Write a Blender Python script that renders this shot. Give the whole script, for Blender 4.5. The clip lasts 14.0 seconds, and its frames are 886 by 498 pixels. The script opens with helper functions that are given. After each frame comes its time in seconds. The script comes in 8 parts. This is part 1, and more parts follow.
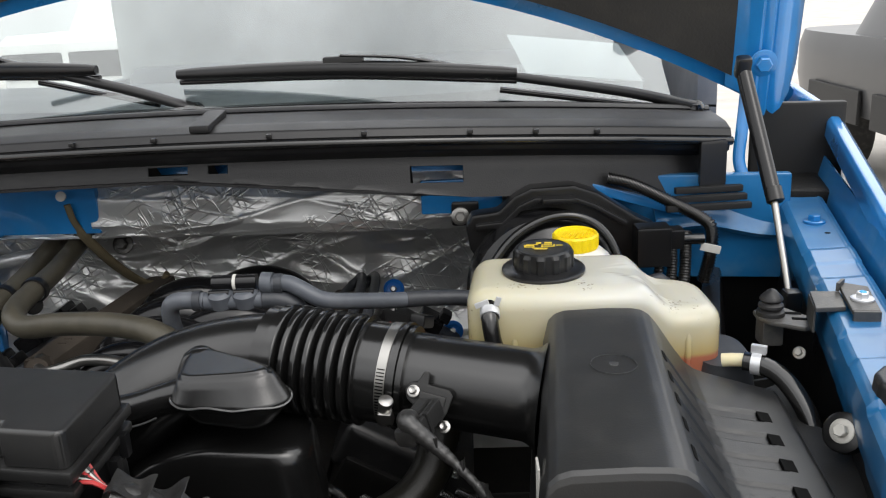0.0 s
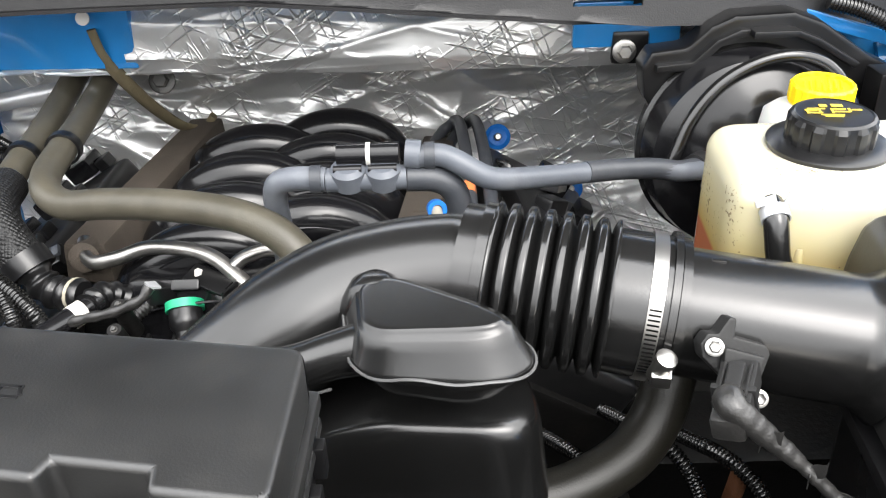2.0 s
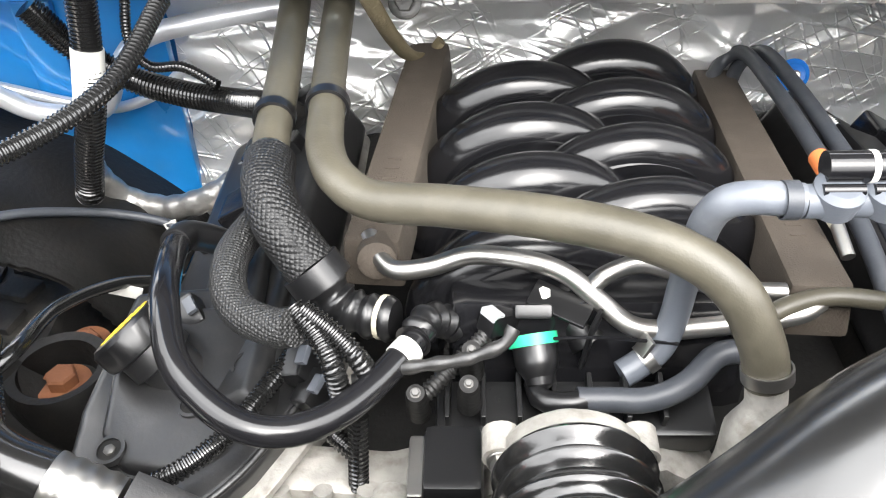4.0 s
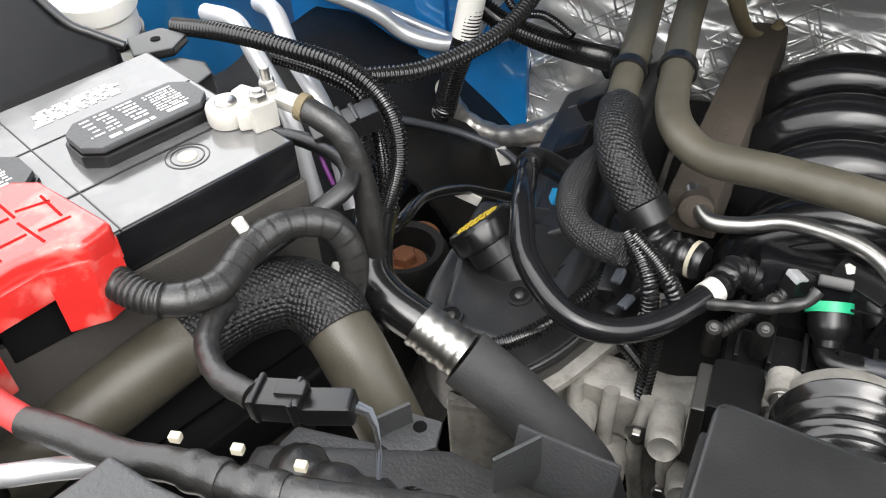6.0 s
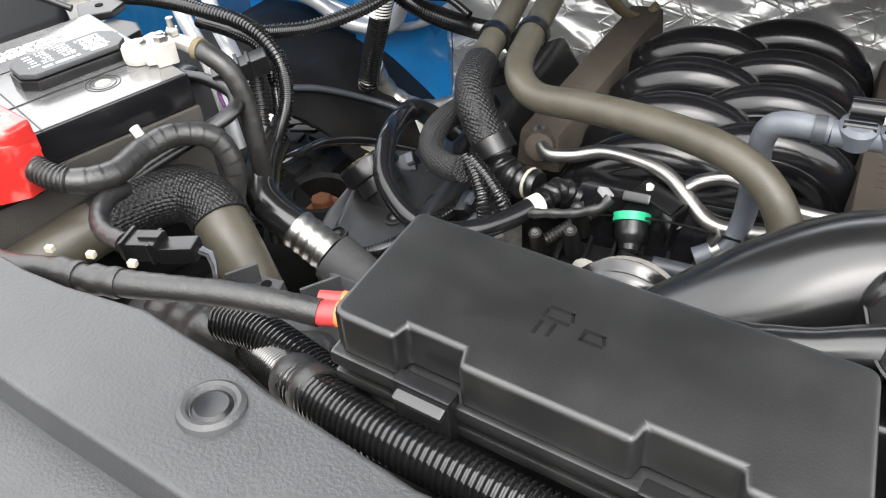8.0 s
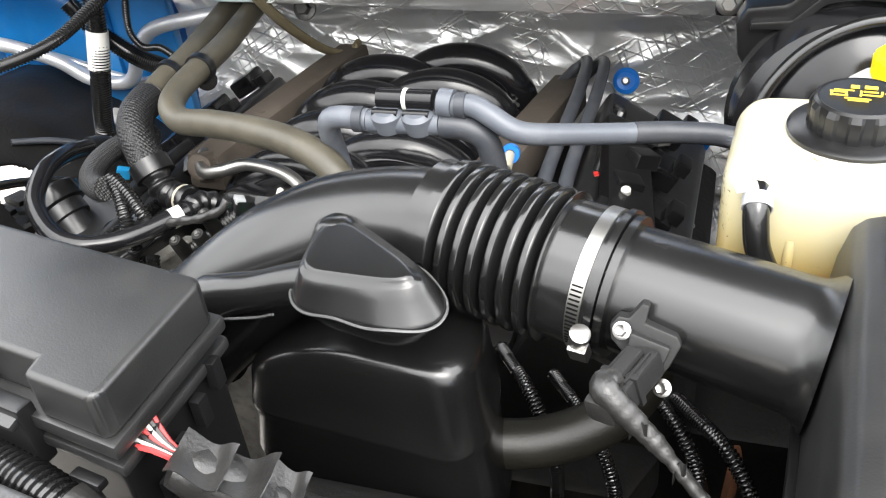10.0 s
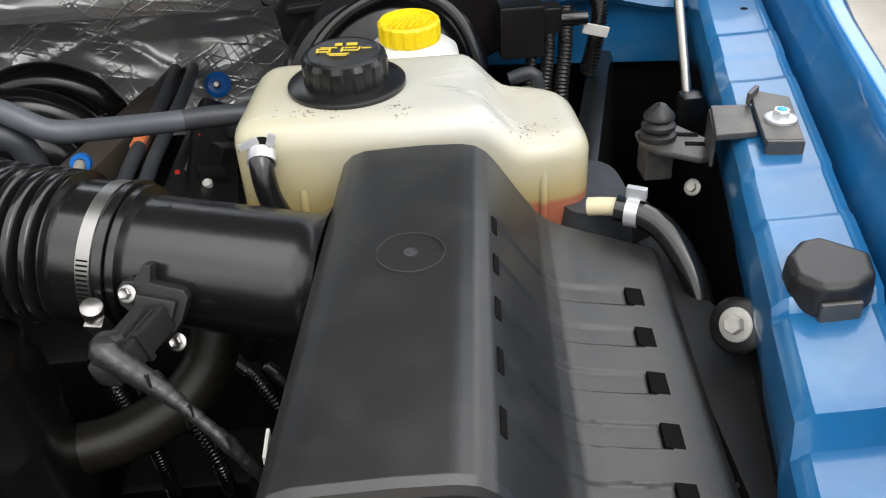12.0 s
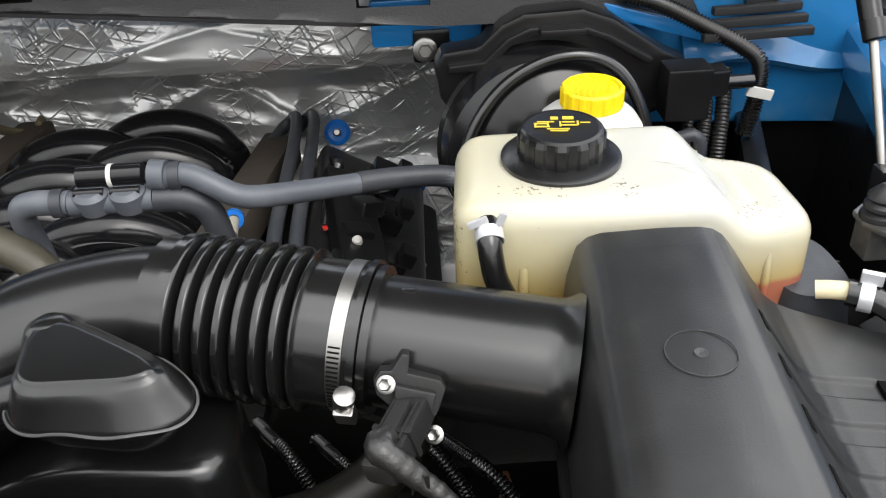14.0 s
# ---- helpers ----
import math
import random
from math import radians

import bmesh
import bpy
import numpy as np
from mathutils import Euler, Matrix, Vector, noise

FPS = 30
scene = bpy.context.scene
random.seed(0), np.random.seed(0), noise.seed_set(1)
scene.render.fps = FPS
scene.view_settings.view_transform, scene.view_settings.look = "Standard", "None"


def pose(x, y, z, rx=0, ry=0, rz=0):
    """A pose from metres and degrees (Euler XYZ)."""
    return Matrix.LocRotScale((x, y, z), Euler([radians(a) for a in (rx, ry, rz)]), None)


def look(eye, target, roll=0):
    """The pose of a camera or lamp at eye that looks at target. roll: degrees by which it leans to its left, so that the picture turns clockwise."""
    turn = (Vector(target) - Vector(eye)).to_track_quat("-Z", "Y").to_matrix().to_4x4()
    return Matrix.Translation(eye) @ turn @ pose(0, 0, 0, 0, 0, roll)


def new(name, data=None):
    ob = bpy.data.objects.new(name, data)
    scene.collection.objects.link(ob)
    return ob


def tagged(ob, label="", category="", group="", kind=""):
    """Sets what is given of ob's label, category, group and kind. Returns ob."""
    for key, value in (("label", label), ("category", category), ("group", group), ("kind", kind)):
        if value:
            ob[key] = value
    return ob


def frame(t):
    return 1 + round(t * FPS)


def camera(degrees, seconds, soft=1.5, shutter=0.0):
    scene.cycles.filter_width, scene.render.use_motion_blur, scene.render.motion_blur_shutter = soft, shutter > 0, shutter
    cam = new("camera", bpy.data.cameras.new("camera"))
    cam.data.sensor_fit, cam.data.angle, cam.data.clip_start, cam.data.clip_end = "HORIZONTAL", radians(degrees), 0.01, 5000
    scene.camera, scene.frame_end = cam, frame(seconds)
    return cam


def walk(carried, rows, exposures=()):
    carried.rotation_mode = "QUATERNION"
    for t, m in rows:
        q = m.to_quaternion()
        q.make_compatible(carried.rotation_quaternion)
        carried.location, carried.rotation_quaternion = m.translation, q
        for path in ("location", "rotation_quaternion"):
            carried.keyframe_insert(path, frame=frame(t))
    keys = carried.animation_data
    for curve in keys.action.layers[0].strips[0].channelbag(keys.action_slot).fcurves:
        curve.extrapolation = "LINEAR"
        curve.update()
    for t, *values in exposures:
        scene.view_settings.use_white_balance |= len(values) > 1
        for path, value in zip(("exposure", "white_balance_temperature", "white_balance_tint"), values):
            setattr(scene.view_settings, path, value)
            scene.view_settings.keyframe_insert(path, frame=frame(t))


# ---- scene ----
cam = camera(55.9, 14.0, soft=1.15)
PATH = [
    (0, (0.05, 0.051, 1.536), (-0.022, 1.965, 0.96), -3.0),
    (0.5, (0.034, 0.177, 1.489), (-0.046, 2.081, 0.882), -2.9),
    (1, (0.007, 0.249, 1.481), (-0.075, 2.081, 0.682), -2.8),
    (1.5, (-0.071, 0.294, 1.493), (-0.123, 2.064, 0.564), -2.4),
    (2, (-0.181, 0.349, 1.503), (-0.206, 2.084, 0.508), -2.3),
    (2.5, (-0.265, 0.424, 1.5), (-0.3, 2.114, 0.432), -2.9),
    (3, (-0.336, 0.501, 1.502), (-0.331, 2.145, 0.363), -2.7),
    (3.5, (-0.414, 0.562, 1.502), (-0.431, 2.153, 0.29), -2.6),
    (4, (-0.509, 0.603, 1.498), (-0.582, 2.163, 0.25), -2.0),
    (4.2, (-0.544, 0.613, 1.5), (-0.698, 2.156, 0.236), -2.7),
    (6.3, (-0.561, 0.445, 1.565), (-1.109, 1.604, 0.464), -3.8),
    (6.5, (-0.55, 0.426, 1.562), (-1.112, 1.581, 0.464), -4.0),
    (6.7, (-0.545, 0.408, 1.558), (-1.119, 1.56, 0.463), -4.2),
    (7, (-0.523, 0.386, 1.567), (-1.102, 1.54, 0.477), -4.1),
    (7.2, (-0.496, 0.367, 1.575), (-1.08, 1.521, 0.489), -4.3),
    (9.3, (-0.059, 0.348, 1.562), (-0.706, 1.843, 0.402), -5.7),
    (9.5, (-0.033, 0.35, 1.559), (-0.66, 1.861, 0.409), -5.6),
    (10, (0.033, 0.362, 1.532), (-0.564, 1.905, 0.408), -6.5),
    (10.5, (0.099, 0.371, 1.503), (-0.301, 1.984, 0.391), -5.2),
    (11, (0.147, 0.362, 1.501), (-0.032, 2.019, 0.395), -4.4),
    (11.5, (0.176, 0.351, 1.495), (0.159, 2.018, 0.391), -3.9),
    (12, (0.177, 0.333, 1.49), (0.243, 1.994, 0.379), -3.5),
    (12.5, (0.173, 0.331, 1.507), (0.214, 1.997, 0.402), -4.7),
    (13, (0.149, 0.346, 1.537), (0.169, 2.017, 0.439), -5.2),
    (13.5, (0.072, 0.366, 1.538), (0.219, 2.036, 0.447), -2.2),
    (14, (0.017, 0.381, 1.526), (0.059, 2.074, 0.461), -3.0),
]
EXPOSURES = [(t, s + 0.45) for t, s in ((0, -0.1), (0.5, 0.08), (1, 0.55), (1.5, 1.03), (2, 1.45), (2.5, 1.7), (3, 1.95), (3.5, 2.12), (4, 2.27), (5.2, 1.6), (6.5, 0.95), (7.2, 0.98), (8.2, 1.5), (9.3, 2.0), (10, 1.65), (10.5, 1.1), (11, 0.68), (12, 0.14), (13, 0.02), (13.5, 0.17), (14, 0.5))]
walk(cam, [(t, look(eye, target, roll)) for t, eye, target, roll in PATH], EXPOSURES)

import collections

# ---- light: bright overcast sky ----
world = bpy.data.worlds.new("sky")
scene.world = world
world.use_nodes = True
wn = world.node_tree.nodes
sky = wn.new("ShaderNodeTexSky")
sky.sky_type, sky.sun_disc = "NISHITA", False
sky.sun_elevation, sky.sun_rotation = radians(55), radians(150)
sky.air_density, sky.dust_density = 1.0, 6.0
soft_sky = wn.new("ShaderNodeHueSaturation")
soft_sky.inputs["Saturation"].default_value = 0.25
world.node_tree.links.new(sky.outputs[0], soft_sky.inputs["Color"])
cloud = wn.new("ShaderNodeTexNoise")
cloud.inputs["Scale"].default_value, cloud.inputs["Detail"].default_value = 2.2, 5
veil = wn.new("ShaderNodeMapRange")
veil.inputs["From Min"].default_value, veil.inputs["From Max"].default_value = 0.35, 0.65
veil.inputs["To Min"].default_value, veil.inputs["To Max"].default_value = 5.0, 9.0
world.node_tree.links.new(cloud.outputs["Fac"], veil.inputs["Value"])
cover = wn.new("ShaderNodeMix")
cover.data_type = "RGBA"
cover.inputs["Factor"].default_value = 0.7
world.node_tree.links.new(soft_sky.outputs[0], cover.inputs["A"])
# the sky beyond the truck is made brighter, to lift reflections in the bay
way = wn.new("ShaderNodeTexCoord")
split = wn.new("ShaderNodeSeparateXYZ")
world.node_tree.links.new(way.outputs["Generated"], split.inputs[0])
glow = wn.new("ShaderNodeMapRange")
glow.interpolation_type = "SMOOTHSTEP"
glow.inputs["From Min"].default_value, glow.inputs["From Max"].default_value = -0.1, 0.8
glow.inputs["To Min"].default_value, glow.inputs["To Max"].default_value = 0.95, 1.8
toward = wn.new("ShaderNodeVectorMath")
toward.operation = "DOT_PRODUCT"
toward.inputs[1].default_value = (0.45, 0.89, 0.0)
world.node_tree.links.new(way.outputs["Generated"], toward.inputs[0])
world.node_tree.links.new(toward.outputs["Value"], glow.inputs["Value"])
bright = wn.new("ShaderNodeMath")
bright.operation = "MULTIPLY"
world.node_tree.links.new(veil.outputs[0], bright.inputs[0])
world.node_tree.links.new(glow.outputs[0], bright.inputs[1])
dome = wn.new("ShaderNodeMapRange")
dome.inputs["From Min"].default_value, dome.inputs["From Max"].default_value = 0.0, 1.0
dome.inputs["To Min"].default_value, dome.inputs["To Max"].default_value = 0.6, 1.9
world.node_tree.links.new(split.outputs["Z"], dome.inputs["Value"])
high = wn.new("ShaderNodeMath")
high.operation = "MULTIPLY"
world.node_tree.links.new(bright.outputs[0], high.inputs[0])
world.node_tree.links.new(dome.outputs[0], high.inputs[1])
world.node_tree.links.new(high.outputs[0], cover.inputs["B"])
world.node_tree.links.new(cover.outputs["Result"], wn["Background"].inputs[0])
wn["Background"].inputs[1].default_value = 0.15
sun = new("sun", bpy.data.lights.new("sun", "SUN"))
sun.data.energy, sun.data.angle, sun.data.color = 0.35, radians(30), (1.0, 0.97, 0.93)
sun.matrix_world = look((0.8, -1.4, 3.6), (-0.3, 1.0, 1.0))


# ---- materials ----
def mat(name, color, rough=0.5, metal=0.0, grain=0.0, size=400.0, var=0.2, wear_sheen=0.0, wear_sheen_color=None, patch=9.0, coat=0.0, spec=0.5, sss=0.0, trans=0.0, rvar=0.09):
    """A procedural surface: base colour with patches and grain, fine relief, dirt, worn spots or painted sheen in
    patches.
    """
    m = bpy.data.materials.new(name)
    m.use_nodes = True
    nt = m.node_tree
    nodes, link, bsdf = nt.nodes, nt.links.new, nt.nodes["Principled BSDF"]
    tc = nodes.new("ShaderNodeTexCoord")
    big = nodes.new("ShaderNodeTexNoise")
    big.inputs["Scale"].default_value, big.inputs["Detail"].default_value = patch, 6
    link(tc.outputs["Object"], big.inputs["Vector"])
    fine = nodes.new("ShaderNodeTexNoise")
    fine.inputs["Scale"].default_value, fine.inputs["Detail"].default_value = size, 3
    link(tc.outputs["Object"], fine.inputs["Vector"])
    ramp = nodes.new("ShaderNodeMapRange")
    ramp.inputs["From Min"].default_value, ramp.inputs["From Max"].default_value = 0.3, 0.7
    ramp.inputs["To Min"].default_value, ramp.inputs["To Max"].default_value = 1 - var, 1 + var
    link(big.outputs["Fac"], ramp.inputs["Value"])
    mul = nodes.new("ShaderNodeMix")
    mul.data_type, mul.blend_type = "RGBA", "MULTIPLY"
    mul.inputs["Factor"].default_value = 1.0
    mul.inputs["A"].default_value = (*color, 1)
    link(ramp.outputs[0], mul.inputs["B"])
    out = mul.outputs["Result"]
    if wear_sheen:
        w = nodes.new("ShaderNodeMapRange")
        w.inputs["From Min"].default_value, w.inputs["From Max"].default_value = 0.5, 0.75
        w.inputs["To Max"].default_value = wear_sheen
        mix2 = nodes.new("ShaderNodeTexNoise")
        mix2.inputs["Scale"].default_value, mix2.inputs["Detail"].default_value = patch * 3.1, 8
        link(tc.outputs["Object"], mix2.inputs["Vector"])
        link(mix2.outputs["Fac"], w.inputs["Value"])
        wear_sheen_mix = nodes.new("ShaderNodeMix")
        wear_sheen_mix.data_type = "RGBA"
        link(w.outputs[0], wear_sheen_mix.inputs["Factor"])
        link(out, wear_sheen_mix.inputs["A"])
        wear_sheen_mix.inputs["B"].default_value = (*(wear_sheen_color or (0.25, 0.23, 0.2)), 1)
        out = wear_sheen_mix.outputs["Result"]
    link(out, bsdf.inputs["Base Color"])
    rr = nodes.new("ShaderNodeMapRange")
    rr.inputs["To Min"].default_value, rr.inputs["To Max"].default_value = max(rough - rvar, 0.02), min(rough + rvar, 1)
    link(big.outputs["Fac"], rr.inputs["Value"])
    link(rr.outputs[0], bsdf.inputs["Roughness"])
    bsdf.inputs["Metallic"].default_value = metal
    bsdf.inputs["Specular IOR Level"].default_value = spec
    bsdf.inputs["Coat Weight"].default_value, bsdf.inputs["Coat Roughness"].default_value = coat, 0.06
    if sss:
        bsdf.inputs["Subsurface Weight"].default_value = sss
        bsdf.inputs["Subsurface Radius"].default_value = (0.02, 0.015, 0.008)
        bsdf.inputs["Subsurface Scale"].default_value = 1.0
    if trans:
        bsdf.inputs["Transmission Weight"].default_value = trans
    if grain:
        bump = nodes.new("ShaderNodeBump")
        bump.inputs["Strength"].default_value, bump.inputs["Distance"].default_value = grain, 0.001
        link(fine.outputs["Fac"], bump.inputs["Height"])
        link(bump.outputs[0], bsdf.inputs["Normal"])
    return m


M_BLACK = mat("black plastic", (0.007, 0.007, 0.0075), 0.30, grain=0.06, size=900, wear_sheen=0.04, wear_sheen_color=(0.03, 0.029, 0.027), spec=0.55)
M_GLOSS = mat("glossy black plastic", (0.007, 0.007, 0.008), 0.17, grain=0.05, size=300, wear_sheen=0.01)
M_DUCT = mat("satin black moulded plastic", (0.007, 0.007, 0.007), 0.24, grain=0.04, size=260, wear_sheen=0.06, wear_sheen_color=(0.03, 0.029, 0.028), spec=0.8)
M_GRAIN = mat("grained black plastic", (0.007, 0.007, 0.007), 0.38, grain=0.12, size=700, wear_sheen=0.26, wear_sheen_color=(0.035, 0.033, 0.030), patch=11, spec=1.0, rvar=0.16)
M_COVER = mat("matte charcoal plastic", (0.043, 0.044, 0.046), 0.44, grain=0.55, size=420, wear_sheen=0.15, wear_sheen_color=(0.10, 0.096, 0.09), spec=0.6)
M_COWL = mat("weathered cowl plastic", (0.012, 0.012, 0.013), 0.42, grain=0.3, size=500, wear_sheen=0.06, wear_sheen_color=(0.09, 0.085, 0.08))
M_RUBBER = mat("black rubber", (0.008, 0.008, 0.008), 0.17, grain=0.06, size=500, wear_sheen=0.05, wear_sheen_color=(0.03, 0.029, 0.027), spec=0.8)
M_OLIVE = mat("dusty olive rubber hose", (0.062, 0.056, 0.041), 0.42, grain=0.2, size=500, wear_sheen=0.25, wear_sheen_color=(0.13, 0.118, 0.09), patch=16)
M_OLIVE_DARK = mat("oily dark rubber hose", (0.012, 0.011, 0.008), 0.42, grain=0.25, size=500, wear_sheen=0.10, wear_sheen_color=(0.05, 0.045, 0.032))
M_CAM = mat("dusty black cam cover plastic", (0.011, 0.011, 0.0115), 0.36, grain=0.15, size=300, wear_sheen=0.22, wear_sheen_color=(0.06, 0.057, 0.055), patch=14, spec=0.7)
M_SLEEVE = mat("charcoal foam sleeve", (0.035, 0.035, 0.036), 0.7, grain=0.5, size=300, wear_sheen=0.1)
M_GREY = mat("grey moulded hose", (0.098, 0.108, 0.126), 0.40, grain=0.15, size=400, wear_sheen=0.2, wear_sheen_color=(0.30, 0.31, 0.33))
M_GREY_DARK = mat("dark grey hose", (0.040, 0.044, 0.052), 0.45, grain=0.15, size=400, wear_sheen=0.15, wear_sheen_color=(0.2, 0.2, 0.2))
M_FOAM = mat("brown dusty foam", (0.052, 0.041, 0.031), 0.85, grain=0.8, size=500, wear_sheen=0.25, wear_sheen_color=(0.11, 0.095, 0.075))
M_BLUE = mat("metallic blue paint", (0.012, 0.20, 0.53), 0.30, 0.1, grain=0.02, size=900, wear_sheen=0.10, wear_sheen_color=(0.2, 0.3, 0.42), coat=1.0)
M_BLUE_DULL = mat("unpolished blue body paint", (0.012, 0.145, 0.355), 0.34, grain=0.05, size=300, var=0.25, wear_sheen=0.4, wear_sheen_color=(0.11, 0.25, 0.40), coat=0.5, patch=7)
# this grey holds dust and the sky reflection of the battery's black top
M_BAT_TOP = mat("glossy dark grey battery plastic", (0.085, 0.085, 0.086), 0.16, grain=0.05, size=500, wear_sheen=0.4, wear_sheen_color=(0.20, 0.20, 0.195), spec=1.0, coat=0.4)
# the pale patches put the sky's reflection on the red into its colour
M_RED = mat("red terminal plastic with pale sky sheen", (0.58, 0.026, 0.022), 0.30, coat=0.8, grain=0.12, size=500, wear_sheen=0.75, wear_sheen_color=(0.66, 0.26, 0.22), patch=14)
M_RED_CABLE = mat("red cable jacket", (0.55, 0.05, 0.05), 0.42, grain=0.1, wear_sheen=0.1)
M_ORANGE = mat("orange tape", (0.75, 0.22, 0.07), 0.55, grain=0.2)
M_CREAM = mat("translucent cream plastic", (0.74, 0.66, 0.44), 0.35, grain=0.08, size=120, var=0.08, sss=0.35)
M_WHITE = mat("milky white plastic", (0.72, 0.72, 0.70), 0.4, grain=0.1, size=150, var=0.06, sss=0.3)
M_LABEL = mat("white paper label", (0.62, 0.61, 0.57), 0.6, var=0.06)
M_INK = mat("print", (0.62, 0.62, 0.62), 0.6, var=0.05)
M_YELLOW = mat("yellow plastic", (0.90, 0.66, 0.01), 0.35, grain=0.05, var=0.06, sss=0.1)
M_YELLOW_INK = mat("yellow print", (0.70, 0.52, 0.05), 0.6)
M_STEEL = mat("bright steel", (0.44, 0.43, 0.41), 0.36, 1.0, grain=0.1, size=600, wear_sheen=0.2, wear_sheen_color=(0.35, 0.3, 0.25))
M_ALU = mat("cast aluminium", (0.38, 0.365, 0.335), 0.5, 0.4, grain=0.6, size=350, var=0.35, wear_sheen=0.55, wear_sheen_color=(0.15, 0.125, 0.095), patch=25)
M_PIPE = mat("pale aluminium pipe", (0.72, 0.73, 0.75), 0.38, 0.6, grain=0.1, size=300, wear_sheen=0.2)
M_LEAD = mat("pale lead clamp", (0.62, 0.60, 0.55), 0.5, 0.5, grain=0.4, size=300, wear_sheen=0.3)
M_RUST = mat("rusty iron", (0.16, 0.06, 0.025), 0.8, 0.2, grain=0.9, size=200, var=0.5, wear_sheen=0.4, wear_sheen_color=(0.3, 0.13, 0.05))
M_TAPE = mat("cloth harness tape", (0.018, 0.0175, 0.017), 0.38, grain=0.35, size=420, wear_sheen=0.2, wear_sheen_color=(0.06, 0.057, 0.052), patch=40, spec=0.7)
M_STRAP = mat("tan cloth tape", (0.16, 0.13, 0.075), 0.85, grain=1.0, size=350, wear_sheen=0.3, wear_sheen_color=(0.06, 0.05, 0.03))
# oily metal; also puts the shade of the bay's depths into colour
M_DARK = mat("oily dark metal and deep shade", (0.006, 0.0057, 0.0054), 0.55, 0.1, grain=0.8, size=150, var=0.5, wear_sheen=0.15, wear_sheen_color=(0.03, 0.023, 0.016), spec=0.3)
M_BRACKET = mat("worn dark steel", (0.10, 0.098, 0.094), 0.40, 0.5, grain=0.3, size=300, wear_sheen=0.4, wear_sheen_color=(0.2, 0.18, 0.15), patch=30)
M_IVORY = mat("ivory plastic", (0.40, 0.37, 0.29), 0.45, var=0.1)
M_TAPE_SILVER = mat("crumpled silver tape", (0.42, 0.41, 0.39), 0.34, 0.8, grain=0.9, size=110, var=0.3, wear_sheen=0.4, wear_sheen_color=(0.22, 0.20, 0.17), patch=30)
# pale grey that stands in for sky reflected by the windscreen
M_SHEEN_WALL = mat("pale wall for windscreen sheen", (0.62, 0.64, 0.63), 0.9, grain=0.4, size=200, var=0.1)
M_FELT = mat("ribbed grey-brown felt", (0.050, 0.046, 0.041), 0.75, grain=0.8, size=900, wear_sheen=0.3, wear_sheen_color=(0.10, 0.09, 0.08))
# darker red that puts the shade of moulded grooves into the colour
M_RED_GROOVE = mat("darker red moulding line", (0.30, 0.010, 0.010), 0.9, spec=0.1)
M_ZINC = mat("dull zinc plating", (0.30, 0.30, 0.285), 0.5, 0.3, grain=0.2, size=400, wear_sheen=0.3, wear_sheen_color=(0.2, 0.19, 0.17))
M_LID = mat("leather-grained black plastic", (0.013, 0.013, 0.013), 0.40, grain=0.14, size=620, wear_sheen=0.30, wear_sheen_color=(0.050, 0.048, 0.045), spec=0.75)
M_PANEL = mat("matt black panel plastic", (0.005, 0.005, 0.0055), 0.42, grain=0.1, size=500, wear_sheen=0.1, wear_sheen_color=(0.02, 0.019, 0.018), spec=0.18)
M_GREEN = mat("green plastic", (0.02, 0.42, 0.2), 0.4)
M_BLUE_CLIP = mat("bright blue plastic", (0.01, 0.17, 0.62), 0.4)
M_CYAN = mat("light blue clip", (0.02, 0.35, 0.7), 0.4)
# near-black for holes, slots and gaps: their shade as a colour
M_HOLE_DARK = mat("hole and slot shade", (0.004, 0.004, 0.004), 0.8, spec=0.1)
M_SHADE = mat("hood lining felt", (0.028, 0.027, 0.025), 0.9, grain=0.9, size=250, wear_sheen=0.2, wear_sheen_color=(0.06, 0.055, 0.045))
M_TYRE = mat("tyre rubber", (0.025, 0.024, 0.023), 0.7, grain=0.6, size=200, wear_sheen=0.2)
M_GROUND = mat("pale dusty concrete", (0.50, 0.47, 0.43), 0.9, grain=0.8, size=60, var=0.18, patch=1.4, wear_sheen=0.3, wear_sheen_color=(0.36, 0.33, 0.3))
M_TRUCK = mat("dark grey vehicle paint", (0.055, 0.056, 0.058), 0.42, coat=0.2, patch=2)
M_TRIM = mat("faded black trim", (0.016, 0.016, 0.016), 0.55, grain=0.2, patch=2, spec=0.4)
M_WHITE_PAINT = mat("white vehicle paint", (0.8, 0.8, 0.8), 0.3, coat=0.5, patch=2, var=0.04)
M_DASH = mat("grey dashboard", (0.34, 0.34, 0.355), 0.7, grain=0.4, size=300)


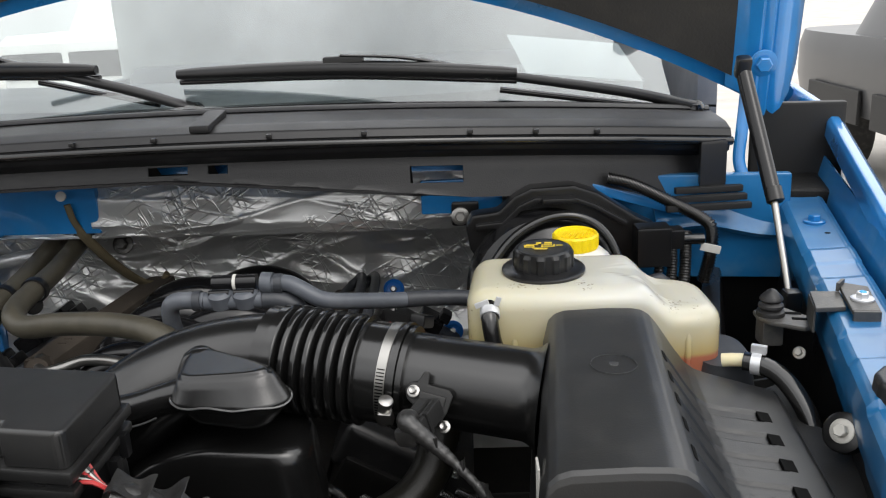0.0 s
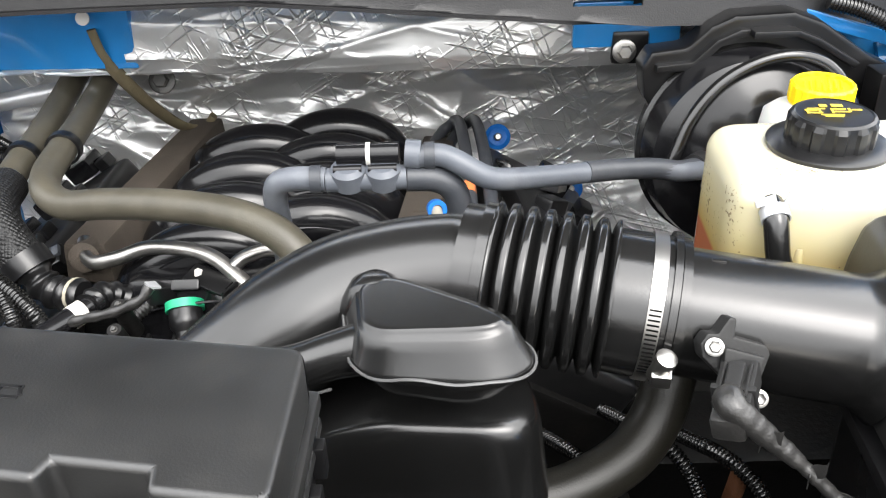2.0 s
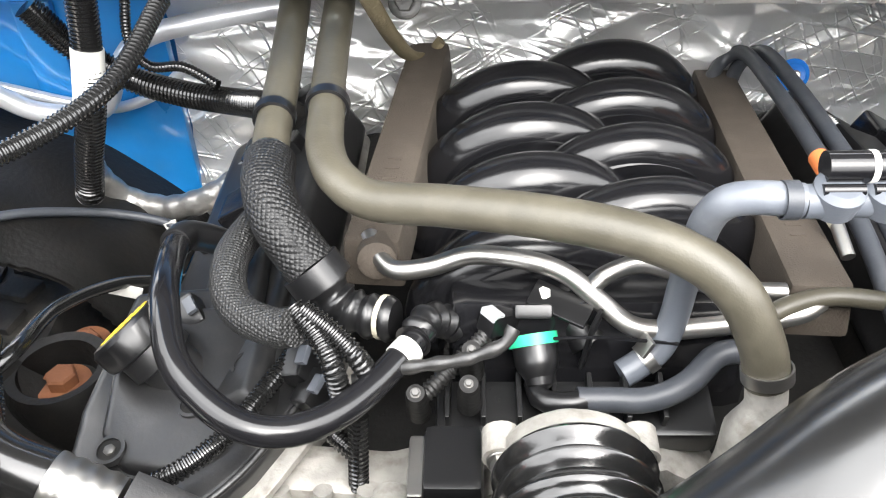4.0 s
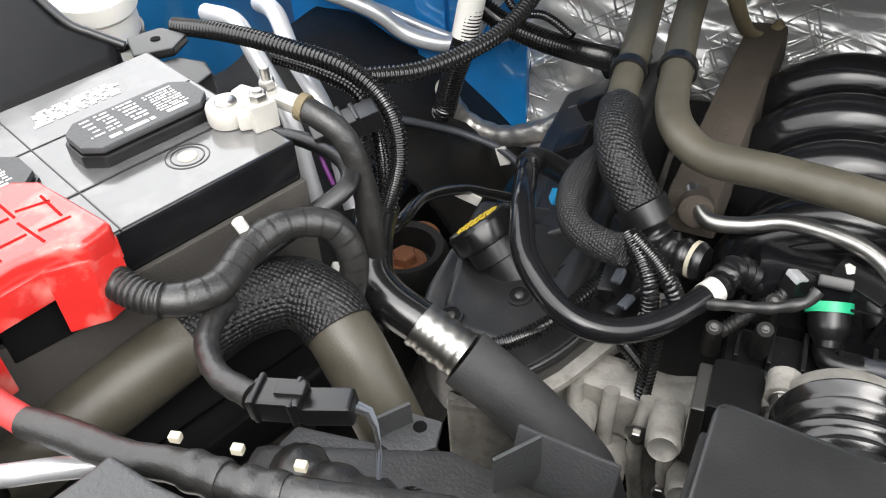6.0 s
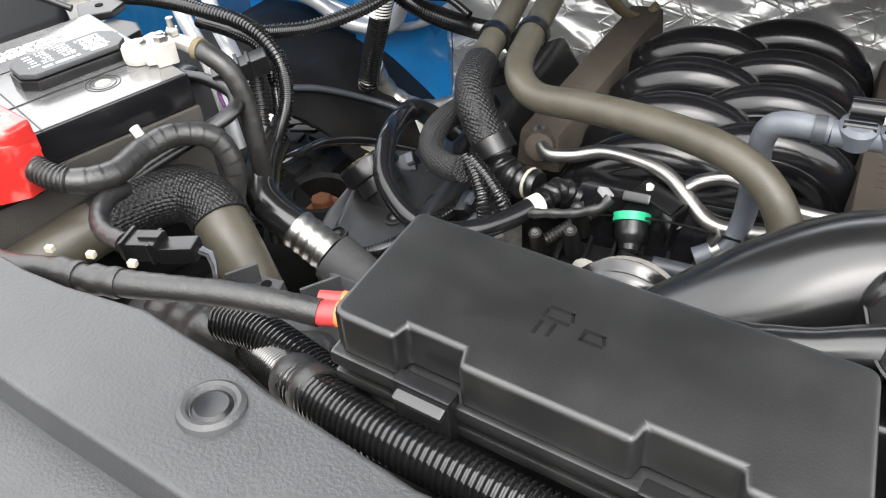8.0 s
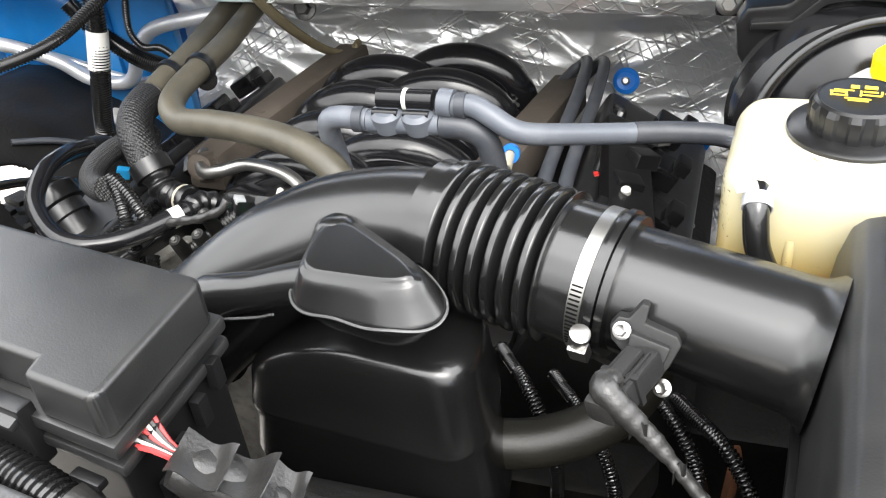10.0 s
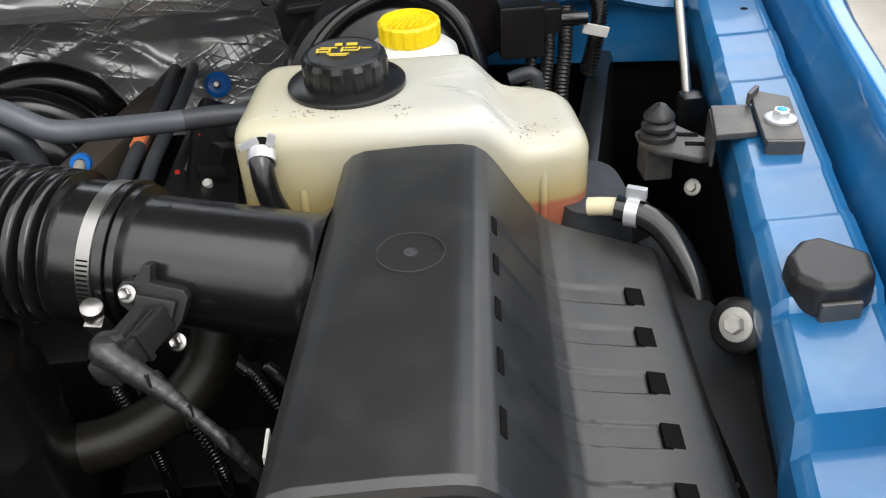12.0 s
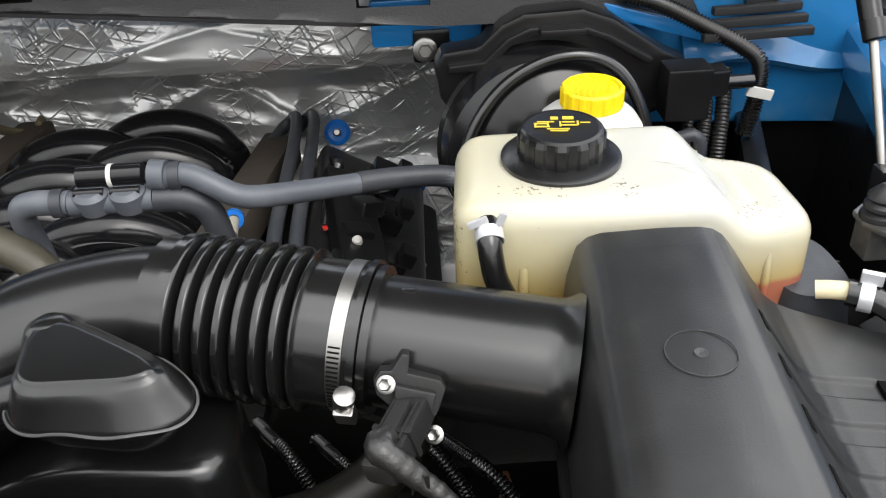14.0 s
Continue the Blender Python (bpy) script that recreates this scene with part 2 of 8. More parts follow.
def foil_material():
    """Crinkled silver heat-shield foil: flat shards at three sizes, each tilted its own way, with creases between."""
    m = mat("crinkled silver foil", (0.80, 0.80, 0.79), 0.34, 0.70, var=0.08, wear_sheen=0.2, wear_sheen_color=(0.55, 0.51, 0.46), patch=7)
    nt = m.node_tree
    nodes, link, bsdf = nt.nodes, nt.links.new, nt.nodes["Principled BSDF"]
    tc = nodes.new("ShaderNodeTexCoord")
    warp = nodes.new("ShaderNodeTexNoise")
    warp.inputs["Scale"].default_value, warp.inputs["Detail"].default_value = 9, 3
    link(tc.outputs["Object"], warp.inputs["Vector"])
    add = nodes.new("ShaderNodeVectorMath")
    add.operation = "MULTIPLY_ADD"
    link(warp.outputs["Color"], add.inputs[0])
    add.inputs[1].default_value = (0.10, 0.10, 0.10)
    link(tc.outputs["Object"], add.inputs[2])
    geo = nodes.new("ShaderNodeNewGeometry")
    normal = geo.outputs["Normal"]
    for sc, amp, turn, stretch in ((5.0, 0.34, 0.5, (0.4, 1, 1.4)), (14.0, 0.20, -0.7, (0.20, 1, 1.5))):
        mp = nodes.new("ShaderNodeMapping")
        mp.inputs["Rotation"].default_value = (0, turn, 0)
        mp.inputs["Scale"].default_value = stretch
        link(add.outputs[0], mp.inputs["Vector"])
        v = nodes.new("ShaderNodeTexVoronoi")
        v.feature, v.distance = "F1", "EUCLIDEAN"
        v.inputs["Scale"].default_value = sc
        link(mp.outputs[0], v.inputs["Vector"])
        mid = nodes.new("ShaderNodeVectorMath")
        mid.operation = "SUBTRACT"
        link(v.outputs["Color"], mid.inputs[0])
        mid.inputs[1].default_value = (0.5, 0.5, 0.5)
        tilt = nodes.new("ShaderNodeVectorMath")
        tilt.operation = "MULTIPLY_ADD"
        link(mid.outputs[0], tilt.inputs[0])
        tilt.inputs[1].default_value = (amp, amp, amp)
        link(normal, tilt.inputs[2])
        normal = tilt.outputs[0]
    unit = nodes.new("ShaderNodeVectorMath")
    unit.operation = "NORMALIZE"
    link(normal, unit.inputs[0])
    bump = nodes.new("ShaderNodeBump")
    bump.inputs["Strength"].default_value, bump.inputs["Distance"].default_value = 0.9, 0.002
    total = None
    for turn, stretch, width in ((0.25, (3.5, 3.5, 42), 0.035), (-0.55, (5, 5, 60), 0.03), (1.1, (6, 6, 50), 0.025)):
        mp = nodes.new("ShaderNodeMapping")
        mp.vector_type = "TEXTURE"
        mp.inputs["Rotation"].default_value = (0, turn, 0)
        mp.inputs["Scale"].default_value = tuple(1 / k for k in stretch)
        link(tc.outputs["Object"], mp.inputs["Vector"])
        line = nodes.new("ShaderNodeTexNoise")
        line.inputs["Scale"].default_value, line.inputs["Detail"].default_value = 1.0, 1.5
        link(mp.outputs[0], line.inputs["Vector"])
        off = nodes.new("ShaderNodeMath")
        off.operation = "SUBTRACT"
        link(line.outputs["Fac"], off.inputs[0])
        off.inputs[1].default_value = 0.5
        flat = nodes.new("ShaderNodeMath")
        flat.operation = "ABSOLUTE"
        link(off.outputs[0], flat.inputs[0])
        edge_h = nodes.new("ShaderNodeMapRange")
        edge_h.inputs["From Max"].default_value, edge_h.inputs["To Min"].default_value, edge_h.inputs["To Max"].default_value = width, 1.0, 0.0
        link(flat.outputs[0], edge_h.inputs["Value"])
        if total is None:
            total = edge_h.outputs[0]
        else:
            both = nodes.new("ShaderNodeMath")
            link(total, both.inputs[0])
            link(edge_h.outputs[0], both.inputs[1])
            total = both.outputs[0]
    zone = nodes.new("ShaderNodeTexNoise")
    zone.inputs["Scale"].default_value, zone.inputs["Detail"].default_value = 11, 3
    link(tc.outputs["Object"], zone.inputs["Vector"])
    keep = nodes.new("ShaderNodeMapRange")
    keep.inputs["From Min"].default_value, keep.inputs["From Max"].default_value = 0.46, 0.60
    link(zone.outputs["Fac"], keep.inputs["Value"])
    part_of = nodes.new("ShaderNodeMath")
    part_of.operation = "MULTIPLY"
    link(total, part_of.inputs[0])
    link(keep.outputs[0], part_of.inputs[1])
    link(part_of.outputs[0], bump.inputs["Height"])
    link(unit.outputs[0], bump.inputs["Normal"])
    link(bump.outputs[0], bsdf.inputs["Normal"])
    return m


def braid_material(name, color, scale):
    """Woven protective sleeve: a fine diagonal weave in relief."""
    m = mat(name, color, 0.5, var=0.2, wear_sheen=0.1)
    nt = m.node_tree
    nodes, link, bsdf = nt.nodes, nt.links.new, nt.nodes["Principled BSDF"]
    tc = nodes.new("ShaderNodeTexCoord")
    v = nodes.new("ShaderNodeTexVoronoi")
    v.inputs["Scale"].default_value = scale
    v.inputs["Randomness"].default_value = 0.25
    link(tc.outputs["Object"], v.inputs["Vector"])
    bump = nodes.new("ShaderNodeBump")
    bump.invert = True
    bump.inputs["Strength"].default_value, bump.inputs["Distance"].default_value = 1.0, 0.002
    link(v.outputs["Distance"], bump.inputs["Height"])
    link(bump.outputs[0], bsdf.inputs["Normal"])
    thread = nodes.new("ShaderNodeMapRange")
    thread.inputs["From Min"].default_value, thread.inputs["From Max"].default_value = 0.25, 0.05
    link(v.outputs["Distance"], thread.inputs["Value"])
    weave = nodes.new("ShaderNodeMix")
    weave.data_type = "RGBA"
    link(thread.outputs[0], weave.inputs["Factor"])
    weave.inputs["A"].default_value = (*(c * 0.5 for c in color), 1)
    weave.inputs["B"].default_value = (*(min(1, c * 3.5) for c in color), 1)
    link(weave.outputs["Result"], bsdf.inputs["Base Color"])
    return m


def bottle_material():
    """Cream plastic, yellower downwards, its bright shoulder painted as a whiter top; orange coolant shows in its
    bottom.
    """
    m = mat("yellowed bottle plastic", (0.70, 0.66, 0.52), 0.16, grain=0.06, size=90, var=0.05, sss=0.3, wear_sheen=0.0)
    nt = m.node_tree
    nodes, link, bsdf = nt.nodes, nt.links.new, nt.nodes["Principled BSDF"]
    geo = nodes.new("ShaderNodeNewGeometry")
    sep = nodes.new("ShaderNodeSeparateXYZ")
    link(geo.outputs["Position"], sep.inputs[0])
    ramp = nodes.new("ShaderNodeValToRGB")
    mp = nodes.new("ShaderNodeMapRange")
    mp.inputs["From Min"].default_value, mp.inputs["From Max"].default_value = 1.05, 1.25
    link(sep.outputs[2], mp.inputs["Value"])
    link(mp.outputs[0], ramp.inputs[0])
    # upper stops are whiter: the shoulder's bright translucence put into the colour
    e = ramp.color_ramp.elements
    e[0].position, e[0].color = 0.0, (0.44, 0.15, 0.08, 1)
    e[1].position, e[1].color = 1.0, (0.55, 0.55, 0.53, 1)
    for p, c in ((0.425, (0.42, 0.15, 0.09, 1)), (0.45, (0.46, 0.35, 0.15, 1)), (0.6, (0.52, 0.48, 0.34, 1)), (0.8, (0.54, 0.54, 0.50, 1))):
        x = e.new(p)
        x.color = c
    specks = nodes.new("ShaderNodeTexNoise")
    specks.inputs["Scale"].default_value, specks.inputs["Detail"].default_value = 260, 2
    zone = nodes.new("ShaderNodeTexNoise")
    zone.inputs["Scale"].default_value = 16
    for nz in (specks, zone):
        link(geo.outputs["Position"], nz.inputs["Vector"])
    both = nodes.new("ShaderNodeMath")
    both.operation = "MULTIPLY"
    link(specks.outputs["Fac"], both.inputs[0])
    link(zone.outputs["Fac"], both.inputs[1])
    cut = nodes.new("ShaderNodeMapRange")
    cut.inputs["From Min"].default_value, cut.inputs["From Max"].default_value = 0.39, 0.42
    cut.inputs["To Max"].default_value = 0.75
    link(both.outputs[0], cut.inputs["Value"])
    grime = nodes.new("ShaderNodeMix")
    grime.data_type = "RGBA"
    link(cut.outputs[0], grime.inputs["Factor"])
    link(ramp.outputs[0], grime.inputs["A"])
    grime.inputs["B"].default_value = (0.16, 0.13, 0.10, 1)
    # the colour is yellower at the end with the neck hose, whiter at the other
    end_tint = nodes.new("ShaderNodeMapRange")
    end_tint.inputs["From Min"].default_value, end_tint.inputs["From Max"].default_value = 0.05, 0.24
    end_tint.inputs["To Min"].default_value, end_tint.inputs["To Max"].default_value = 0.75, 0.0
    link(sep.outputs[0], end_tint.inputs["Value"])
    tint = nodes.new("ShaderNodeMix")
    tint.data_type, tint.blend_type = "RGBA", "MULTIPLY"
    link(end_tint.outputs[0], tint.inputs["Factor"])
    link(grime.outputs["Result"], tint.inputs["A"])
    tint.inputs["B"].default_value = (1.0, 0.92, 0.64, 1)
    link(tint.outputs["Result"], bsdf.inputs["Base Color"])
    return m


def glass_material():
    m = bpy.data.materials.new("windscreen glass")
    m.use_nodes = True
    b = m.node_tree.nodes["Principled BSDF"]
    b.inputs["Base Color"].default_value = (0.70, 0.77, 0.76, 1)
    b.inputs["Roughness"].default_value, b.inputs["Transmission Weight"].default_value, b.inputs["IOR"].default_value = 0.0, 1.0, 1.9
    return m


M_FOIL = foil_material()
M_BRAID = braid_material("black woven sleeve", (0.012, 0.012, 0.0125), 260)
M_BRAID_GREY = braid_material("grey woven sleeve", (0.032, 0.032, 0.032), 330)
M_BOTTLE = bottle_material()
M_GLASS = glass_material()


# ---- building helpers ----
AT = {}


def finish(name, verts, faces, material, parent=None, label="", smooth=35, sharp=True):
    """One mesh object from world coordinates, with its origin at the middle of its base."""
    v = np.array(verts, float)
    c = Vector(((v[:, 0].min() + v[:, 0].max()) / 2, (v[:, 1].min() + v[:, 1].max()) / 2, v[:, 2].min()))
    me = bpy.data.meshes.new(name)
    me.from_pydata([tuple(p) for p in v - np.array(c)], [], faces)
    me.materials.append(material)
    if smooth:
        me.polygons.foreach_set("use_smooth", [True] * len(me.polygons))
        me.set_sharp_from_angle(angle=radians(smooth))
    me.update()
    ob = new(name, me)
    ob.location = c
    AT[ob] = c
    if parent:
        ob.parent = parent
        ob.matrix_parent_inverse = Matrix.Translation(-AT[parent])
    if label:
        ob["label"] = label
    return ob


def thing(name, at, label, category, group="", kind=""):
    ob = new(name)
    ob.empty_display_size = 0.02
    ob.location = at
    AT[ob] = Vector(at)
    return tagged(ob, label, category, group, kind)


def spline(pts, step):
    """Points along a smooth line through pts, about step apart."""
    p = np.array(pts, float)
    if len(p) == 2:
        n = max(2, int(np.linalg.norm(p[1] - p[0]) / step) + 1)
        return p[0] + (p[1] - p[0]) * np.linspace(0, 1, n)[:, None]
    q = np.vstack([2 * p[0] - p[1], p, 2 * p[-1] - p[-2]])
    fine = []
    for i in range(1, len(q) - 2):
        a, b, c, d = q[i - 1:i + 3]
        t = np.linspace(0, 1, 24, endpoint=False)[:, None]
        fine.append(0.5 * (2 * b + (c - a) * t + (2 * a - 5 * b + 4 * c - d) * t ** 2 + (3 * b - a - 3 * c + d) * t ** 3))
    fine = np.vstack(fine + [p[-1:]])
    d = np.concatenate([[0], np.cumsum(np.linalg.norm(np.diff(fine, axis=0), axis=1))])
    n = max(3, int(d[-1] / step) + 1)
    s = np.linspace(0, d[-1], n)
    return np.stack([np.interp(s, d, fine[:, k]) for k in range(3)], 1)


def sweep(pts, r, n=14, step=0.008, flat=1.0, hollow=0.0):
    """Verts and faces of a tube along pts; r: a radius or a function of the way along (metres) and the whole length."""
    p = spline(pts, step)
    d = np.concatenate([[0], np.cumsum(np.linalg.norm(np.diff(p, axis=0), axis=1))])
    tan = np.gradient(p, axis=0)
    tan /= np.linalg.norm(tan, axis=1)[:, None]
    up = np.array([0, 0, 1.0]) if abs(tan[0][2]) < 0.9 else np.array([0, 1.0, 0])
    a = np.cross(tan[0], up)
    a /= np.linalg.norm(a)
    verts, faces, m = [], [], len(p)
    ang = np.arange(n) * 2 * math.pi / n
    for i in range(m):
        a = a - tan[i] * (a @ tan[i])
        a /= np.linalg.norm(a)
        b = np.cross(tan[i], a)
        rad = r(d[i], d[-1]) if callable(r) else r
        verts += [tuple(p[i] + rad * (math.cos(t) * a + flat * math.sin(t) * b)) for t in ang]
    for i in range(m - 1):
        for j in range(n):
            k = (j + 1) % n
            faces.append((i * n + j, i * n + k, (i + 1) * n + k, (i + 1) * n + j))
    faces.append(tuple(range(n))[::-1])
    faces.append(tuple((m - 1) * n + j for j in range(n)))
    return verts, faces


def tube(name, pts, r, material, parent=None, label="", **kw):
    v, f = sweep(pts, r, **kw)
    return finish(name, v, f, material, parent, label, smooth=50)


def ribbed(r, a, pitch):
    """A radius that swells and narrows along a corrugated tube."""
    return lambda s, total: r + a * (1 if (s / pitch) % 1 < 0.5 else -1)


def taped(r):
    """The radius of a bundle wound with overlapping tape, a little uneven."""
    return lambda s, total: r + 0.0006 * ((s / 0.013) % 1) + 0.0004 * math.sin(s * 61) * math.sin(s * 23)


def waves(r, a, pitch):
    return lambda s, total: r + a * math.cos(2 * math.pi * s / pitch)


def lathe(name, profile, material, parent=None, at=(0, 0, 0), aim=(0, 0, 1), n=32, label="", knurl=None, smooth=35, capped=True):
    """A turned body: profile of (radius, height), standing at a place and aimed along a direction."""
    m = Matrix.Translation(at) @ Vector(aim).to_track_quat("Z", "Y").to_matrix().to_4x4()
    verts, faces = [], []
    for r, z in profile:
        for j in range(n):
            t = 2 * math.pi * j / n
            k = r * (1 + (knurl[1] * (1 if (j * knurl[0] // n) % 2 else -1) if knurl and knurl[2] <= z <= knurl[3] else 0))
            verts.append(tuple(m @ Vector((k * math.cos(t), k * math.sin(t), z))))
    for i in range(len(profile) - 1):
        for j in range(n):
            k = (j + 1) % n
            faces.append((i * n + j, i * n + k, (i + 1) * n + k, (i + 1) * n + j))
    if capped:
        faces.append(tuple(range(n))[::-1])
        faces.append(tuple((len(profile) - 1) * n + j for j in range(n)))
    return finish(name, verts, faces, material, parent, label, smooth)


def from_bm(name, bm, material, parent=None, label="", m=None, smooth=35):
    bm.verts.ensure_lookup_table()
    bm.verts.index_update()
    v = [tuple((m @ x.co) if m else x.co) for x in bm.verts]
    f = [tuple(x.index for x in face.verts) for face in bm.faces]
    bm.free()
    ob = finish(name, v, f, material, parent, label, smooth)
    flatten(ob.data, smooth)
    return ob


def flatten(me, smooth):
    """Shading normals weighted by area, so that large faces stay flat and only the rounded edges bend the light."""
    limit = math.cos(radians(smooth + 8))
    round_v = collections.defaultdict(list)
    for p in me.polygons:
        for k in p.vertices:
            round_v[k].append(p)
    out = [None] * len(me.loops)
    for p in me.polygons:
        for li, k in zip(p.loop_indices, p.vertices):
            acc = Vector((0, 0, 0))
            for o in round_v[k]:
                if o.normal.dot(p.normal) > limit:
                    acc += o.normal * o.area
            out[li] = acc.normalized() if acc.length > 0 else p.normal.copy()
    me.normals_split_custom_set(out)


def rbox(name, size, m, material, parent=None, label="", bevel=0.004, seg=2, taper=(1, 1), smooth=35):
    """A box with its base at the pose m, rounded edges, its top narrowed by taper."""
    bm = bmesh.new()
    bmesh.ops.create_cube(bm, size=1)
    for v in bm.verts:
        top = v.co.z > 0
        v.co = Vector((v.co.x * size[0] * (taper[0] if top else 1), v.co.y * size[1] * (taper[1] if top else 1), (v.co.z + 0.5) * size[2]))
    if bevel:
        bmesh.ops.bevel(bm, geom=bm.edges[:], offset=bevel, segments=seg, affect="EDGES", profile=0.6)
    return from_bm(name, bm, material, parent, label, m, smooth)


def slab(name, outline, z0, z1, material, parent=None, label="", bevel=0.003, seg=2, m=None, inset=0.0, smooth=35):
    """An outline in plan raised from z0 to z1, with rounded edges."""
    bm = bmesh.new()
    low = [bm.verts.new((x, y, z0)) for x, y in outline]
    face = bm.faces.new(low)
    if face.normal.z > 0 or sum(a[0] * b[1] - a[1] * b[0] for a, b in zip(outline, outline[1:] + outline[:1])) > 0:
        face.normal_flip()
    top = bmesh.ops.extrude_face_region(bm, geom=[face])
    vs = [g for g in top["geom"] if isinstance(g, bmesh.types.BMVert)]
    cx, cy = sum(p[0] for p in outline) / len(outline), sum(p[1] for p in outline) / len(outline)
    for v in vs:
        v.co.z = z1
        v.co.x += (cx - v.co.x) * inset
        v.co.y += (cy - v.co.y) * inset
    bmesh.ops.recalc_face_normals(bm, faces=bm.faces[:])
    if bevel:
        bmesh.ops.bevel(bm, geom=[e for e in bm.edges if abs(e.calc_face_angle(0)) > 0.3], offset=bevel, segments=seg, affect="EDGES", profile=0.6)
    return from_bm(name, bm, material, parent, label, m, smooth)


def loft(name, sections, material, parent=None, label="", n=40, m=None, smooth=40):
    """A body through stacked rounded sections: (x, y, z, half width, half depth, squareness)."""
    verts, faces = [], []
    for x, y, z, a, b, e in sections:
        for j in range(n):
            t = 2 * math.pi * j / n
            c, s = math.cos(t), math.sin(t)
            p = Vector((x + a * math.copysign(abs(c) ** (2 / e), c), y + b * math.copysign(abs(s) ** (2 / e), s), z))
            verts.append(tuple(m @ p if m else p))
    for i in range(len(sections) - 1):
        for j in range(n):
            k = (j + 1) % n
            faces.append((i * n + j, i * n + k, (i + 1) * n + k, (i + 1) * n + j))
    faces.append(tuple(range(n))[::-1])
    faces.append(tuple((len(sections) - 1) * n + j for j in range(n)))
    return finish(name, verts, faces, material, parent, label, smooth)


def sheet(name, fn, nu, nv, material, parent=None, label="", thick=0.0, smooth=60, skip=None):
    """A surface fn(u, v) over the unit square, given a thickness along its normals; skip(u, v) leaves openings."""
    g = np.array([[fn(i / nu, j / nv) for j in range(nv + 1)] for i in range(nu + 1)], float)
    verts = [tuple(p) for p in g.reshape(-1, 3)]
    k = lambda i, j: i * (nv + 1) + j
    faces = [(k(i, j), k(i + 1, j), k(i + 1, j + 1), k(i, j + 1)) for i in range(nu) for j in range(nv) if not (skip and skip((i + 0.5) / nu, (j + 0.5) / nv))]
    if thick:
        du, dv = np.gradient(g, axis=0), np.gradient(g, axis=1)
        nrm = np.cross(du, dv)
        nrm /= np.linalg.norm(nrm, axis=2)[:, :, None] + 1e-12
        base = len(verts)
        verts += [tuple(p) for p in (g - nrm * thick).reshape(-1, 3)]
        faces += [tuple(base + q for q in f[::-1]) for f in faces]
        rim = [k(i, 0) for i in range(nu)] + [k(nu, j) for j in range(nv)] + [k(i, nv) for i in range(nu, 0, -1)] + [k(0, j) for j in range(nv, 0, -1)]
        faces += [(rim[i], base + rim[i], base + rim[(i + 1) % len(rim)], rim[(i + 1) % len(rim)]) for i in range(len(rim))]
    return finish(name, verts, faces, material, parent, label, smooth)


def ring(name, at, aim, r, wide, thick, material, parent=None, label="", n=36):
    """A flat band round a tube."""
    return lathe(name, [(r, -wide / 2), (r + thick, -wide / 2), (r + thick, wide / 2), (r, wide / 2), (r, -wide / 2)], material, parent, at, aim, n, label, capped=False)


def bolt(name, at, aim, r, material, parent=None, label="", washer=1.7):
    """A hexagon bolt head on its washer."""
    h = r * 0.9
    ob = lathe(name, [(r * washer, 0), (r * washer, r * 0.28), (r * washer * 0.95, r * 0.34), (r * 1.02, r * 0.36)], material, parent, at, aim, 24, label)
    v = Vector(aim).normalized()
    lathe("hex_head", [(r, 0), (r, h * 0.85), (r * 0.85, h)], material, ob, tuple(Vector(at) + v * r * 0.34), aim, 6)
    return ob


def hose(name, pts, r, material, label, category="hose", group="", **kw):
    return tagged(tube(name, pts, r, material, **kw), label, category, group)


def turned(x, y, z, deg):
    return pose(x, y, z, 0, 0, deg)


# ---- the setting ----
tagged(sheet("ground", lambda u, v: (-60 + 120 * u, -60 + 120 * v, 0), 12, 12, M_GROUND), "pale dusty concrete yard", "ground", kind="structure")


# ---- truck body round the engine bay ----
def bow(x):
    """How far across the truck's width, from its middle line."""
    return (x + 0.40) / 0.85


def cowl_row(x, dy, dz):
    u = bow(x)
    return (x, 1.235 + 0.125 * u * u + dy, 1.362 - 0.047 * u * u + dz)


COWL = thing("cowl_panel", (-0.4, 1.3, 1.25), "weathered black plastic cowl below the windscreen", "car part")
PROFILE = [(0.02, -0.105), (0.03, -0.06), (0.035, -0.045), (0.005, -0.03), (0.0, -0.012), (-0.004, -0.006), (0.002, 0.004), (0.03, 0.012), (0.09, 0.016), (0.17, 0.018), (0.24, 0.012)]


def cowl_fn(u, v):
    k = v * (len(PROFILE) - 1)
    i = min(int(k), len(PROFILE) - 2)
    f = k - i
    dy, dz = (PROFILE[i][c] * (1 - f) + PROFILE[i + 1][c] * f for c in (0, 1))
    x = -1.28 + 1.74 * u
    return cowl_row(x, dy, max(dz, -0.105 + 0.038 * max(0, min(1, (0.05 - x) / 0.45))))


sheet("cowl_top", cowl_fn, 174, 60, M_COWL, COWL, thick=0.004, skip=lambda u, v: (0.10 < v < 0.19 and any(a < -1.28 + 1.74 * u < b for a, b in ((-0.43, -0.375), (-0.345, -0.31)))) or (0.05 < v < 0.11 and -0.035 < -1.28 + 1.74 * u < 0.04))
sheet("cowl_wall", lambda u, v: (lambda p: (p[0], p[1] + 0.012 * v, p[2]))(cowl_row(-1.28 + 1.74 * u, 0.035 + 0.05 * (1 - v), -0.112 + 0.038 * max(0, min(1, (0.05 + 1.28 - 1.74 * u) / 0.45)) * (1 - v) + 0.072 * v)), 174, 12, M_TRIM, COWL, thick=0.004, skip=lambda u, v: 0.1 < v < 0.9 and any(a < -1.28 + 1.74 * u < b for a, b in ((-0.43, -0.375), (-0.345, -0.31), (-0.04, 0.043))))
tube("seal", [cowl_row(-1.28 + 0.174 * i, -0.006, -0.014) for i in range(11)], 0.007, M_RUBBER, COWL, "black rubber hood seal", n=8, step=0.03)
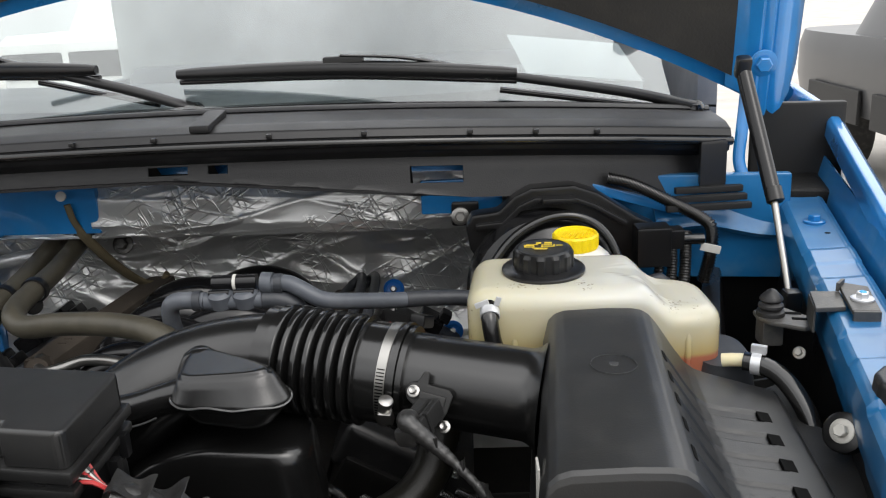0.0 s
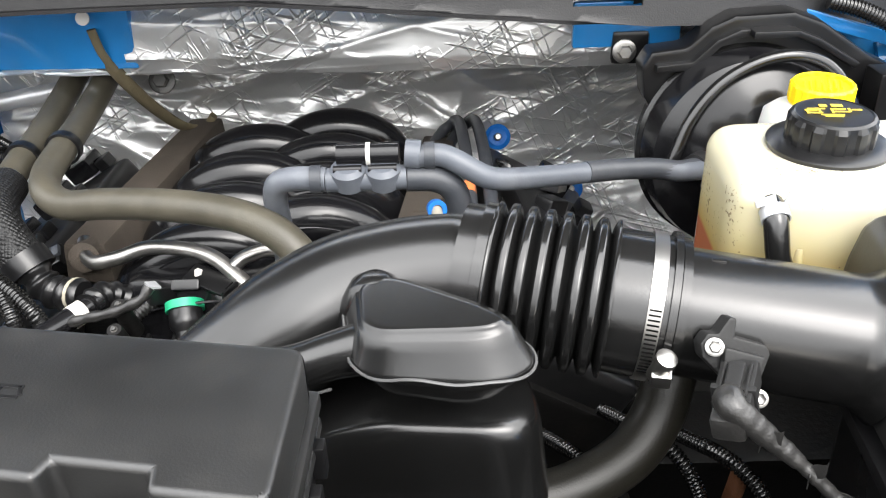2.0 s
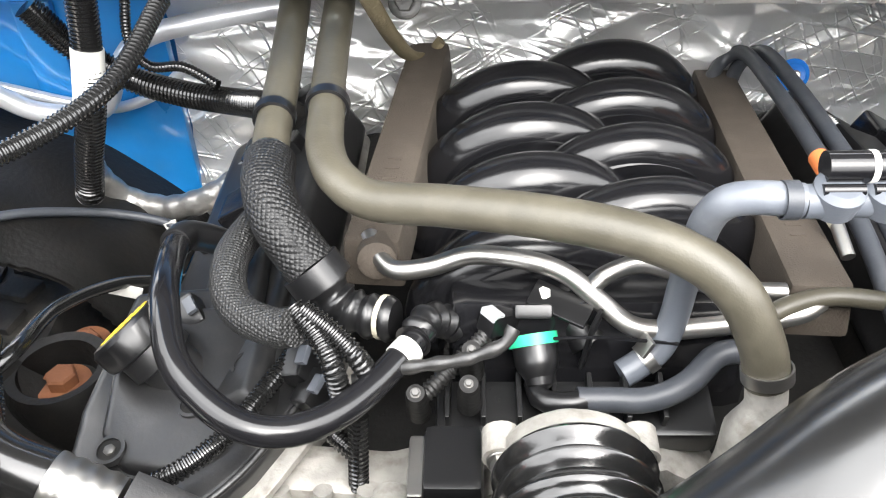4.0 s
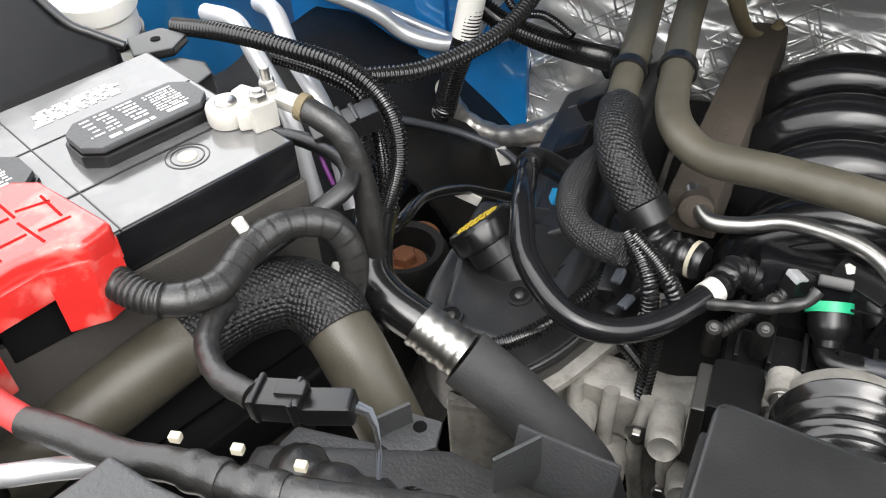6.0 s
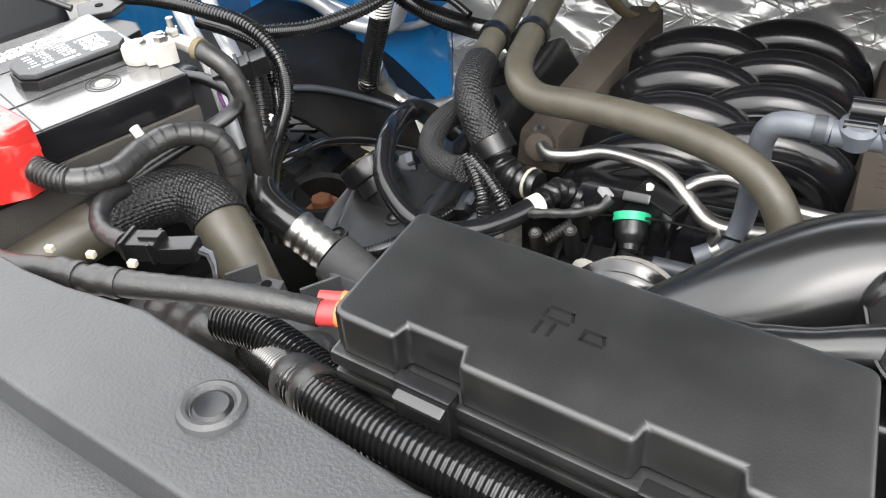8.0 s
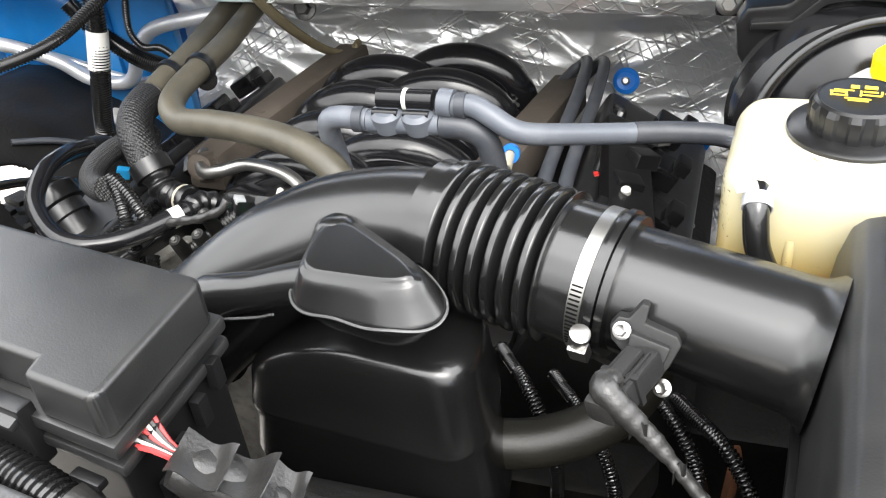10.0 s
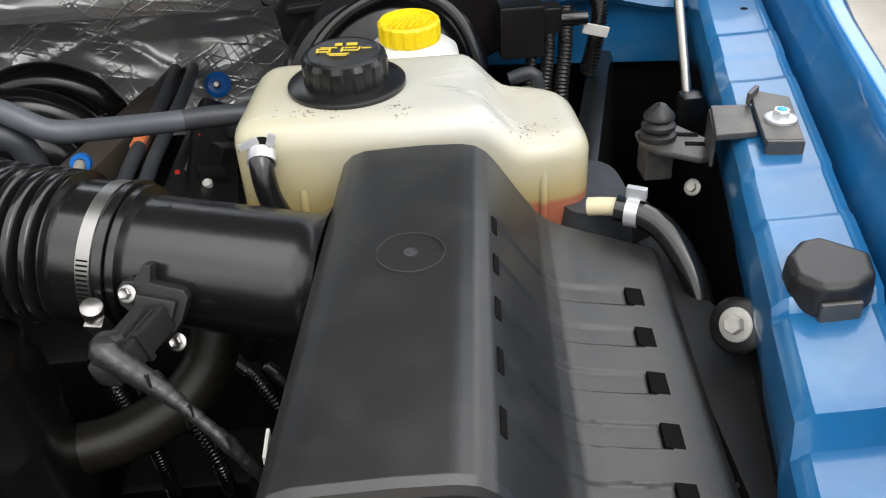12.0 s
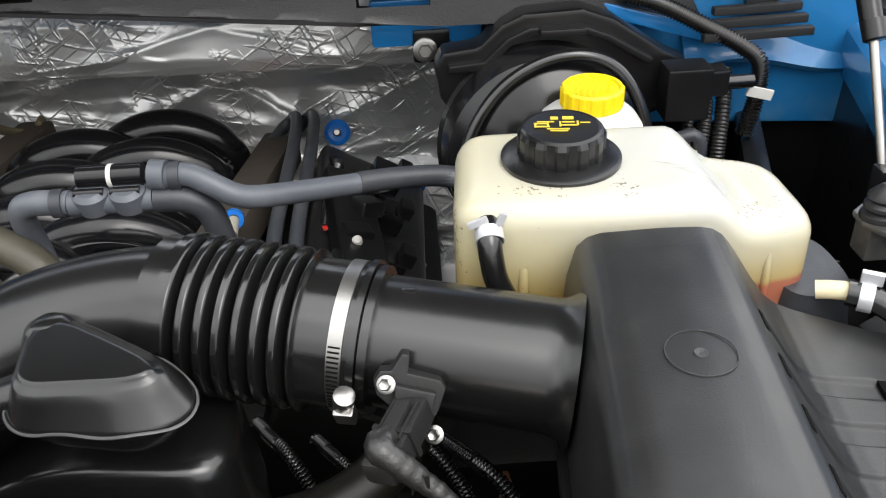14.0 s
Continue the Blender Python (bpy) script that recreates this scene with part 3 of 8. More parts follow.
sheet("grille_lip", lambda u, v: cowl_row(-1.28 + 1.74 * u, 0.12 + 0.02 * v, 0.019 + 0.006 * math.sin(v * math.pi)), 50, 4, M_COWL, COWL, thick=0.002)
for x in (-0.52, -0.40, -0.235, -0.10, 0.053, 0.15, 0.243):
    p = cowl_row(x, -0.006, -0.004)
    rbox("clip", (0.008, 0.008, 0.006), turned(*p, 0), M_BLACK, COWL, bevel=0.0015)
sheet("inner_band", lambda u, v: cowl_row(-0.62 + 0.76 * u, 0.090 + 0.02 * v, -0.078 + 0.078 * v), 12, 2, M_BLUE, COWL, "blue body paint seen through the slots", thick=0.004)
slab("end_bracket", [(0.405, 1.33), (0.45, 1.34), (0.452, 1.365), (0.41, 1.36)], 1.232, 1.305, M_COWL, COWL, bevel=0.006)
for k in range(3):
    rbox("end_foot", (0.13 - 0.012 * k, 0.012, 0.010), turned(0.412 + 0.004 * k, 1.300 + 0.016 * k, 1.205 + 0.010 * k, 3), M_TRIM, COWL, bevel=0.002)
rbox("joint", (0.030, 0.10, 0.012), pose(*cowl_row(-0.335, 0.05, 0.010), 6, 0, 0), M_COWL, COWL, bevel=0.004)
for k in range(9):
    tube("grille_slot", [cowl_row(-1.2 + 0.19 * k, 0.150, 0.0215), cowl_row(-1.12 + 0.19 * k, 0.150, 0.0215), cowl_row(-1.04 + 0.19 * k, 0.150, 0.0215)], 0.0022, M_HOLE_DARK, COWL, n=6, step=0.03)
for x in (-0.62, -0.50, -0.20, -0.10, 0.10, 0.20, 0.30):
    p = cowl_row(x, 0.050, -0.105 + 0.038 * max(0, min(1, (0.05 - x) / 0.45)))
    rbox("wall_rib", (0.006, 0.012, 0.045), turned(p[0], p[1], p[2] + 0.012, 0), M_TRIM, COWL, bevel=0.002)

# firewall: foil, blue sheet metal
FIRE = [(1.392, 1.310), (1.384, 1.265), (1.372, 1.235), (1.376, 1.19), (1.40, 1.165), (1.47, 1.153), (1.55, 1.145), (1.60, 1.12), (1.618, 1.06), (1.614, 0.98), (1.60, 0.90), (1.57, 0.80), (1.52, 0.68)]


def fire_fn(x0, x1, lift):
    def f(u, v):
        x = x0 + (x1 - x0) * u
        k = v * (len(FIRE) - 1)
        i = min(int(k), len(FIRE) - 2)
        g = k - i
        y, z = (FIRE[i][c] * (1 - g) + FIRE[i + 1][c] * g for c in (0, 1))
        p = Vector((x * 7, y * 7, z * 7))
        s = x + 0.02 * noise.noise(p)
        t = v * 1.05 + 0.03 * noise.noise(p * 0.6)
        w = noise.ridged_multi_fractal(p * 0.7, 0.9, 2.1, 2, 1.0, 2.0) * 0.008 + noise.noise(p * 1.6) * 0.004
        for c, d, f, k in ((0.45, 0.9, 7.0, 0.010), (-0.6, 0.8, 9.0, 0.007), (0.15, 1.0, 13.0, 0.004)):
            q = (s * c + t * d) * f
            n = math.floor(q)
            fold = 1 - abs(2 * (q - n) - 1)
            keep = max(0, noise.noise(Vector((n * 3.7 + c * 50, (s * d - t * c) * 3.5, f))) + 0.15)
            w += k * fold ** 5 * min(1, keep * 2.2)
        w *= 0.25 + 0.75 * min(1, max(0, (v - 0.16) / 0.14))
        w += 0.006 * abs(noise.noise(Vector((x * 9 + z * 14, z * 16, 3.3))))
        y += 0.18 * max(0, (-x - 0.2)) * max(0.0, 1 - v / 0.55)
        return (x + 0.6 * w, y - lift * w, z + 0.6 * w)
    return f


FOIL = thing("firewall_foil", (-0.33, 1.5, 0.68), "crinkled silver heat-shield foil on the firewall", "heat shield")
foil_fn = fire_fn(-0.90, 0.235, 1.0)
sheet("upper_roll", lambda u, v: foil_fn((0.3 + 0.835 * u) / 1.135, 0.335 * v), 310, 74, M_FOIL, FOIL, "smooth upper roll of foil", thick=0.002, smooth=50)
sheet("lower_sheet", lambda u, v: foil_fn(u, 0.33 + 0.67 * v), 420, 146, M_FOIL, FOIL, "loose crinkled foil sheet", thick=0.002, smooth=50)
wall = thing("firewall", (-0.4, 1.66, 0.3), "blue painted steel firewall behind the engine", "car part")
rbox("panel", (0.26, 0.02, 1.0), turned(-0.95, 1.672, 0.3, 0), M_BLUE_DULL, wall, bevel=0.002)
rbox("insulation", (1.34, 0.02, 1.0), turned(-0.15, 1.675, 0.3, 0), M_SHADE, wall, "dark felt insulation", bevel=0.002)
rbox("upper_band", (0.44, 0.014, 0.13), turned(-0.80, 1.43, 1.180, -4), M_BLUE, wall, bevel=0.004)
rbox("upper_patch", (0.13, 0.012, 0.055), turned(0.035, 1.350, 1.205, 0), M_BLUE, wall, bevel=0.004)
rbox("shelf", (0.5, 0.22, 0.02), turned(-1.05, 1.56, 1.16, 0), M_BLUE, wall, bevel=0.006)
rbox("side_panel", (0.40, 0.02, 0.40), turned(-1.09, 1.575, 0.80, 0), M_BLUE, wall, bevel=0.006)
rbox("vertical_rib", (0.05, 0.014, 0.30), turned(-1.04, 1.56, 0.82, 0), M_BLUE, wall, bevel=0.005)
for p in ((-0.106, 1.572, 1.001), (0.005, 1.535, 0.925)):
    d = lathe("foil_fastener", [(0.020, 0), (0.020, 0.003), (0.014, 0.006), (0.008, 0.004)], M_BLUE_CLIP, wall, p, (0, -1, 0.45), 24, "round blue washer with a steel bolt")
    lathe("stud", [(0.006, 0), (0.006, 0.012), (0.004, 0.014)], M_STEEL, d, p, (0, -1, 0.45), 10)

bolt("panel_bolt", (-0.583, 1.49, 1.137), (0, -1, 0.45), 0.011, M_BRACKET, wall, "dull grey bolt and washer")


def rail_x(y):
    return 0.357 + (y - 0.60) * 0.245


# black liner walls and the floor of the bay
LINER = tagged(rbox("inner_fender_liner", (0.03, 0.7, 0.62), pose(-1.30, 0.9, 0.42, 0, 12, 0), M_BLACK, bevel=0.01), "black plastic inner fender liner", "car part")
tagged(sheet("wheel_arch_liner", lambda u, v: (-1.24 + 0.36 * u, 1.02 + 0.56 * v, 0.99 - 0.20 * u * u + 0.03 * math.sin(v * 3.1) + 0.02 * noise.noise(Vector((u * 4, v * 4, 0)))), 200, 170, M_DARK, thick=0.006, skip=lambda u, v: ((u - 0.80) / 0.28) ** 2 + ((v - 0.38 + 0.10 * (u - 0.80)) / 0.105) ** 2 < 1), "black plastic wheel arch liner, dusty", "car part")
tagged(rbox("left_inner_fender", (0.02, 0.75, 0.36), turned(-1.36, 1.30, 0.84, 0), M_BLUE_DULL, bevel=0.006), "blue painted inner fender behind the battery", "car part")
tagged(rbox("right_fender_liner", (0.03, 1.1, 0.55), pose(0.40, 1.02, 0.55, 0, -6, -16), M_BLACK, bevel=0.01), "black fender liner below the blue rail", "car part")
tagged(sheet("rail_underside", lambda u, v: (rail_x(0.40 + 1.1 * u) + 0.006 - 0.03 * v, 0.40 + 1.1 * u, 1.145 - 0.6 * v), 10, 6, M_BLACK, thick=0.01), "black liner wall below the blue rail", "car part")
# added dark box that fills the bay's shaded depth
tagged(rbox("bay_depth_filler", (0.62, 0.14, 0.36), turned(0.16, 1.15, 0.42, 0), M_DARK, bevel=0.02), "dark block added to fill the shaded depth of the bay", "car part")
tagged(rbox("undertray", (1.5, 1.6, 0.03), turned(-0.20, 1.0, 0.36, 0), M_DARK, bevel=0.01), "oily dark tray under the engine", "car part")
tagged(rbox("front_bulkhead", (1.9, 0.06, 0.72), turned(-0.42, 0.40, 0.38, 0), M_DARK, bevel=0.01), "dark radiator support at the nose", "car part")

# blue fender rail on the driver's side
RAIL = thing("fender_rail", (0.45, 0.95, 1.1), "blue painted inner fender rail with holes and bolts", "car part")


def rail_fn(u, v):
    y = 0.42 + 1.06 * u
    prof = [(0.004, -0.06), (-0.002, -0.03), (0.0, -0.006), (0.006, 0.0), (0.03, 0.0), (0.053, 0.001), (0.058, 0.003), (0.060, -0.030), (0.068, -0.036), (0.073, 0.0), (0.080, 0.030), (0.083, 0.042)]
    k = v * (len(prof) - 1)
    i = min(int(k), len(prof) - 2)
    f = k - i
    dx, dz = (prof[i][c] * (1 - f) + prof[i + 1][c] * f for c in (0, 1))
    step = 0.006 * max(0, min(1, (0.70 - y) / 0.006)) + 0.02 * max(0, min(1, (0.62 - y) / 0.006))
    step += sum(h * max(0, min(1, (y - at) / 0.004)) for at, h in ((0.775, 0.0022), (0.835, -0.0022), (0.985, 0.002), (1.035, -0.002), (1.09, 0.0025)))
    return (rail_x(y) + dx, y, 1.190 + 0.025 * (y - 0.7) + dz - step)


sheet("rail", rail_fn, 265, 44, M_BLUE_DULL, RAIL, thick=0.003, smooth=24)
# the holes are dark discs and plates laid on the rail, not openings
for y, r in ((0.675, 0.006), (1.16, 0.004)):
    lathe("hole", [(r, 0), (r, 0.0012)], M_HOLE_DARK, RAIL, (rail_x(y) + 0.04, y, 1.190 + 0.025 * (y - 0.7) - (0.006 if y < 0.7 else 0)), (0, 0, 1), 16)
for y in (0.655, 0.658, 0.79):
    lathe("dimple", [(0.006, -0.001), (0.0055, 0.0010), (0.004, 0.0004)], M_BLUE_DULL, RAIL, (rail_x(y) + (0.028 if y != 0.658 else 0.050), y, 1.1826 if y < 0.7 else 1.192), (0, 0, 1), 18)
for y in (1.02, 1.10):
    rbox("square_hole", (0.017, 0.015, 0.0016), turned(rail_x(y) + 0.034, y, 1.1897 + 0.025 * (y - 0.7) - (0.002 if y < 1.035 else 0.0025), -14), M_HOLE_DARK, RAIL, bevel=0.0005)
    lathe("stud", [(0.004, 0), (0.004, 0.0012)], M_BLUE, RAIL, (rail_x(y) + 0.036, y, 1.1915 + 0.025 * (y - 0.7) - (0.002 if y < 1.035 else 0.0025)), (0, 0, 1), 12)
bolt("rail_bolt", (rail_x(1.213) + 0.03, 1.213, 1.2035), (0, 0, 1), 0.009, M_BLUE, RAIL)
bolt("rail_bolt", (rail_x(0.56) + 0.055, 0.56, 1.163), (0, 0, 1), 0.011, M_BLUE, RAIL)

# outer fender: the painted top that falls away to the side
FENDER = thing("front_fender", (0.72, 0.9, 0.5), "metallic blue front fender with a wet shine", "car part")


def fender_fn(u, v):
    y = 0.10 + 1.75 * u
    prof = [(0.080, 0.02), (0.082, 0.043), (0.087, 0.050), (0.097, 0.050), (0.107, 0.040), (0.114, 0.015), (0.122, -0.08), (0.14, -0.27), (0.16, -0.55)]
    k = v * (len(prof) - 1)
    i = min(int(k), len(prof) - 2)
    f = k - i
    dx, dz = (prof[i][c] * (1 - f) + prof[i + 1][c] * f for c in (0, 1))
    lift = 0.11 * max(0, y - 1.0)
    return (rail_x(min(y, 1.5)) + dx, y, 1.19 + 0.03 * (y - 0.7) + dz + lift)


sheet("skin", fender_fn, 50, 32, M_BLUE, FENDER, thick=0.002)
tagged(rbox("scuttle_end_plate", (0.15, 0.02, 0.24), turned(0.605, 1.475, 1.10, -10), M_TRIM, bevel=0.006), "black plastic plate closing the scuttle end", "car part")
# dark box in place of the shaded recess between strut and fender
tagged(rbox("scuttle_shade_block", (0.16, 0.16, 0.10), turned(0.560, 1.43, 1.12, -14), M_DARK, bevel=0.02), "dark block standing in for the shaded recess below the hood hinge", "car part")

# windscreen, dashboard and cabin
SCREEN = thing("windscreen", (-0.4, 1.5, 1.35), "sloping clear windscreen glass reflecting a cloudy sky", "window")


def screen_fn(u, v):
    x = -1.22 + 1.64 * u
    b = bow(x)
    return (x, 1.45 + 0.13 * b * b + 0.75 * v, 1.362 - 0.035 * b * b + 0.52 * v)


pane = sheet("pane", screen_fn, 24, 10, M_GLASS, SCREEN, thick=0.005)
pane.visible_shadow = False
DASH = tagged(sheet("dashboard", lambda u, v: (-1.2 + 1.6 * u, 1.62 + 0.12 * (2 * u - 1) ** 2 + 0.55 * v, 1.36 + 0.05 * v - 0.05 * v * v), 20, 6, M_DASH, thick=0.03), "grey dashboard top under the windscreen", "dashboard")
tagged(sheet("windscreen_paper", lambda u, v: (0.16 + 0.22 * u - 0.03 * v, 1.60 + 0.10 * v + 0.05 * u, 1.395 + 0.065 * v - 0.03 * u), 8, 4, M_WHITE_PAINT, thick=0.001), "white sheet of paper behind the windscreen", "paper")
CAB = thing("cabin", (-0.4, 2.6, 0.0), "grey cabin interior of the truck", "car part")
# rear wall is pale so the pane before it looks sky-lit
rbox("rear_wall", (1.9, 0.05, 1.42), turned(-0.32, 3.3, 0.5, 0), M_SHEEN_WALL, CAB, bevel=0.02)
rbox("floor", (1.7, 1.5, 0.55), turned(-0.4, 2.6, 0.0, 0), M_DASH, CAB, bevel=0.02)
for x in (-0.80, 0.02):
    rbox("seat_back", (0.52, 0.16, 0.62), pose(x, 2.75, 0.75, -12, 0, 0), M_DASH, CAB, bevel=0.06, seg=3)
for x, h in ((-1.26, 0.8), (0.56, 1.38)):
    rbox("door_side", (0.05, 1.5, h), turned(x, 2.6, 0.5, 0), M_DASH, CAB, bevel=0.02)
rbox("roof", (1.80, 1.3, 0.05), turned(-0.4, 2.85, 1.9, 0), M_BLUE, CAB, "blue painted roof", bevel=0.02)
for x, dx in ((-1.38, 0.12), (0.62, -0.12)):
    tube("windscreen_pillar", [(x, 1.62, 1.33), (x + dx * 0.5, 1.95, 1.62), (x + dx, 2.30, 1.91)], 0.032, M_BLUE, CAB, n=12, step=0.03)


# wipers
def wiper(px, py, pz, tip, blade0, blade1):
    w = thing("wiper", (px, py, pz), "black windscreen wiper with arm and blade", "wiper", "wipers")
    P, T = Vector((px, py, pz)), Vector(tip)
    tube("arm", [tuple(P), tuple(P * 0.80 + T * 0.20 + Vector((0, -0.004, 0.008))), tuple(P * 0.45 + T * 0.55 + Vector((0, 0, 0.006)))], lambda s, t: 0.0135 - 0.003 * s / t, M_COWL, w, n=14, flat=0.72, step=0.012)
    tube("arm_spring", [tuple(P * 0.46 + T * 0.54 + Vector((0, 0, 0.006))), tuple(P * 0.2 + T * 0.8 + Vector((0, 0, 0.012))), tip], lambda s, t: 0.009 - 0.004 * s / t, M_RUBBER, w, n=10, flat=0.5, step=0.012)
    # thin black tube standing in for the arm's shadow on the glass
    tube("shadow_arm", [tuple(P * 0.86 + T * 0.14 + Vector((0, 0.03, -0.014))), tuple(P * 0.45 + T * 0.55 + Vector((0, 0.03, -0.022)))], 0.0055, M_RUBBER, w, n=8, step=0.02)
    lathe("pivot_cap", [(0.017, 0), (0.017, 0.014), (0.012, 0.02)], M_RUBBER, w, (px, py, pz - 0.012), (0, -0.3, 1), 18)
    mid = tuple((Vector(blade0) + Vector(blade1)) / 2 + Vector((0, 0, 0.008)))
    tube("blade", [blade0, mid, blade1], lambda s, t: 0.008 + 0.007 * math.sin(math.pi * s / t) ** 0.5, M_BLACK, w, n=10, step=0.015)
    tube("squeegee", [tuple(Vector(p) + Vector((0, 0.012, -0.014))) for p in (blade0, mid, blade1)], 0.005, M_RUBBER, w, n=8, step=0.02)
    rbox("hook", (0.07, 0.016, 0.022), pose(*mid, 0, 0, 0), M_BLACK, w, bevel=0.005)
    return w


wiper(0.435, 1.49, 1.338, (-0.16, 1.48, 1.452), (-0.445, 1.50, 1.432), (0.135, 1.47, 1.41))
wiper(-0.418, 1.49, 1.372, (-0.93, 1.50, 1.516), (-1.10, 1.52, 1.45), (-0.575, 1.48, 1.448))

# hood, open overhead
HOOD = thing("hood", (-0.3, 1.4, 1.33), "raised blue hood with a black felt lining", "hood")


HOOD_UP = radians(70)


def hood_fn(lift, trim, length=1.2):
    """The hood's arched underside, hinged at the cowl and raised; lift: how far below the skin, trim: how far in from its edges."""
    def f(u, v):
        a = (2 * u - 1) * (1 - trim)
        way = length * v
        x = -0.33 + 0.83 * a * (1 - 0.10 * v)
        arch = 0.223 * (1 - 0.72 * v)
        y = 1.40 - way * math.cos(HOOD_UP) - lift * math.sin(HOOD_UP)
        return (x, y, 1.580 - 0.06 * v - arch * a * a + way * math.sin(HOOD_UP) - lift * math.cos(HOOD_UP))
    return f


sheet("skin", hood_fn(-0.035, -0.05), 40, 20, M_BLUE, HOOD, thick=0.003)
sheet("inner_frame", hood_fn(0.0, -0.01), 40, 20, M_BLUE, HOOD, thick=0.006)
sheet("lining", lambda u, v: hood_fn(0.016, 0.045)(u, 0.022 + 0.93 * v), 40, 20, M_SHADE, HOOD, "black felt lining", thick=0.010)
SIDE = [(-0.030, 0.012, 0.004), (-0.006, 0.000, -0.004), (0.012, -0.008, -0.006), (0.020, -0.030, 0.010), (0.034, -0.040, 0.012), (0.040, -0.030, 0.020), (0.052, -0.042, 0.024), (0.066, -0.040, 0.034), (0.082, -0.022, 0.046), (0.096, 0.014, 0.060), (0.100, 0.034, 0.070)]


def hood_side(s):
    """The folded edge of the hood's inner frame, swept up along its side."""
    def f(u, v):
        k = v * (len(SIDE) - 1)
        i = min(int(k), len(SIDE) - 2)
        g = k - i
        dx, dz, dy = (SIDE[i][c] * (1 - g) + SIDE[i + 1][c] * g for c in (0, 1, 2))
        way = 1.2 * u
        tip = 0.05 * max(0, 1 - u / 0.05) ** 2 * max(0, v - 0.55)
        return (-0.33 + s * (0.815 * (1 - 0.10 * u) + dx), 1.385 + dy - way * math.cos(HOOD_UP), 1.372 + 0.10 * u + dz + tip + way * math.sin(HOOD_UP))
    return f


for s in (-1, 1):
    sheet("folded_edge", hood_side(s), 40, 40, M_BLUE, HOOD, "folded blue edge of the hood", thick=0.003, smooth=50)
bolt("latch_bolt", (0.497, 1.345, 1.418), (-0.1, -1, -0.2), 0.012, M_BLUE, HOOD)
tube("hinge_arm", [(0.492, 1.40, 1.365), (0.484, 1.385, 1.31), (0.478, 1.372, 1.262), (0.492, 1.36, 1.222)], 0.010, M_BLUE, HOOD, n=10, flat=0.5)
# gas strut
STRUT = thing("gas_strut", (0.447, 1.05, 1.13), "black gas strut holding the hood open", "strut")
tube("cylinder", [(0.425, 1.215, 1.425), (0.443, 1.12, 1.268)], 0.0105, M_GLOSS, STRUT, n=16)
tube("rod", [(0.443, 1.12, 1.268), (0.448, 1.055, 1.150)], 0.0045, M_STEEL, STRUT, n=12)
lathe("cap", [(0.0115, 0), (0.0115, 0.018), (0.009, 0.02)], M_BLACK, STRUT, (0.443, 1.125, 1.277), (0.018, -0.095, -0.157), 16)
rbox("top_socket", (0.020, 0.018, 0.030), pose(0.424, 1.215, 1.412, 20, 0, 0), M_BLACK, STRUT, bevel=0.005)
rbox("foot_socket", (0.022, 0.022, 0.03), turned(0.449, 1.052, 1.132, 0), M_BLACK, STRUT, bevel=0.005)

# vehicles and yard beyond
VAN = thing("parked_pickup", (3.6, 5.2, 0), "dark grey pickup with black lower trim parked alongside", "car")
loft("body", [(3.9, 5.2, 0.55, 1.0, 2.7, 6), (3.9, 5.2, 0.75, 1.03, 2.75, 6), (3.9, 5.2, 1.0, 1.03, 2.75, 6), (3.9, 5.2, 1.12, 1.0, 2.72, 6)], M_TRUCK, VAN)
loft("cabin_top", [(3.9, 5.4, 1.12, 0.95, 1.5, 6), (3.9, 5.5, 1.75, 0.75, 1.1, 5), (3.9, 5.5, 1.82, 0.6, 0.9, 4)], M_TRUCK, VAN)
for y in (3.6, 4.55, 5.5, 6.6):
    rbox("trim_panel", (0.03, 0.9, 0.25), turned(2.86, y, 0.5, 0), M_TRIM, VAN, bevel=0.01)
for y in (3.4, 6.9):
    w = lathe("wheel", [(0.37, 0), (0.39, 0.03), (0.39, 0.22), (0.37, 0.25)], M_TYRE, VAN, (2.93, y, 0.39), (1, 0, 0), 32)
    lathe("rim", [(0.24, -0.004), (0.22, 0.02), (0.06, 0.01), (0.05, -0.01)], M_PIPE, w, (2.93, y, 0.39), (1, 0, 0), 24)
CAR = thing("white_pickup", (-4.6, 11, 0), "white pickup parked behind the truck", "car")
loft("body", [(-4.6, 12.5, 0.5, 1.0, 2.6, 7), (-4.6, 12.5, 1.25, 1.0, 2.6, 7), (-4.6, 12.5, 1.35, 0.96, 2.5, 6)], M_WHITE_PAINT, CAR)
loft("cabin_top", [(-4.6, 13, 1.35, 0.9, 1.3, 6), (-4.6, 13, 1.95, 0.72, 0.9, 5)], M_WHITE_PAINT, CAR)
for x in (-5.0, -4.2):
    rbox("grille", (0.72, 0.05, 0.3), turned(x, 9.9, 0.85, 0), M_TRIM, CAR, bevel=0.03)
for x in (-5.3, -3.9):
    lathe("wheel", [(0.38, 0), (0.4, 0.03), (0.4, 0.22), (0.38, 0.25)], M_TYRE, CAR, (x, 11.2, 0.4), (1, 0, 0), 28)


# ---- air intake, driver's side ----
def lean(x, y):
    """The air box stands a little askew: it leans to the right towards the firewall."""
    return x + 0.10 * (y - 0.60)


BOX = thing("air_filter_box", (0.2, 0.74, 0.95), "black grained plastic air filter box with ribbed lid", "air box")
LID = [(0.086, 1.10), (0.092, 1.17), (0.098, 1.196), (0.106, 1.204), (0.116, 1.207), (0.16, 1.208), (0.188, 1.2068), (0.1985, 1.2043), (0.2065, 1.1985), (0.2125, 1.1910), (0.217, 1.1845), (0.2340, 1.1580), (0.2450, 1.1430), (0.2550, 1.1358), (0.2670, 1.1322), (0.28, 1.1298), (0.308, 1.1247), (0.3085, 1.1246), (0.322, 1.1222), (0.336, 1.1196), (0.341, 1.114), (0.343, 1.085)]
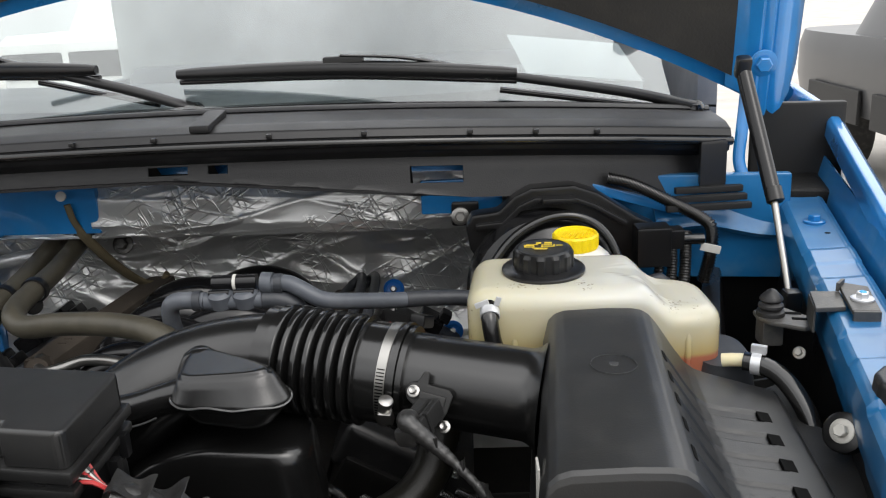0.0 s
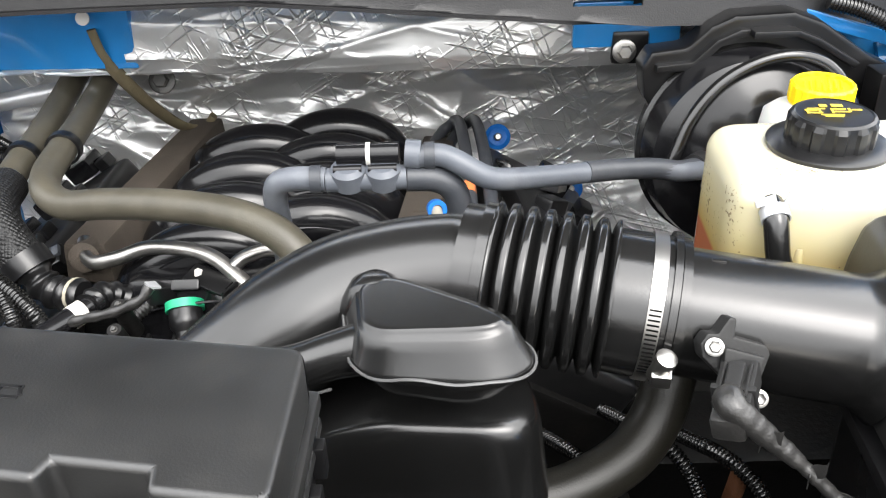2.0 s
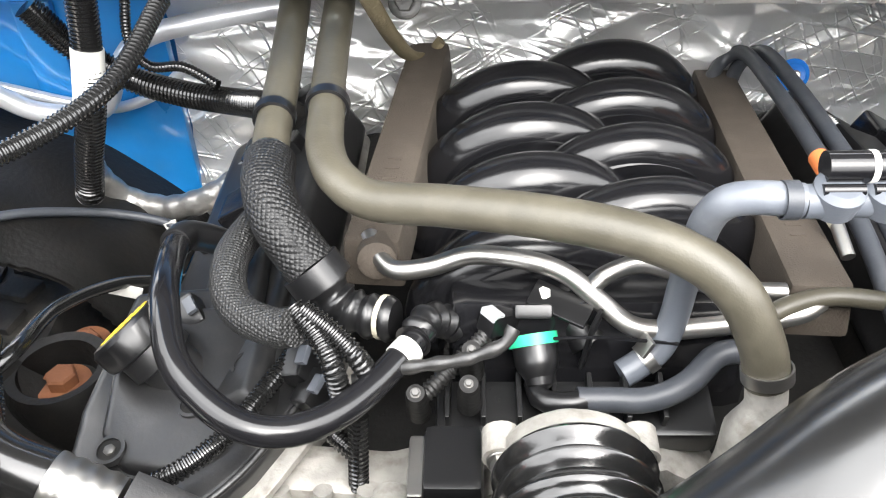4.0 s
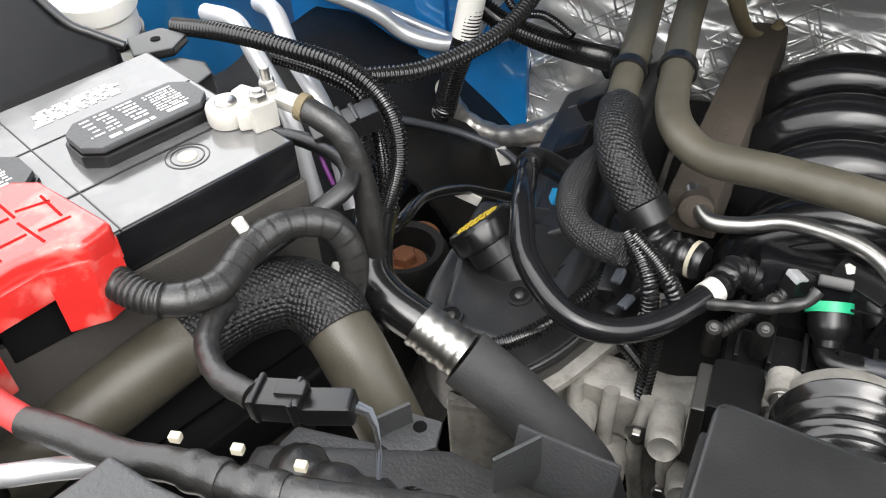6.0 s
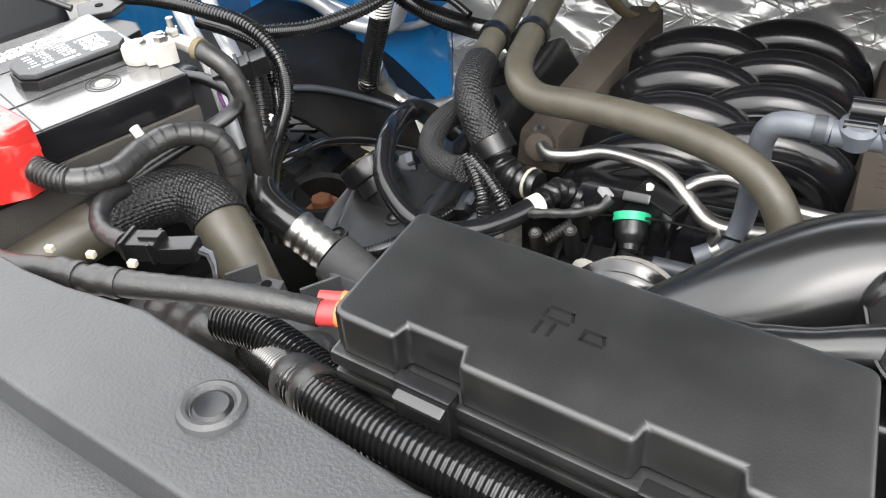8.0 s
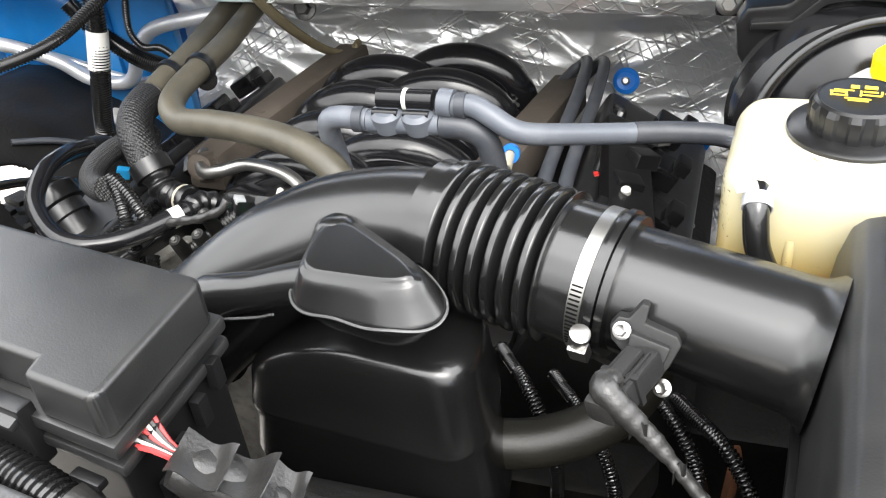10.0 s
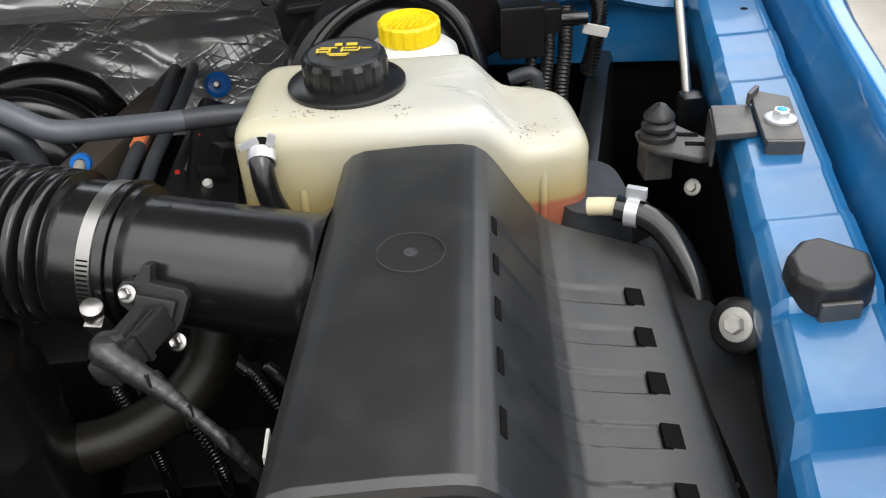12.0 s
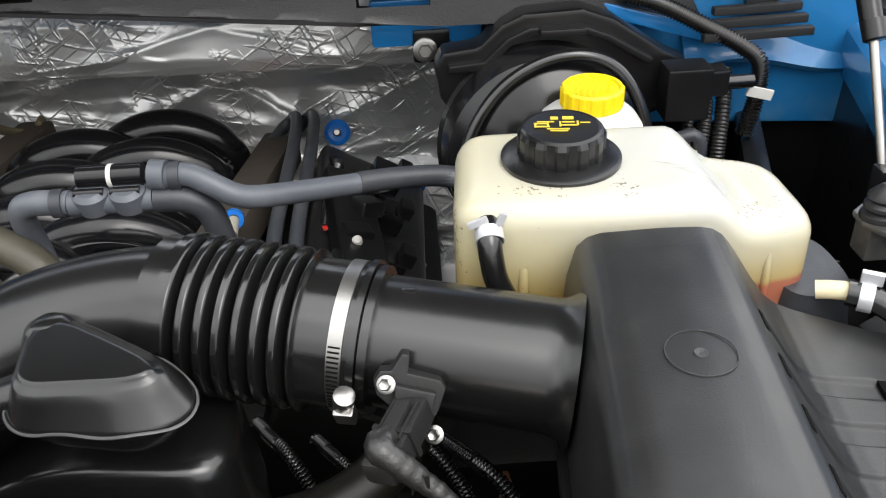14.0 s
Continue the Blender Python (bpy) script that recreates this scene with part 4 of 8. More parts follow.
CHANNELS = [0.7988 - 0.0444 * k for k in range(5)]
def lid_fn(u, v):
    k = v * (len(LID) - 1)
    i = min(int(k), len(LID) - 2)
    f = k - i
    x, z = (LID[i][c] * (1 - f) + LID[i + 1][c] * f for c in (0, 1))
    ends = [(-0.012, 0.10), (-0.0105, 0.030), (-0.0095, 0.008), (-0.008, 0.003), (-0.004, 0.0005), (0.02, 0.0)]
    n = 6
    if u < 0.25:
        w = u / 0.25 * (n - 1)
        j = min(int(w), n - 2)
        y = 0.585 + ends[j][0] * (1 - w + j) + ends[j + 1][0] * (w - j)
        drop = ends[j][1] * (1 - w + j) + ends[j + 1][1] * (w - j)
    elif u > 0.75:
        w = (1 - u) / 0.25 * (n - 1)
        j = min(int(w), n - 2)
        y = 0.893 - 0.35 * max(0, x - 0.24) - ends[j][0] * (1 - w + j) - ends[j + 1][0] * (w - j)
        drop = ends[j][1] * (1 - w + j) + ends[j + 1][1] * (w - j)
    else:
        y0, y1 = 0.605, 0.873 - 0.35 * max(0, x - 0.24)
        y, drop = y0 + (y1 - y0) * (u - 0.25) / 0.5, 0
    dip = 0.0
    if 0.2085 < x < 0.3085:
        near = min(abs(y - c) for c in CHANNELS)
        dip = 0.0032 * max(0, min(1, (0.0102 - near) / 0.0022)) * min(1, (x - 0.2085) / 0.006)
    return (lean(x, y), y, z - dip - drop * (1 if z > 1.12 else 0.5))


sheet("lid", lid_fn, 520, 100, M_LID, BOX, smooth=40)
slab("lower_box", [(lean(0.09, 0.60), 0.60), (lean(0.335, 0.60), 0.60), (lean(0.335, 0.845), 0.845), (lean(0.10, 0.87), 0.87)], 0.93, 1.10, M_BLACK, BOX, bevel=0.012)
slab("rim", [(lean(0.08, 0.595), 0.595), (lean(0.347, 0.595), 0.595), (lean(0.347, 0.862), 0.862), (lean(0.25, 0.885), 0.885), (lean(0.08, 0.885), 0.885)], 1.078, 1.09, M_BLACK, BOX, bevel=0.003)
# dark boxes stand in for the shaded slots at the channel ends
for y in CHANNELS:
    rbox("slot", (0.0120, 0.0195, 0.0045), pose(lean(0.3095, y), y, 1.1203, 0, 10, -6), M_HOLE_DARK, BOX, bevel=0.0006)
    rbox("slot", (0.0050, 0.0195, 0.0045), pose(lean(0.2075, y), y, 1.1912, 0, 50, -6), M_HOLE_DARK, BOX, bevel=0.0006)
ring("mark_ring", (0.174, 0.754, 1.2084), (0, 0, 1), 0.0207, 0.0008, 0.0006, M_COVER, BOX, n=48)
lathe("gate_mark", [(0.0045, 0), (0.0042, 0.0008), (0.0018, 0.0004)], M_COVER, BOX, (0.174, 0.754, 1.2080), (0, 0, 1), 16)
rbox("paper_tag", (0.002, 0.02, 0.05), pose(0.094, 0.635, 1.13, 0, 0, 0), M_LABEL, BOX, "white paper tag", bevel=0.0005)

AXIS0, AXIS1 = Vector((-0.155, 0.886, 1.168)), Vector((0.10, 0.828, 1.143))
AIM = (AXIS1 - AXIS0).normalized()


def along(t):
    return tuple(AXIS0 + (AXIS1 - AXIS0) * t)


MAF = thing("air_flow_tube", (0.03, 0.845, 1.09), "satin black plastic intake tube with a flow sensor", "intake tube")
tube("tube", [along(0.46), along(0.75), along(1.06)], lambda s, t: 0.0475 + (0.010 * max(0, (s - t + 0.018) / 0.018) ** 2), M_DUCT, MAF, n=40, step=0.005)
ring("flange", along(0.525), AIM, 0.047, 0.006, 0.007, M_DUCT, MAF)
ring("flange", along(0.50), AIM, 0.047, 0.005, 0.010, M_DUCT, MAF)
rbox("nub", (0.010, 0.005, 0.005), pose(0.004, 0.849, 1.196, 0, 0, -12), M_DUCT, MAF, bevel=0.001)
SEN_X, SEN_Z = Vector((0.975, -0.07, -0.21)), Vector((0.03, -0.90, 0.43))
SEN_Y = SEN_Z.cross(SEN_X).normalized()
SEN_X = SEN_Y.cross(SEN_Z.normalized())
SEN = Matrix.Translation((-0.0135, 0.7885, 1.171)) @ Matrix((SEN_X, SEN_Y, SEN_Z.normalized())).transposed().to_4x4() @ Matrix.Diagonal((0.86, 0.86, 1, 1))
slab("sensor_plate", [(-0.010, 0.000), (-0.006, 0.009), (0.002, 0.010), (0.008, 0.024), (0.014, 0.024), (0.015, 0.010), (0.040, 0.008), (0.045, 0.002), (0.042, -0.016), (0.038, -0.026), (0.032, -0.036), (0.022, -0.036), (0.018, -0.026), (-0.006, -0.010)], -0.018, -0.001, M_TRIM, MAF, bevel=0.0022, m=SEN)
slab("sensor_body", [(0.006, 0.002), (0.038, 0.000), (0.036, -0.018), (0.008, -0.016)], -0.002, 0.007, M_TRIM, MAF, bevel=0.0025, m=SEN)
PLUG_Z = Vector((-0.42, -0.90, -0.12)).normalized()
PLUG = Matrix.Translation((0.004, 0.780, 1.158)) @ (PLUG_Z.to_track_quat("Z", "Y")).to_matrix().to_4x4() @ pose(0, 0, 0, 0, 0, 12)
sens = rbox("sensor_plug", (0.024, 0.020, 0.042), PLUG, M_TRIM, MAF, bevel=0.003)
rbox("plug_ridge", (0.028, 0.023, 0.005), PLUG @ pose(0, 0, 0.026), M_TRIM, sens, bevel=0.0015)
rbox("plug_latch", (0.010, 0.006, 0.026), PLUG @ pose(0, 0.012, 0.008), M_TRIM, sens, bevel=0.0015)
for k in (-0.008, 0.008):
    rbox("plug_rail", (0.002, 0.022, 0.030), PLUG @ pose(k, 0.001, 0.006), M_TRIM, sens, bevel=0.0006)
rbox("wire_boot", (0.022, 0.018, 0.016), PLUG @ pose(0, 0, 0.041), M_TAPE, sens, bevel=0.005)
for p in ((-0.0135, 0.787, 1.1715), (0.0150, 0.7725, 1.1395)):
    screw = lathe("screw", [(0.0062, 0), (0.0062, 0.0014), (0.0045, 0.0022)], M_STEEL, MAF, p, (-0.15, -0.75, 0.62), 20, "bright screw with its washer")
    lathe("hex_head", [(0.0042, 0), (0.0042, 0.0032), (0.0034, 0.0040), (0.0016, 0.0030)], M_STEEL, screw, tuple(Vector(p) + Vector((-0.15, -0.75, 0.62)) * 0.0022), (-0.15, -0.75, 0.62), 6)
hose("sensor_harness", [(-0.014, 0.748, 1.163), (-0.018, 0.738, 1.166), (-0.010, 0.733, 1.160), (0.004, 0.729, 1.148), (0.018, 0.724, 1.137), (0.036, 0.715, 1.122), (0.052, 0.708, 1.105), (0.066, 0.706, 1.08), (0.080, 0.715, 1.04), (0.09, 0.74, 0.98)], lambda s, t: (0.0088 if s < 0.02 else max(0.0042, 0.0088 - (s - 0.02) * 0.09)) + 0.0006 * math.sin(s * 190) * math.sin(s * 77) + 0.0009 * ((s / 0.0085) % 1), M_TAPE, "taped black wiring to the intake sensor", "wiring", n=12, step=0.0025)
for p, a, w in (((0.003, 0.728, 1.146), 40, 0.014), ((0.030, 0.716, 1.128), 65, 0.016), ((0.047, 0.709, 1.112), 20, 0.012)):
    tagged(sheet("tape_flag", lambda u, v, p=p, a=a, w=w: tuple(Vector(p) + Vector((math.cos(radians(a)) * (u - 0.3) * w, -0.003 + 0.004 * math.sin(u * 5), math.sin(radians(a)) * (u - 0.3) * w + (v - 0.5) * 0.011))), 6, 4, M_TAPE, thick=0.0006), "loose end of black cloth tape on a lead", "tape", "tape ends")
BEL = thing("intake_bellows", (-0.09, 0.87, 1.1), "ribbed black rubber intake bellows", "intake hose")


def bellows_r(s, t):
    if s < 0.008:
        return 0.0575
    if s > 0.099:
        return 0.0535
    return 0.0455 + 0.0138 * min(1.0, 1.15 * abs(math.cos(math.pi * (s - 0.008) / 0.0130))) ** 0.62


tube("bellows", [along(-0.03), along(0.25), along(0.49)], bellows_r, M_RUBBER, BEL, n=48, step=0.00095)
CLAMP = ring("hose_clamp", along(0.455), AIM, 0.0535, 0.0100, 0.0016, M_STEEL, BEL, "bright steel worm clamp", n=48)
for k in range(16):
    a = radians(150 + k * 3.6)
    q = Vector(AIM).to_track_quat("Z", "Y")
    p = Vector(along(0.455)) + q @ Vector((math.cos(a) * 0.0551, math.sin(a) * 0.0551, 0))
    rbox("slit", (0.0012, 0.0012, 0.008), Matrix.Translation(p) @ q.to_matrix().to_4x4() @ pose(0, 0, -0.004, 0, 0, math.degrees(a)), M_HOLE_DARK, CLAMP, bevel=0)
lathe("worm_screw", [(0.006, -0.012), (0.0065, -0.01), (0.0065, 0.004), (0.0075, 0.005), (0.0075, 0.011), (0.005, 0.0125)], M_STEEL, CLAMP, (-0.044, 0.796, 1.150), (0.2, -0.35, 0.9), 14)
rbox("worm_box", (0.014, 0.010, 0.016), pose(-0.0425, 0.800, 1.133, 25, 0, -12), M_STEEL, CLAMP, bevel=0.002)

DUCT = thing("intake_duct", (-0.33, 0.86, 0.95), "curved satin black intake duct to the throttle", "intake duct")
tube("elbow", [along(0.02), (-0.172, 0.8895, 1.1685), (-0.215, 0.891, 1.166), (-0.262, 0.884, 1.158), (-0.305, 0.868, 1.14), (-0.345, 0.85, 1.112), (-0.385, 0.838, 1.078), (-0.42, 0.838, 1.042), (-0.438, 0.855, 1.018), (-0.44, 0.89, 1.012)], lambda s, t: 0.0525 if s < 0.022 else 0.048 + 0.006 * min(1, max(0, (s - 0.1) / 0.2)), M_DUCT, DUCT, n=40, step=0.006)
ring("cuff", (-0.170, 0.8890, 1.1688), (AIM.x, AIM.y, AIM.z), 0.052, 0.014, 0.0035, M_DUCT, DUCT)
tube("coupling", [(-0.44, 0.88, 1.012), (-0.44, 0.92, 1.011), (-0.44, 0.965, 1.01)], waves(0.054, 0.004, 0.019), M_RUBBER, DUCT, "ribbed rubber throttle coupling", n=36, step=0.003)

RES = thing("resonator", (-0.22, 0.81, 0.93), "glossy black two-part intake resonator box", "resonator")


def wedge_shell(name, low, top, zlow, ztop, steps, material, parent):
    """A body from a low outline to a sloping, smaller top outline, rounded over at the top."""
    v, f, n = [], [], len(low)
    for fxy, fz, inset in steps:
        for (x0, y0), (x1, y1) in zip(low, top):
            x, y = x0 + (x1 - x0) * fxy, y0 + (y1 - y0) * fxy
            cx, cy = sum(p[0] for p in top) / n, sum(p[1] for p in top) / n
            x, y = x + (cx - x) * inset, y + (cy - y) * inset
            v.append((x, y, zlow + (ztop(x, y) - zlow) * fz))
    for i in range(len(steps) - 1):
        for k in range(n):
            q2 = (k + 1) % n
            f.append((i * n + k, i * n + q2, (i + 1) * n + q2, (i + 1) * n + k))
    f.append(tuple(range(n))[::-1])
    f.append(tuple((len(steps) - 1) * n + k for k in range(n)))
    return finish(name, v, f, material, parent, smooth=75)


def round_ring(corners, r, n=72):
    """Evenly spaced points round a polygon whose corners are rounded off."""
    c = [Vector(p) for p in corners]
    line = []
    for i, p in enumerate(c):
        a, b = (c[i - 1] - p), (c[(i + 1) % len(c)] - p)
        ra, rb = min(r, a.length * 0.48), min(r, b.length * 0.48)
        p0, p1 = p + a.normalized() * ra, p + b.normalized() * rb
        line += [p0 * (1 - t) ** 2 + p * 2 * t * (1 - t) + p1 * t * t for t in (0, 0.2, 0.4, 0.6, 0.8, 1.0)]
    q = np.array([tuple(p) for p in line + line[:1]])
    d = np.concatenate([[0], np.cumsum(np.linalg.norm(np.diff(q, axis=0), axis=1))])
    s = np.linspace(0, d[-1], n, endpoint=False)
    return list(zip(np.interp(s, d, q[:, 0]), np.interp(s, d, q[:, 1])))


RES_LOW = round_ring([(-0.248, 0.764), (-0.155, 0.751), (-0.127, 0.770), (-0.142, 0.806), (-0.224, 0.866), (-0.262, 0.856)], 0.024)
RES_TOP = round_ring([(-0.239, 0.780), (-0.160, 0.769), (-0.150, 0.776), (-0.162, 0.790), (-0.226, 0.838), (-0.246, 0.836)], 0.018)
wedge_shell("upper_shell", RES_LOW, RES_TOP, 1.1755, lambda x, y: 1.1985 + 0.10 * (x + 0.24) + 0.06 * (y - 0.78), [(0, -1.0, 0.34), (0, -0.8, 0.26), (0, -0.4, 0.12), (0, -0.06, 0.0), (0, 0.03, 0.0), (0.05, 0.08, 0), (0.42, 0.55, 0), (0.62, 0.78, 0), (0.70, 0.83, 0), (0.84, 0.87, 0), (0.93, 0.93, 0.0), (0.985, 0.985, 0.01), (1.0, 1.0, 0.06), (1.0, 1.0, 0.14), (1.0, 1.0, 0.5), (1.0, 1.0, 0.85)], M_DUCT, RES)
loft("upper_crest", [(-0.240, 0.846, 1.150, 0.030, 0.026, 2.4), (-0.238, 0.843, 1.182, 0.023, 0.021, 2.4), (-0.237, 0.840, 1.197, 0.016, 0.015, 2.2), (-0.236, 0.839, 1.203, 0.008, 0.008, 2)], M_DUCT, RES, n=32, smooth=60)
# seam lines are paler than the black box: their glint is in the colour
seam = [(x + (x + 0.20) * 0.022, y + (y - 0.80) * 0.03, 1.1750 + 0.0012 * math.sin(k * 0.7)) for k, (x, y) in enumerate(RES_LOW)]
tube("seam_line", seam[::2] + seam[:1], 0.0011, M_BAT_TOP, RES, "moulding seam with its glint in a paler grey", n=6, step=0.005)
tube("crest_flange", [(-0.225, 0.858, 1.168), (-0.195, 0.862, 1.166), (-0.172, 0.852, 1.160), (-0.158, 0.838, 1.152)], 0.0012, M_BAT_TOP, RES, "thin moulded edge behind the box", n=6, step=0.004)
tube("nozzle", [(-0.345, 0.802, 1.140), (-0.326, 0.792, 1.150), (-0.308, 0.790, 1.158), (-0.285, 0.792, 1.163), (-0.262, 0.796, 1.168), (-0.235, 0.800, 1.172)], lambda s, t: 0.0195 - 0.004 * math.sin(math.pi * min(1, max(0, (s - 0.02) / (t - 0.02)))) if s > 0.012 else 0.0195 * (0.25 + 0.75 * (s / 0.012) ** 0.5), M_DUCT, RES, n=24, step=0.003)
tube("nozzle_seam", [(-0.330, 0.776, 1.140), (-0.305, 0.772, 1.148), (-0.280, 0.771, 1.154), (-0.262, 0.768, 1.162)], 0.0011, M_BAT_TOP, RES, n=6, step=0.004)
LOW_RING = round_ring([(-0.335, 0.790), (-0.132, 0.772), (-0.112, 0.800), (-0.125, 0.885), (-0.335, 0.895)], 0.030)
wedge_shell("lower_shell", LOW_RING, [(x * 0.93 + -0.225 * 0.07, y * 0.90 + 0.832 * 0.10) for x, y in LOW_RING], 1.030, lambda x, y: 1.112 - 3.2 * max(0, -0.215 - x) ** 2, [(-0.6, -1.3, 0), (0.18, -0.20, 0), (0.02, -0.06, 0), (-0.04, -0.03, 0), (-0.04, 0.03, 0), (0.04, 0.06, 0), (0.5, 0.50, 0), (0.85, 0.80, 0), (1.0, 0.92, 0.02), (1.0, 0.98, 0.08), (1.0, 1.0, 0.18), (1.0, 1.0, 0.8)], M_DUCT, RES)
# ---- fuse box ----
FUSE = thing("fuse_box", (-0.41, 0.68, 1.06), "black plastic fuse box with clipped lid", "fuse box")
FL, FR, TR, TL = Vector((-0.557, 0.649)), Vector((-0.262, 0.598)), Vector((-0.261, 0.706)), Vector((-0.548, 0.757))
ux, uy = (FR - FL).normalized(), (TL - FL).normalized()


def edge(x, back):
    t = (x - FL.x) / (FR.x - FL.x)
    p = FL + (FR - FL) * t + uy * back
    return (p.x, p.y)


lid_outline = [edge(-0.557, 0), edge(-0.512, 0), edge(-0.509, 0.012), edge(-0.472, 0.012), edge(-0.469, 0), edge(-0.369, 0), edge(-0.366, 0.012), edge(-0.319, 0.012), edge(-0.316, 0), edge(-0.262, 0), tuple(TR), tuple(TL)]


def eased(points, radii):
    """An outline whose corners are rounded by the radii given."""
    out = []
    for i, (p, r) in enumerate(zip(points, radii)):
        p, a, b = Vector(p), Vector(points[i - 1]), Vector(points[(i + 1) % len(points)])
        if not r:
            out.append(tuple(p))
            continue
        p0, p1 = p + (a - p).normalized() * r, p + (b - p).normalized() * r
        out += [tuple(p0 * (1 - t) ** 2 + p * 2 * t * (1 - t) + p1 * t * t) for t in (0, 0.25, 0.5, 0.75, 1)]
    return out


slab("lid", eased(lid_outline, [0.009] + [0] * 8 + [0.009] * 3), 1.208, 1.241, M_GRAIN, FUSE, bevel=0.0042, seg=4)


def grow(o, d):
    cx, cy = -0.407, 0.678
    return [(x + (d if x > cx else -d), y + (d if y > cy else -d)) for x, y in o]


quad = [tuple(FL), tuple(FR), tuple(TR), tuple(TL)]
slab("lip", grow(quad, 0.004), 1.198, 1.209, M_GRAIN, FUSE, bevel=0.003)
slab("lip", grow(quad, 0.003), 1.183, 1.192, M_GRAIN, FUSE, bevel=0.003)
slab("body", grow(quad, -0.003), 1.06, 1.20, M_BLACK, FUSE, bevel=0.006)
for x in (-0.49, -0.3425):
    p = edge(x, -0.004)
    latch = rbox("latch", (0.040, 0.012, 0.045), pose(p[0], p[1], 1.172, 0, 0, -9.8), M_BLACK, FUSE, bevel=0.0025)
    rbox("latch_tab", (0.034, 0.012, 0.006), pose(p[0], p[1] - 0.005, 1.206, 18, 0, -9.8), M_GRAIN, latch, bevel=0.002)
for x in (-0.44, -0.40, -0.29):
    p = edge(x, -0.006)
    rbox("slot", (0.024, 0.008, 0.006), pose(p[0], p[1], 1.170, 0, 0, -9.8), M_BLACK, FUSE, bevel=0.002)
for k in range(4):
    rbox("side_tooth", (0.008, 0.010, 0.022), turned(-0.2575, 0.62 + 0.022 * k, 1.17 - 0.012 * (3 - k), 0), M_BLACK, FUSE, bevel=0.0015)
for dx, dy, w, h, a in ((-0.428, 0.684, 0.014, 0.0025, 0), (-0.438, 0.676, 0.0025, 0.012, 0), (-0.430, 0.676, 0.0025, 0.012, 0), (-0.428, 0.693, 0.016, 0.0025, 0), (-0.437, 0.689, 0.0025, 0.008, 0), (-0.421, 0.689, 0.0025, 0.008, 20), (-0.406, 0.673, 0.014, 0.0025, 0), (-0.406, 0.681, 0.014, 0.0025, 0), (-0.412, 0.677, 0.0025, 0.008, 0), (-0.400, 0.677, 0.0025, 0.008, 30)):
    rbox("moulded_mark", (w, h, 0.0012), turned(dx, dy, 1.2405, -10 + a), M_BLACK, FUSE, bevel=0.0004)
for k in range(7):
    hose("lead", [(-0.265, 0.612 + 0.0035 * k, 1.190 + 0.001 * k), (-0.252, 0.612 + 0.0025 * k, 1.190 - 0.002 * k), (-0.238, 0.617 + 0.0015 * k, 1.176 - 0.001 * k)], 0.0019, M_RED_CABLE if k % 3 == 0 else (M_LABEL if k % 3 == 1 else M_TAPE), "thin red, white or black wire leaving the fuse box", "wire", "fuse box wires", n=6, step=0.006)
hose("fuse_box_harness", [(-0.245, 0.614, 1.176), (-0.225, 0.622, 1.160), (-0.20, 0.628, 1.135), (-0.175, 0.645, 1.10), (-0.15, 0.67, 1.05), (-0.14, 0.72, 1.0)], lambda s, t: 0.0115 + 0.006 * min(1, s / 0.025) + 0.0012 * ((s / 0.017) % 1) + 0.001 * math.sin(s * 71) * math.sin(s * 183), M_TAPE, "lumpy taped wiring bundle beside the fuse box", "wiring", n=12, step=0.005)
for k, (p, a, w) in enumerate((((-0.225, 0.618, 1.180), 20, 0.034), ((-0.205, 0.622, 1.168), -15, 0.040), ((-0.188, 0.632, 1.150), 35, 0.030))):
    tagged(sheet("tape_flag", lambda u, v, p=p, a=a, w=w: tuple(Vector(p) + Vector((math.cos(radians(a)) * (u - 0.5) * w, (v - 0.5) * 0.030, 0.004 * math.sin(u * 6 + 2 * v) + 0.005 * abs(v - 0.5) - math.sin(radians(a)) * (u - 0.5) * w * 0.6))), 10, 8, M_TAPE, thick=0.0008), "crumpled flap of black cloth tape", "tape", "tape ends")
CONDUIT = hose("corrugated_conduit", [(-0.69, 0.715, 1.10), (-0.64, 0.68, 1.135), (-0.59, 0.648, 1.162), (-0.53, 0.625, 1.174), (-0.45, 0.609, 1.177), (-0.37, 0.595, 1.174), (-0.31, 0.583, 1.166), (-0.26, 0.575, 1.14), (-0.2, 0.59, 1.10)], ribbed(0.0155, 0.0011, 0.0046), M_RUBBER, "thick black corrugated wiring conduit", "wiring", n=16, step=0.00115)
for a, b, r in (((-0.605, 0.657, 1.155), (-0.570, 0.641, 1.167), 0.0185), ((-0.300, 0.582, 1.163), (-0.272, 0.577, 1.148), 0.0180)):
    tube("tape_wrap", [a, b], lambda s, t, r=r: r + 0.001 * math.sin(s * 260), M_TAPE, CONDUIT, "torn black tape wrap", n=16, step=0.003)

# ---- radiator cover at the nose ----
COVER = thing("radiator_cover", (-0.7, 0.5, 1.1), "charcoal grained plastic radiator cover with recessed fasteners", "cover")
RISE = Matrix(((1, 0, 0, 0), (0, 1, 0, 0), (-0.030, 0, 1, -0.030 * 0.14), (0, 0, 0, 1)))
slab("rear_plate", [(-0.894, 0.575), (-0.815, 0.566), (-0.808, 0.5755), (-0.800, 0.580), (-0.787, 0.579), (-0.779, 0.572), (-0.770, 0.5625), (-0.758, 0.557), (-0.704, 0.546), (-0.60, 0.528), (-0.45, 0.500), (-0.14, 0.445), (-0.16, 0.545), (-0.315, 0.565), (-0.469, 0.575), (-0.575, 0.602), (-0.61, 0.614), (-0.661, 0.626), (-0.69, 0.633), (-0.757, 0.632), (-0.795, 0.635), (-0.826, 0.641), (-0.831, 0.624), (-0.838, 0.607), (-0.853, 0.600), (-0.882, 0.596)], 1.150, 1.198, M_COVER, COVER, bevel=0.004, seg=3, m=RISE)
